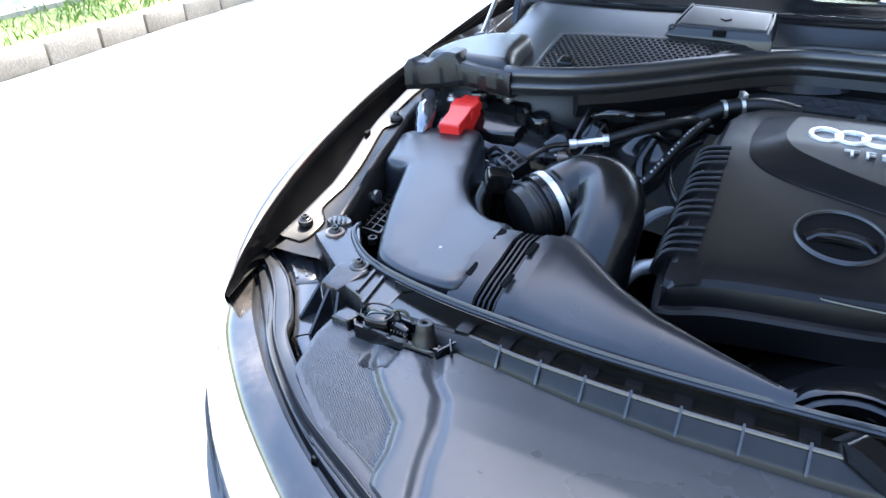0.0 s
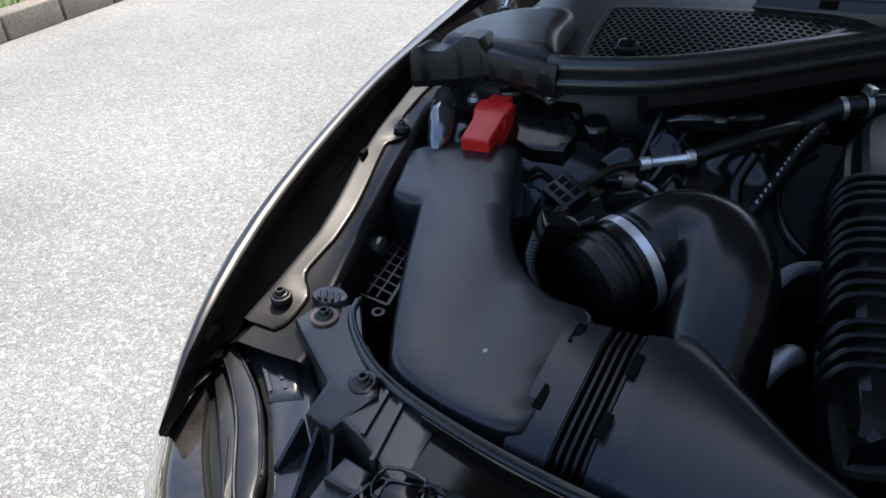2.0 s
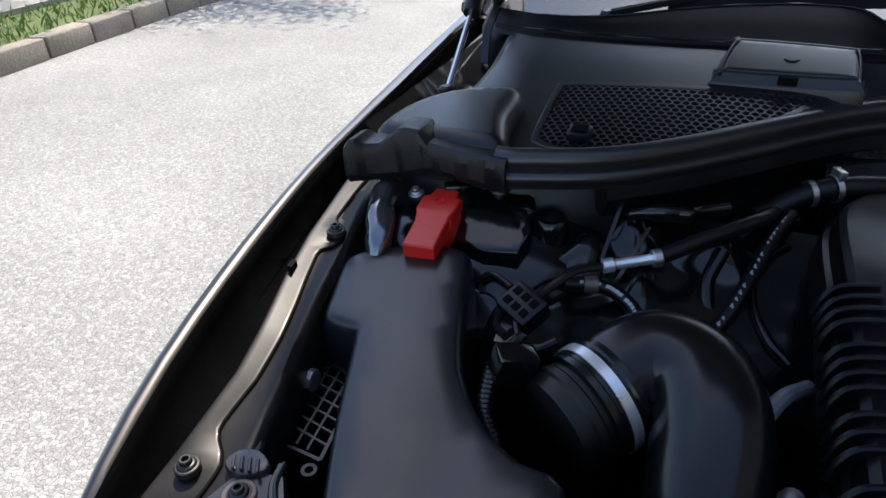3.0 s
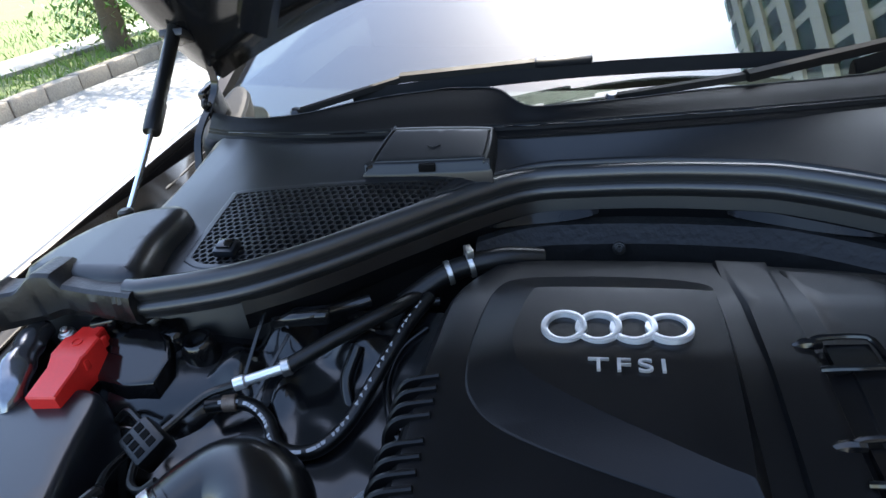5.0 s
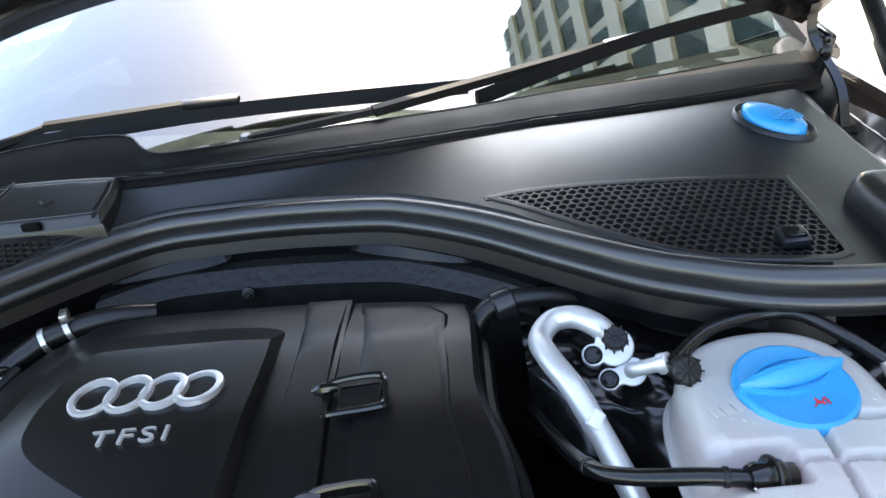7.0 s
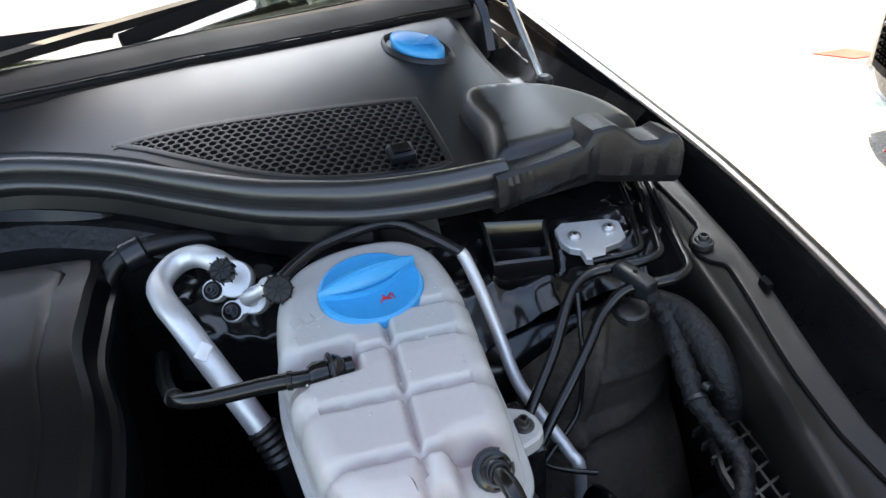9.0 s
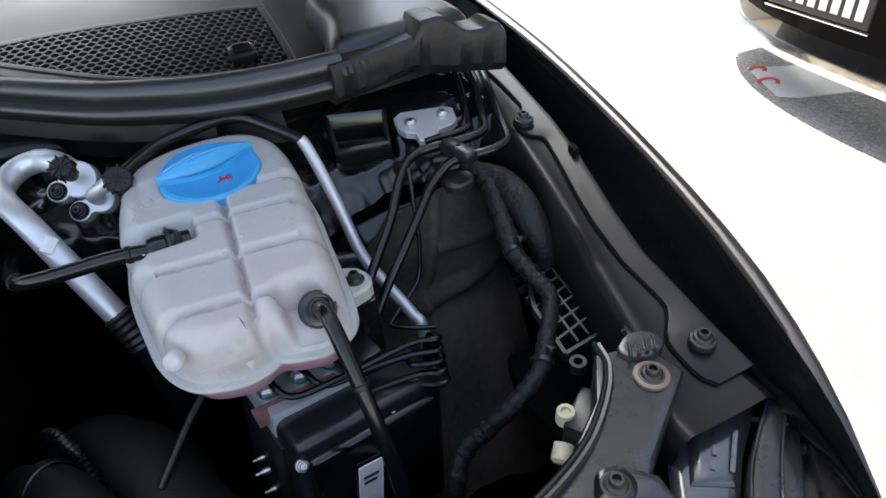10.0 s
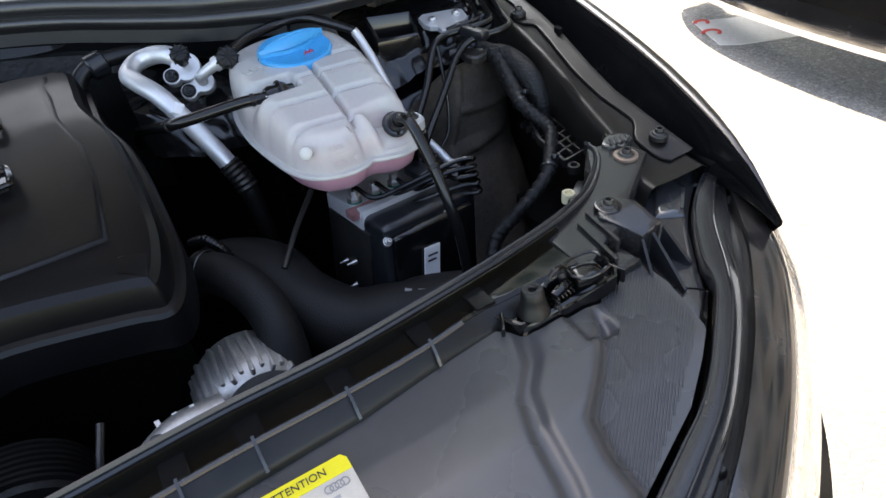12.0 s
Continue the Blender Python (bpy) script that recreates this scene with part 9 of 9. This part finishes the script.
    # low radiator hoses
    rad = thing("radiator_hose", (0.36, 0.60, 0.66), "fat matt black radiator hose with a clamp", "hose")
    bm = bmesh.new()
    tube(bm, [(0.235, 0.735, 0.69), (0.262, 0.700, 0.720), (0.295, 0.655, 0.728), (0.310, 0.610, 0.715), (0.345, 0.570, 0.700), (0.395, 0.550, 0.700), (0.445, 0.525, 0.705), (0.48, 0.50, 0.705), (0.505, 0.470, 0.69), (0.51, 0.45, 0.64)], [0.036, 0.038, 0.039, 0.039, 0.037, 0.034, 0.033, 0.032, 0.032, 0.03], 24, 8)
    part("hose_body", bm, "woven", rad, "", 60)
    bm = bmesh.new()
    lathe(bm, (0.462, 0.515, 0.705), (0.75, -0.55, 0), [(0.0335, -0.0055), (0.0342, -0.005), (0.0342, 0.005), (0.0335, 0.0055)], 32, False)
    part("hose_clamp", bm, "alu_cast", rad)
    bm = bmesh.new()
    ribbed(bm, [(0.395, 0.550, 0.700), (0.420, 0.539, 0.703), (0.445, 0.525, 0.705), (0.462, 0.514, 0.705)], 0.0342, 0.0022, 0.0005, 28)
    part("ribbed_cover", bm, "woven", rad, "finely ribbed end of the hose cover", 60)
    for k in range(4):
        bm = bmesh.new()
        block(bm, (0.405 + 0.012 * k, 0.546 - 0.007 * k, 0.734), (0.007, 0.012, 0.0012), (-15, 0, -30))
        part("printed_mark", bm, "grey_text", rad)
    bm = bmesh.new()
    tube(bm, [(0.215, 0.665, 0.76), (0.245, 0.635, 0.775), (0.268, 0.590, 0.765), (0.272, 0.550, 0.735), (0.262, 0.52, 0.68), (0.25, 0.50, 0.60)], 0.021, 18, 6)
    ret = alone("return_hose", bm, "woven", "bent matt black coolant return hose", "hose", sharp=60)
    bm = bmesh.new()
    lathe(bm, (0.236, 0.648, 0.772), (0.65, -0.70, 0.25), [(0.0212, -0.006), (0.0222, -0.005), (0.0222, 0.005), (0.0212, 0.006)], 24, False)
    part("hose_clamp", bm, "steel_dark", ret)
    bm = bmesh.new()
    ribbed(bm, [(0.235, 0.70, 0.775), (0.250, 0.68, 0.785), (0.262, 0.655, 0.775), (0.265, 0.635, 0.75)], 0.006, 0.004, 0.0015)
    alone("ribbed_conduit", bm, "rubber_gloss", "thin ribbed black conduit", "conduit", sharp=60)
    bm = bmesh.new()
    tube(bm, [(0.305, 0.62, 0.76), (0.335, 0.655, 0.775), (0.36, 0.68, 0.785), (0.37, 0.69, 0.79)], 0.0032, 8)
    alone("return_pipe", bm, "steel_dark", "thin bare metal pipe under the tank", "pipe", sharp=60)


build_tank()
build_ac_lines()
build_brake_unit()
build_right_wall()


# ---- neighbouring car and bay markings ----
def build_neighbour():
    """The dark saloon parked across, nose towards us; its plate is blank bars."""
    other = thing("parked_car", (4.2, 1.3, 0), "dark parked car with chrome lip and mesh grille", "car")
    m = pose(2.375, 1.38, 0)

    def nose(y):
        return 0.06 + 0.30 * (abs(y) / 0.95) ** 3.0

    rows = []
    for y in span(-0.9, 0.9, 36):
        d = nose(y)
        rows.append([m @ Vector((d + a, y * b, z)) for a, b, z in ((0.20, 0.96, 0.165), (-0.02, 1.0, 0.20), (0.02, 1.0, 0.30), (0.03, 1.0, 0.48), (0.05, 0.98, 0.58), (0.12, 0.90, 0.66), (0.30, 0.80, 0.74), (0.9, 0.70, 0.84), (1.3, 0.62, 0.88))])
    bm = bmesh.new()
    rings(bm, rows, False)
    part("front_body", bm, "paint_grey", other, "dark glossy front end", 50)
    bm = bmesh.new()
    pts = [m @ Vector((nose(y) - 0.035 + 0.02 * abs(y), y, 0.212 + 0.10 * max(0, abs(y) - 0.7) * 2)) for y in span(-0.88, 0.88, 24)]
    sweep(bm, pts, [(-0.03, -0.012), (-0.03, 0.010), (0.0, 0.022), (0.03, 0.012), (0.03, -0.012)], 2)
    part("chrome_lip", bm, "chrome", other, "bright lower bumper lip")
    bm = bmesh.new()
    rings(bm, [[m @ Vector((nose(y) + 0.012, y, z)) for z in (0.245, 0.26, 0.40, 0.56)] for y in span(-0.84, 0.84, 30)], False)
    part("grille_panel", bm, "black_void", other, "black lower grille panel", 50)
    for side in (-1, 1):
        verts, faces = [], []
        for i in range(14):
            for j in range(8):
                y = side * (0.42 + 0.028 * i)
                z = 0.33 + 0.026 * j
                k = len(verts)
                for dy, dz in ((0, -0.011), (0.012, 0), (0, 0.011), (-0.012, 0)):
                    verts.append(tuple(m @ Vector((nose(y) - 0.004, y + dy, z + dz))))
                for dy, dz in ((0, -0.008), (0.009, 0), (0, 0.008), (-0.009, 0)):
                    verts.append(tuple(m @ Vector((nose(y) + 0.009, y + dy, z + dz))))
                for q in range(4):
                    faces.append((k + q, k + (q + 1) % 4, k + 4 + (q + 1) % 4, k + 4 + q))
        me = bpy.data.meshes.new("mesh")
        me.from_pydata(verts, [], faces)
        me.materials.append(M["plastic_gloss"])
        ob = new("mesh_grille", me)
        ob.location = -place_of(other)
        ob.parent = other
    bm = bmesh.new()
    pm = m @ pose(nose(0.28) - 0.045, 0.28, 0.425, 90, 0, -90)
    block(bm, (0, 0, 0), (0.37, 0.112, 0.012), (0, 0, 0), 0.004)
    bmesh.ops.transform(bm, matrix=pm, verts=bm.verts)
    plate = part("number_plate", bm, "ink", other, "black number plate with blank pale bars")
    for k in range(8):
        bm = bmesh.new()
        block(bm, (-0.150 + 0.043 * k, 0, 0.008), (0.027, 0.066, 0.003), (0, 0, 0), 0.001)
        bmesh.ops.transform(bm, matrix=pm, verts=bm.verts)
        part("plain_bar", bm, "white_label", plate)
    bm = bmesh.new()
    for z in (-0.064, 0.064):
        block(bm, (0, z, 0.002), (0.39, 0.008, 0.016), (0, 0, 0), 0.002)
    bmesh.ops.transform(bm, matrix=pm, verts=bm.verts)
    part("plate_frame", bm, "chrome", plate)
    for k in range(5):
        bm = bmesh.new()
        block(bm, (0.0, 0.10 + 0.030 * k, -0.005), (0.70, 0.010, 0.02), (25, 0, 0), 0.003)
        bmesh.ops.transform(bm, matrix=pm, verts=bm.verts)
        part("grille_bar", bm, "plastic_gloss", other)
    for side in (-1, 1):
        bm = bmesh.new()
        block(bm, m @ Vector((nose(0.72) + 0.10, side * 0.68, 0.66)), (0.20, 0.34, 0.13), (0, 0, 8 + side * 25), 0.04, 3)
        part("headlight", bm, "chrome", other, "headlight")
        bm = bmesh.new()
        lathe(bm, m @ Vector((1.1, side * 0.80, 0.32)), m.to_3x3() @ Vector((0, side, 0)), [(0.2, -0.1), (0.32, -0.09), (0.32, 0.08), (0.29, 0.10), (0.2, 0.09)], 28)
        part("wheel", bm, "rubber", other)
    bm = bmesh.new()
    block(bm, m @ Vector((2.8, 0.1, 0.60)), (3.0, 1.36, 0.64), (0, 0, 8), 0.14, 4)
    part("body_shell", bm, "paint_grey", other, "", 60)
    bm = bmesh.new()
    block(bm, m @ Vector((2.7, 0, 1.15)), (1.9, 1.35, 0.50), (0, 0, 8), 0.16, 4, 0.8)
    part("cabin", bm, "paint_grey", other, "", 60)


def build_bay_marks():
    for name, poly, mat, label in (("bay_marking", [(2.61, 2.04), (2.75, 1.96), (5.0, 1.0), (4.9, 0.75), (2.56, 1.74), (2.50, 1.79)], "road_white", "worn white parking bay marking on the asphalt"),
                                   ("bay_marking", [(3.05, 3.35), (3.22, 3.18), (7, 2.2), (7, 2.5)], "road_white", "worn white parking bay marking on the asphalt")):
        bm = bmesh.new()
        slab(bm, poly, 0.0, 0.004)
        alone(name, bm, mat, label, "road marking", "bay markings", kind="structure")
    for x, y, r in ((2.625, 2.000, 0.024), (2.570, 1.895, 0.030)):
        bm = bmesh.new()
        pts = [(x + r * 1.3 * math.cos(a), y + r * math.sin(a), 0.006) for a in span(-1.2, 2.6, 10)]
        sweep(bm, pts, [(-0.008, -0.002), (-0.008, 0.001), (0.008, 0.001), (0.008, -0.002)], 2)
        alone("bay_numeral", bm, "road_red", "worn red paint stroke on the bay marking", "road marking", kind="structure")
    bm = bmesh.new()
    slab(bm, [(3.24, 3.05), (3.34, 2.88), (3.52, 2.84), (3.44, 3.02)], 0.0, 0.006)
    alone("red_patch", bm, "road_red", "worn red painted patch on the asphalt", "road marking", kind="structure")


build_neighbour()
build_bay_marks()
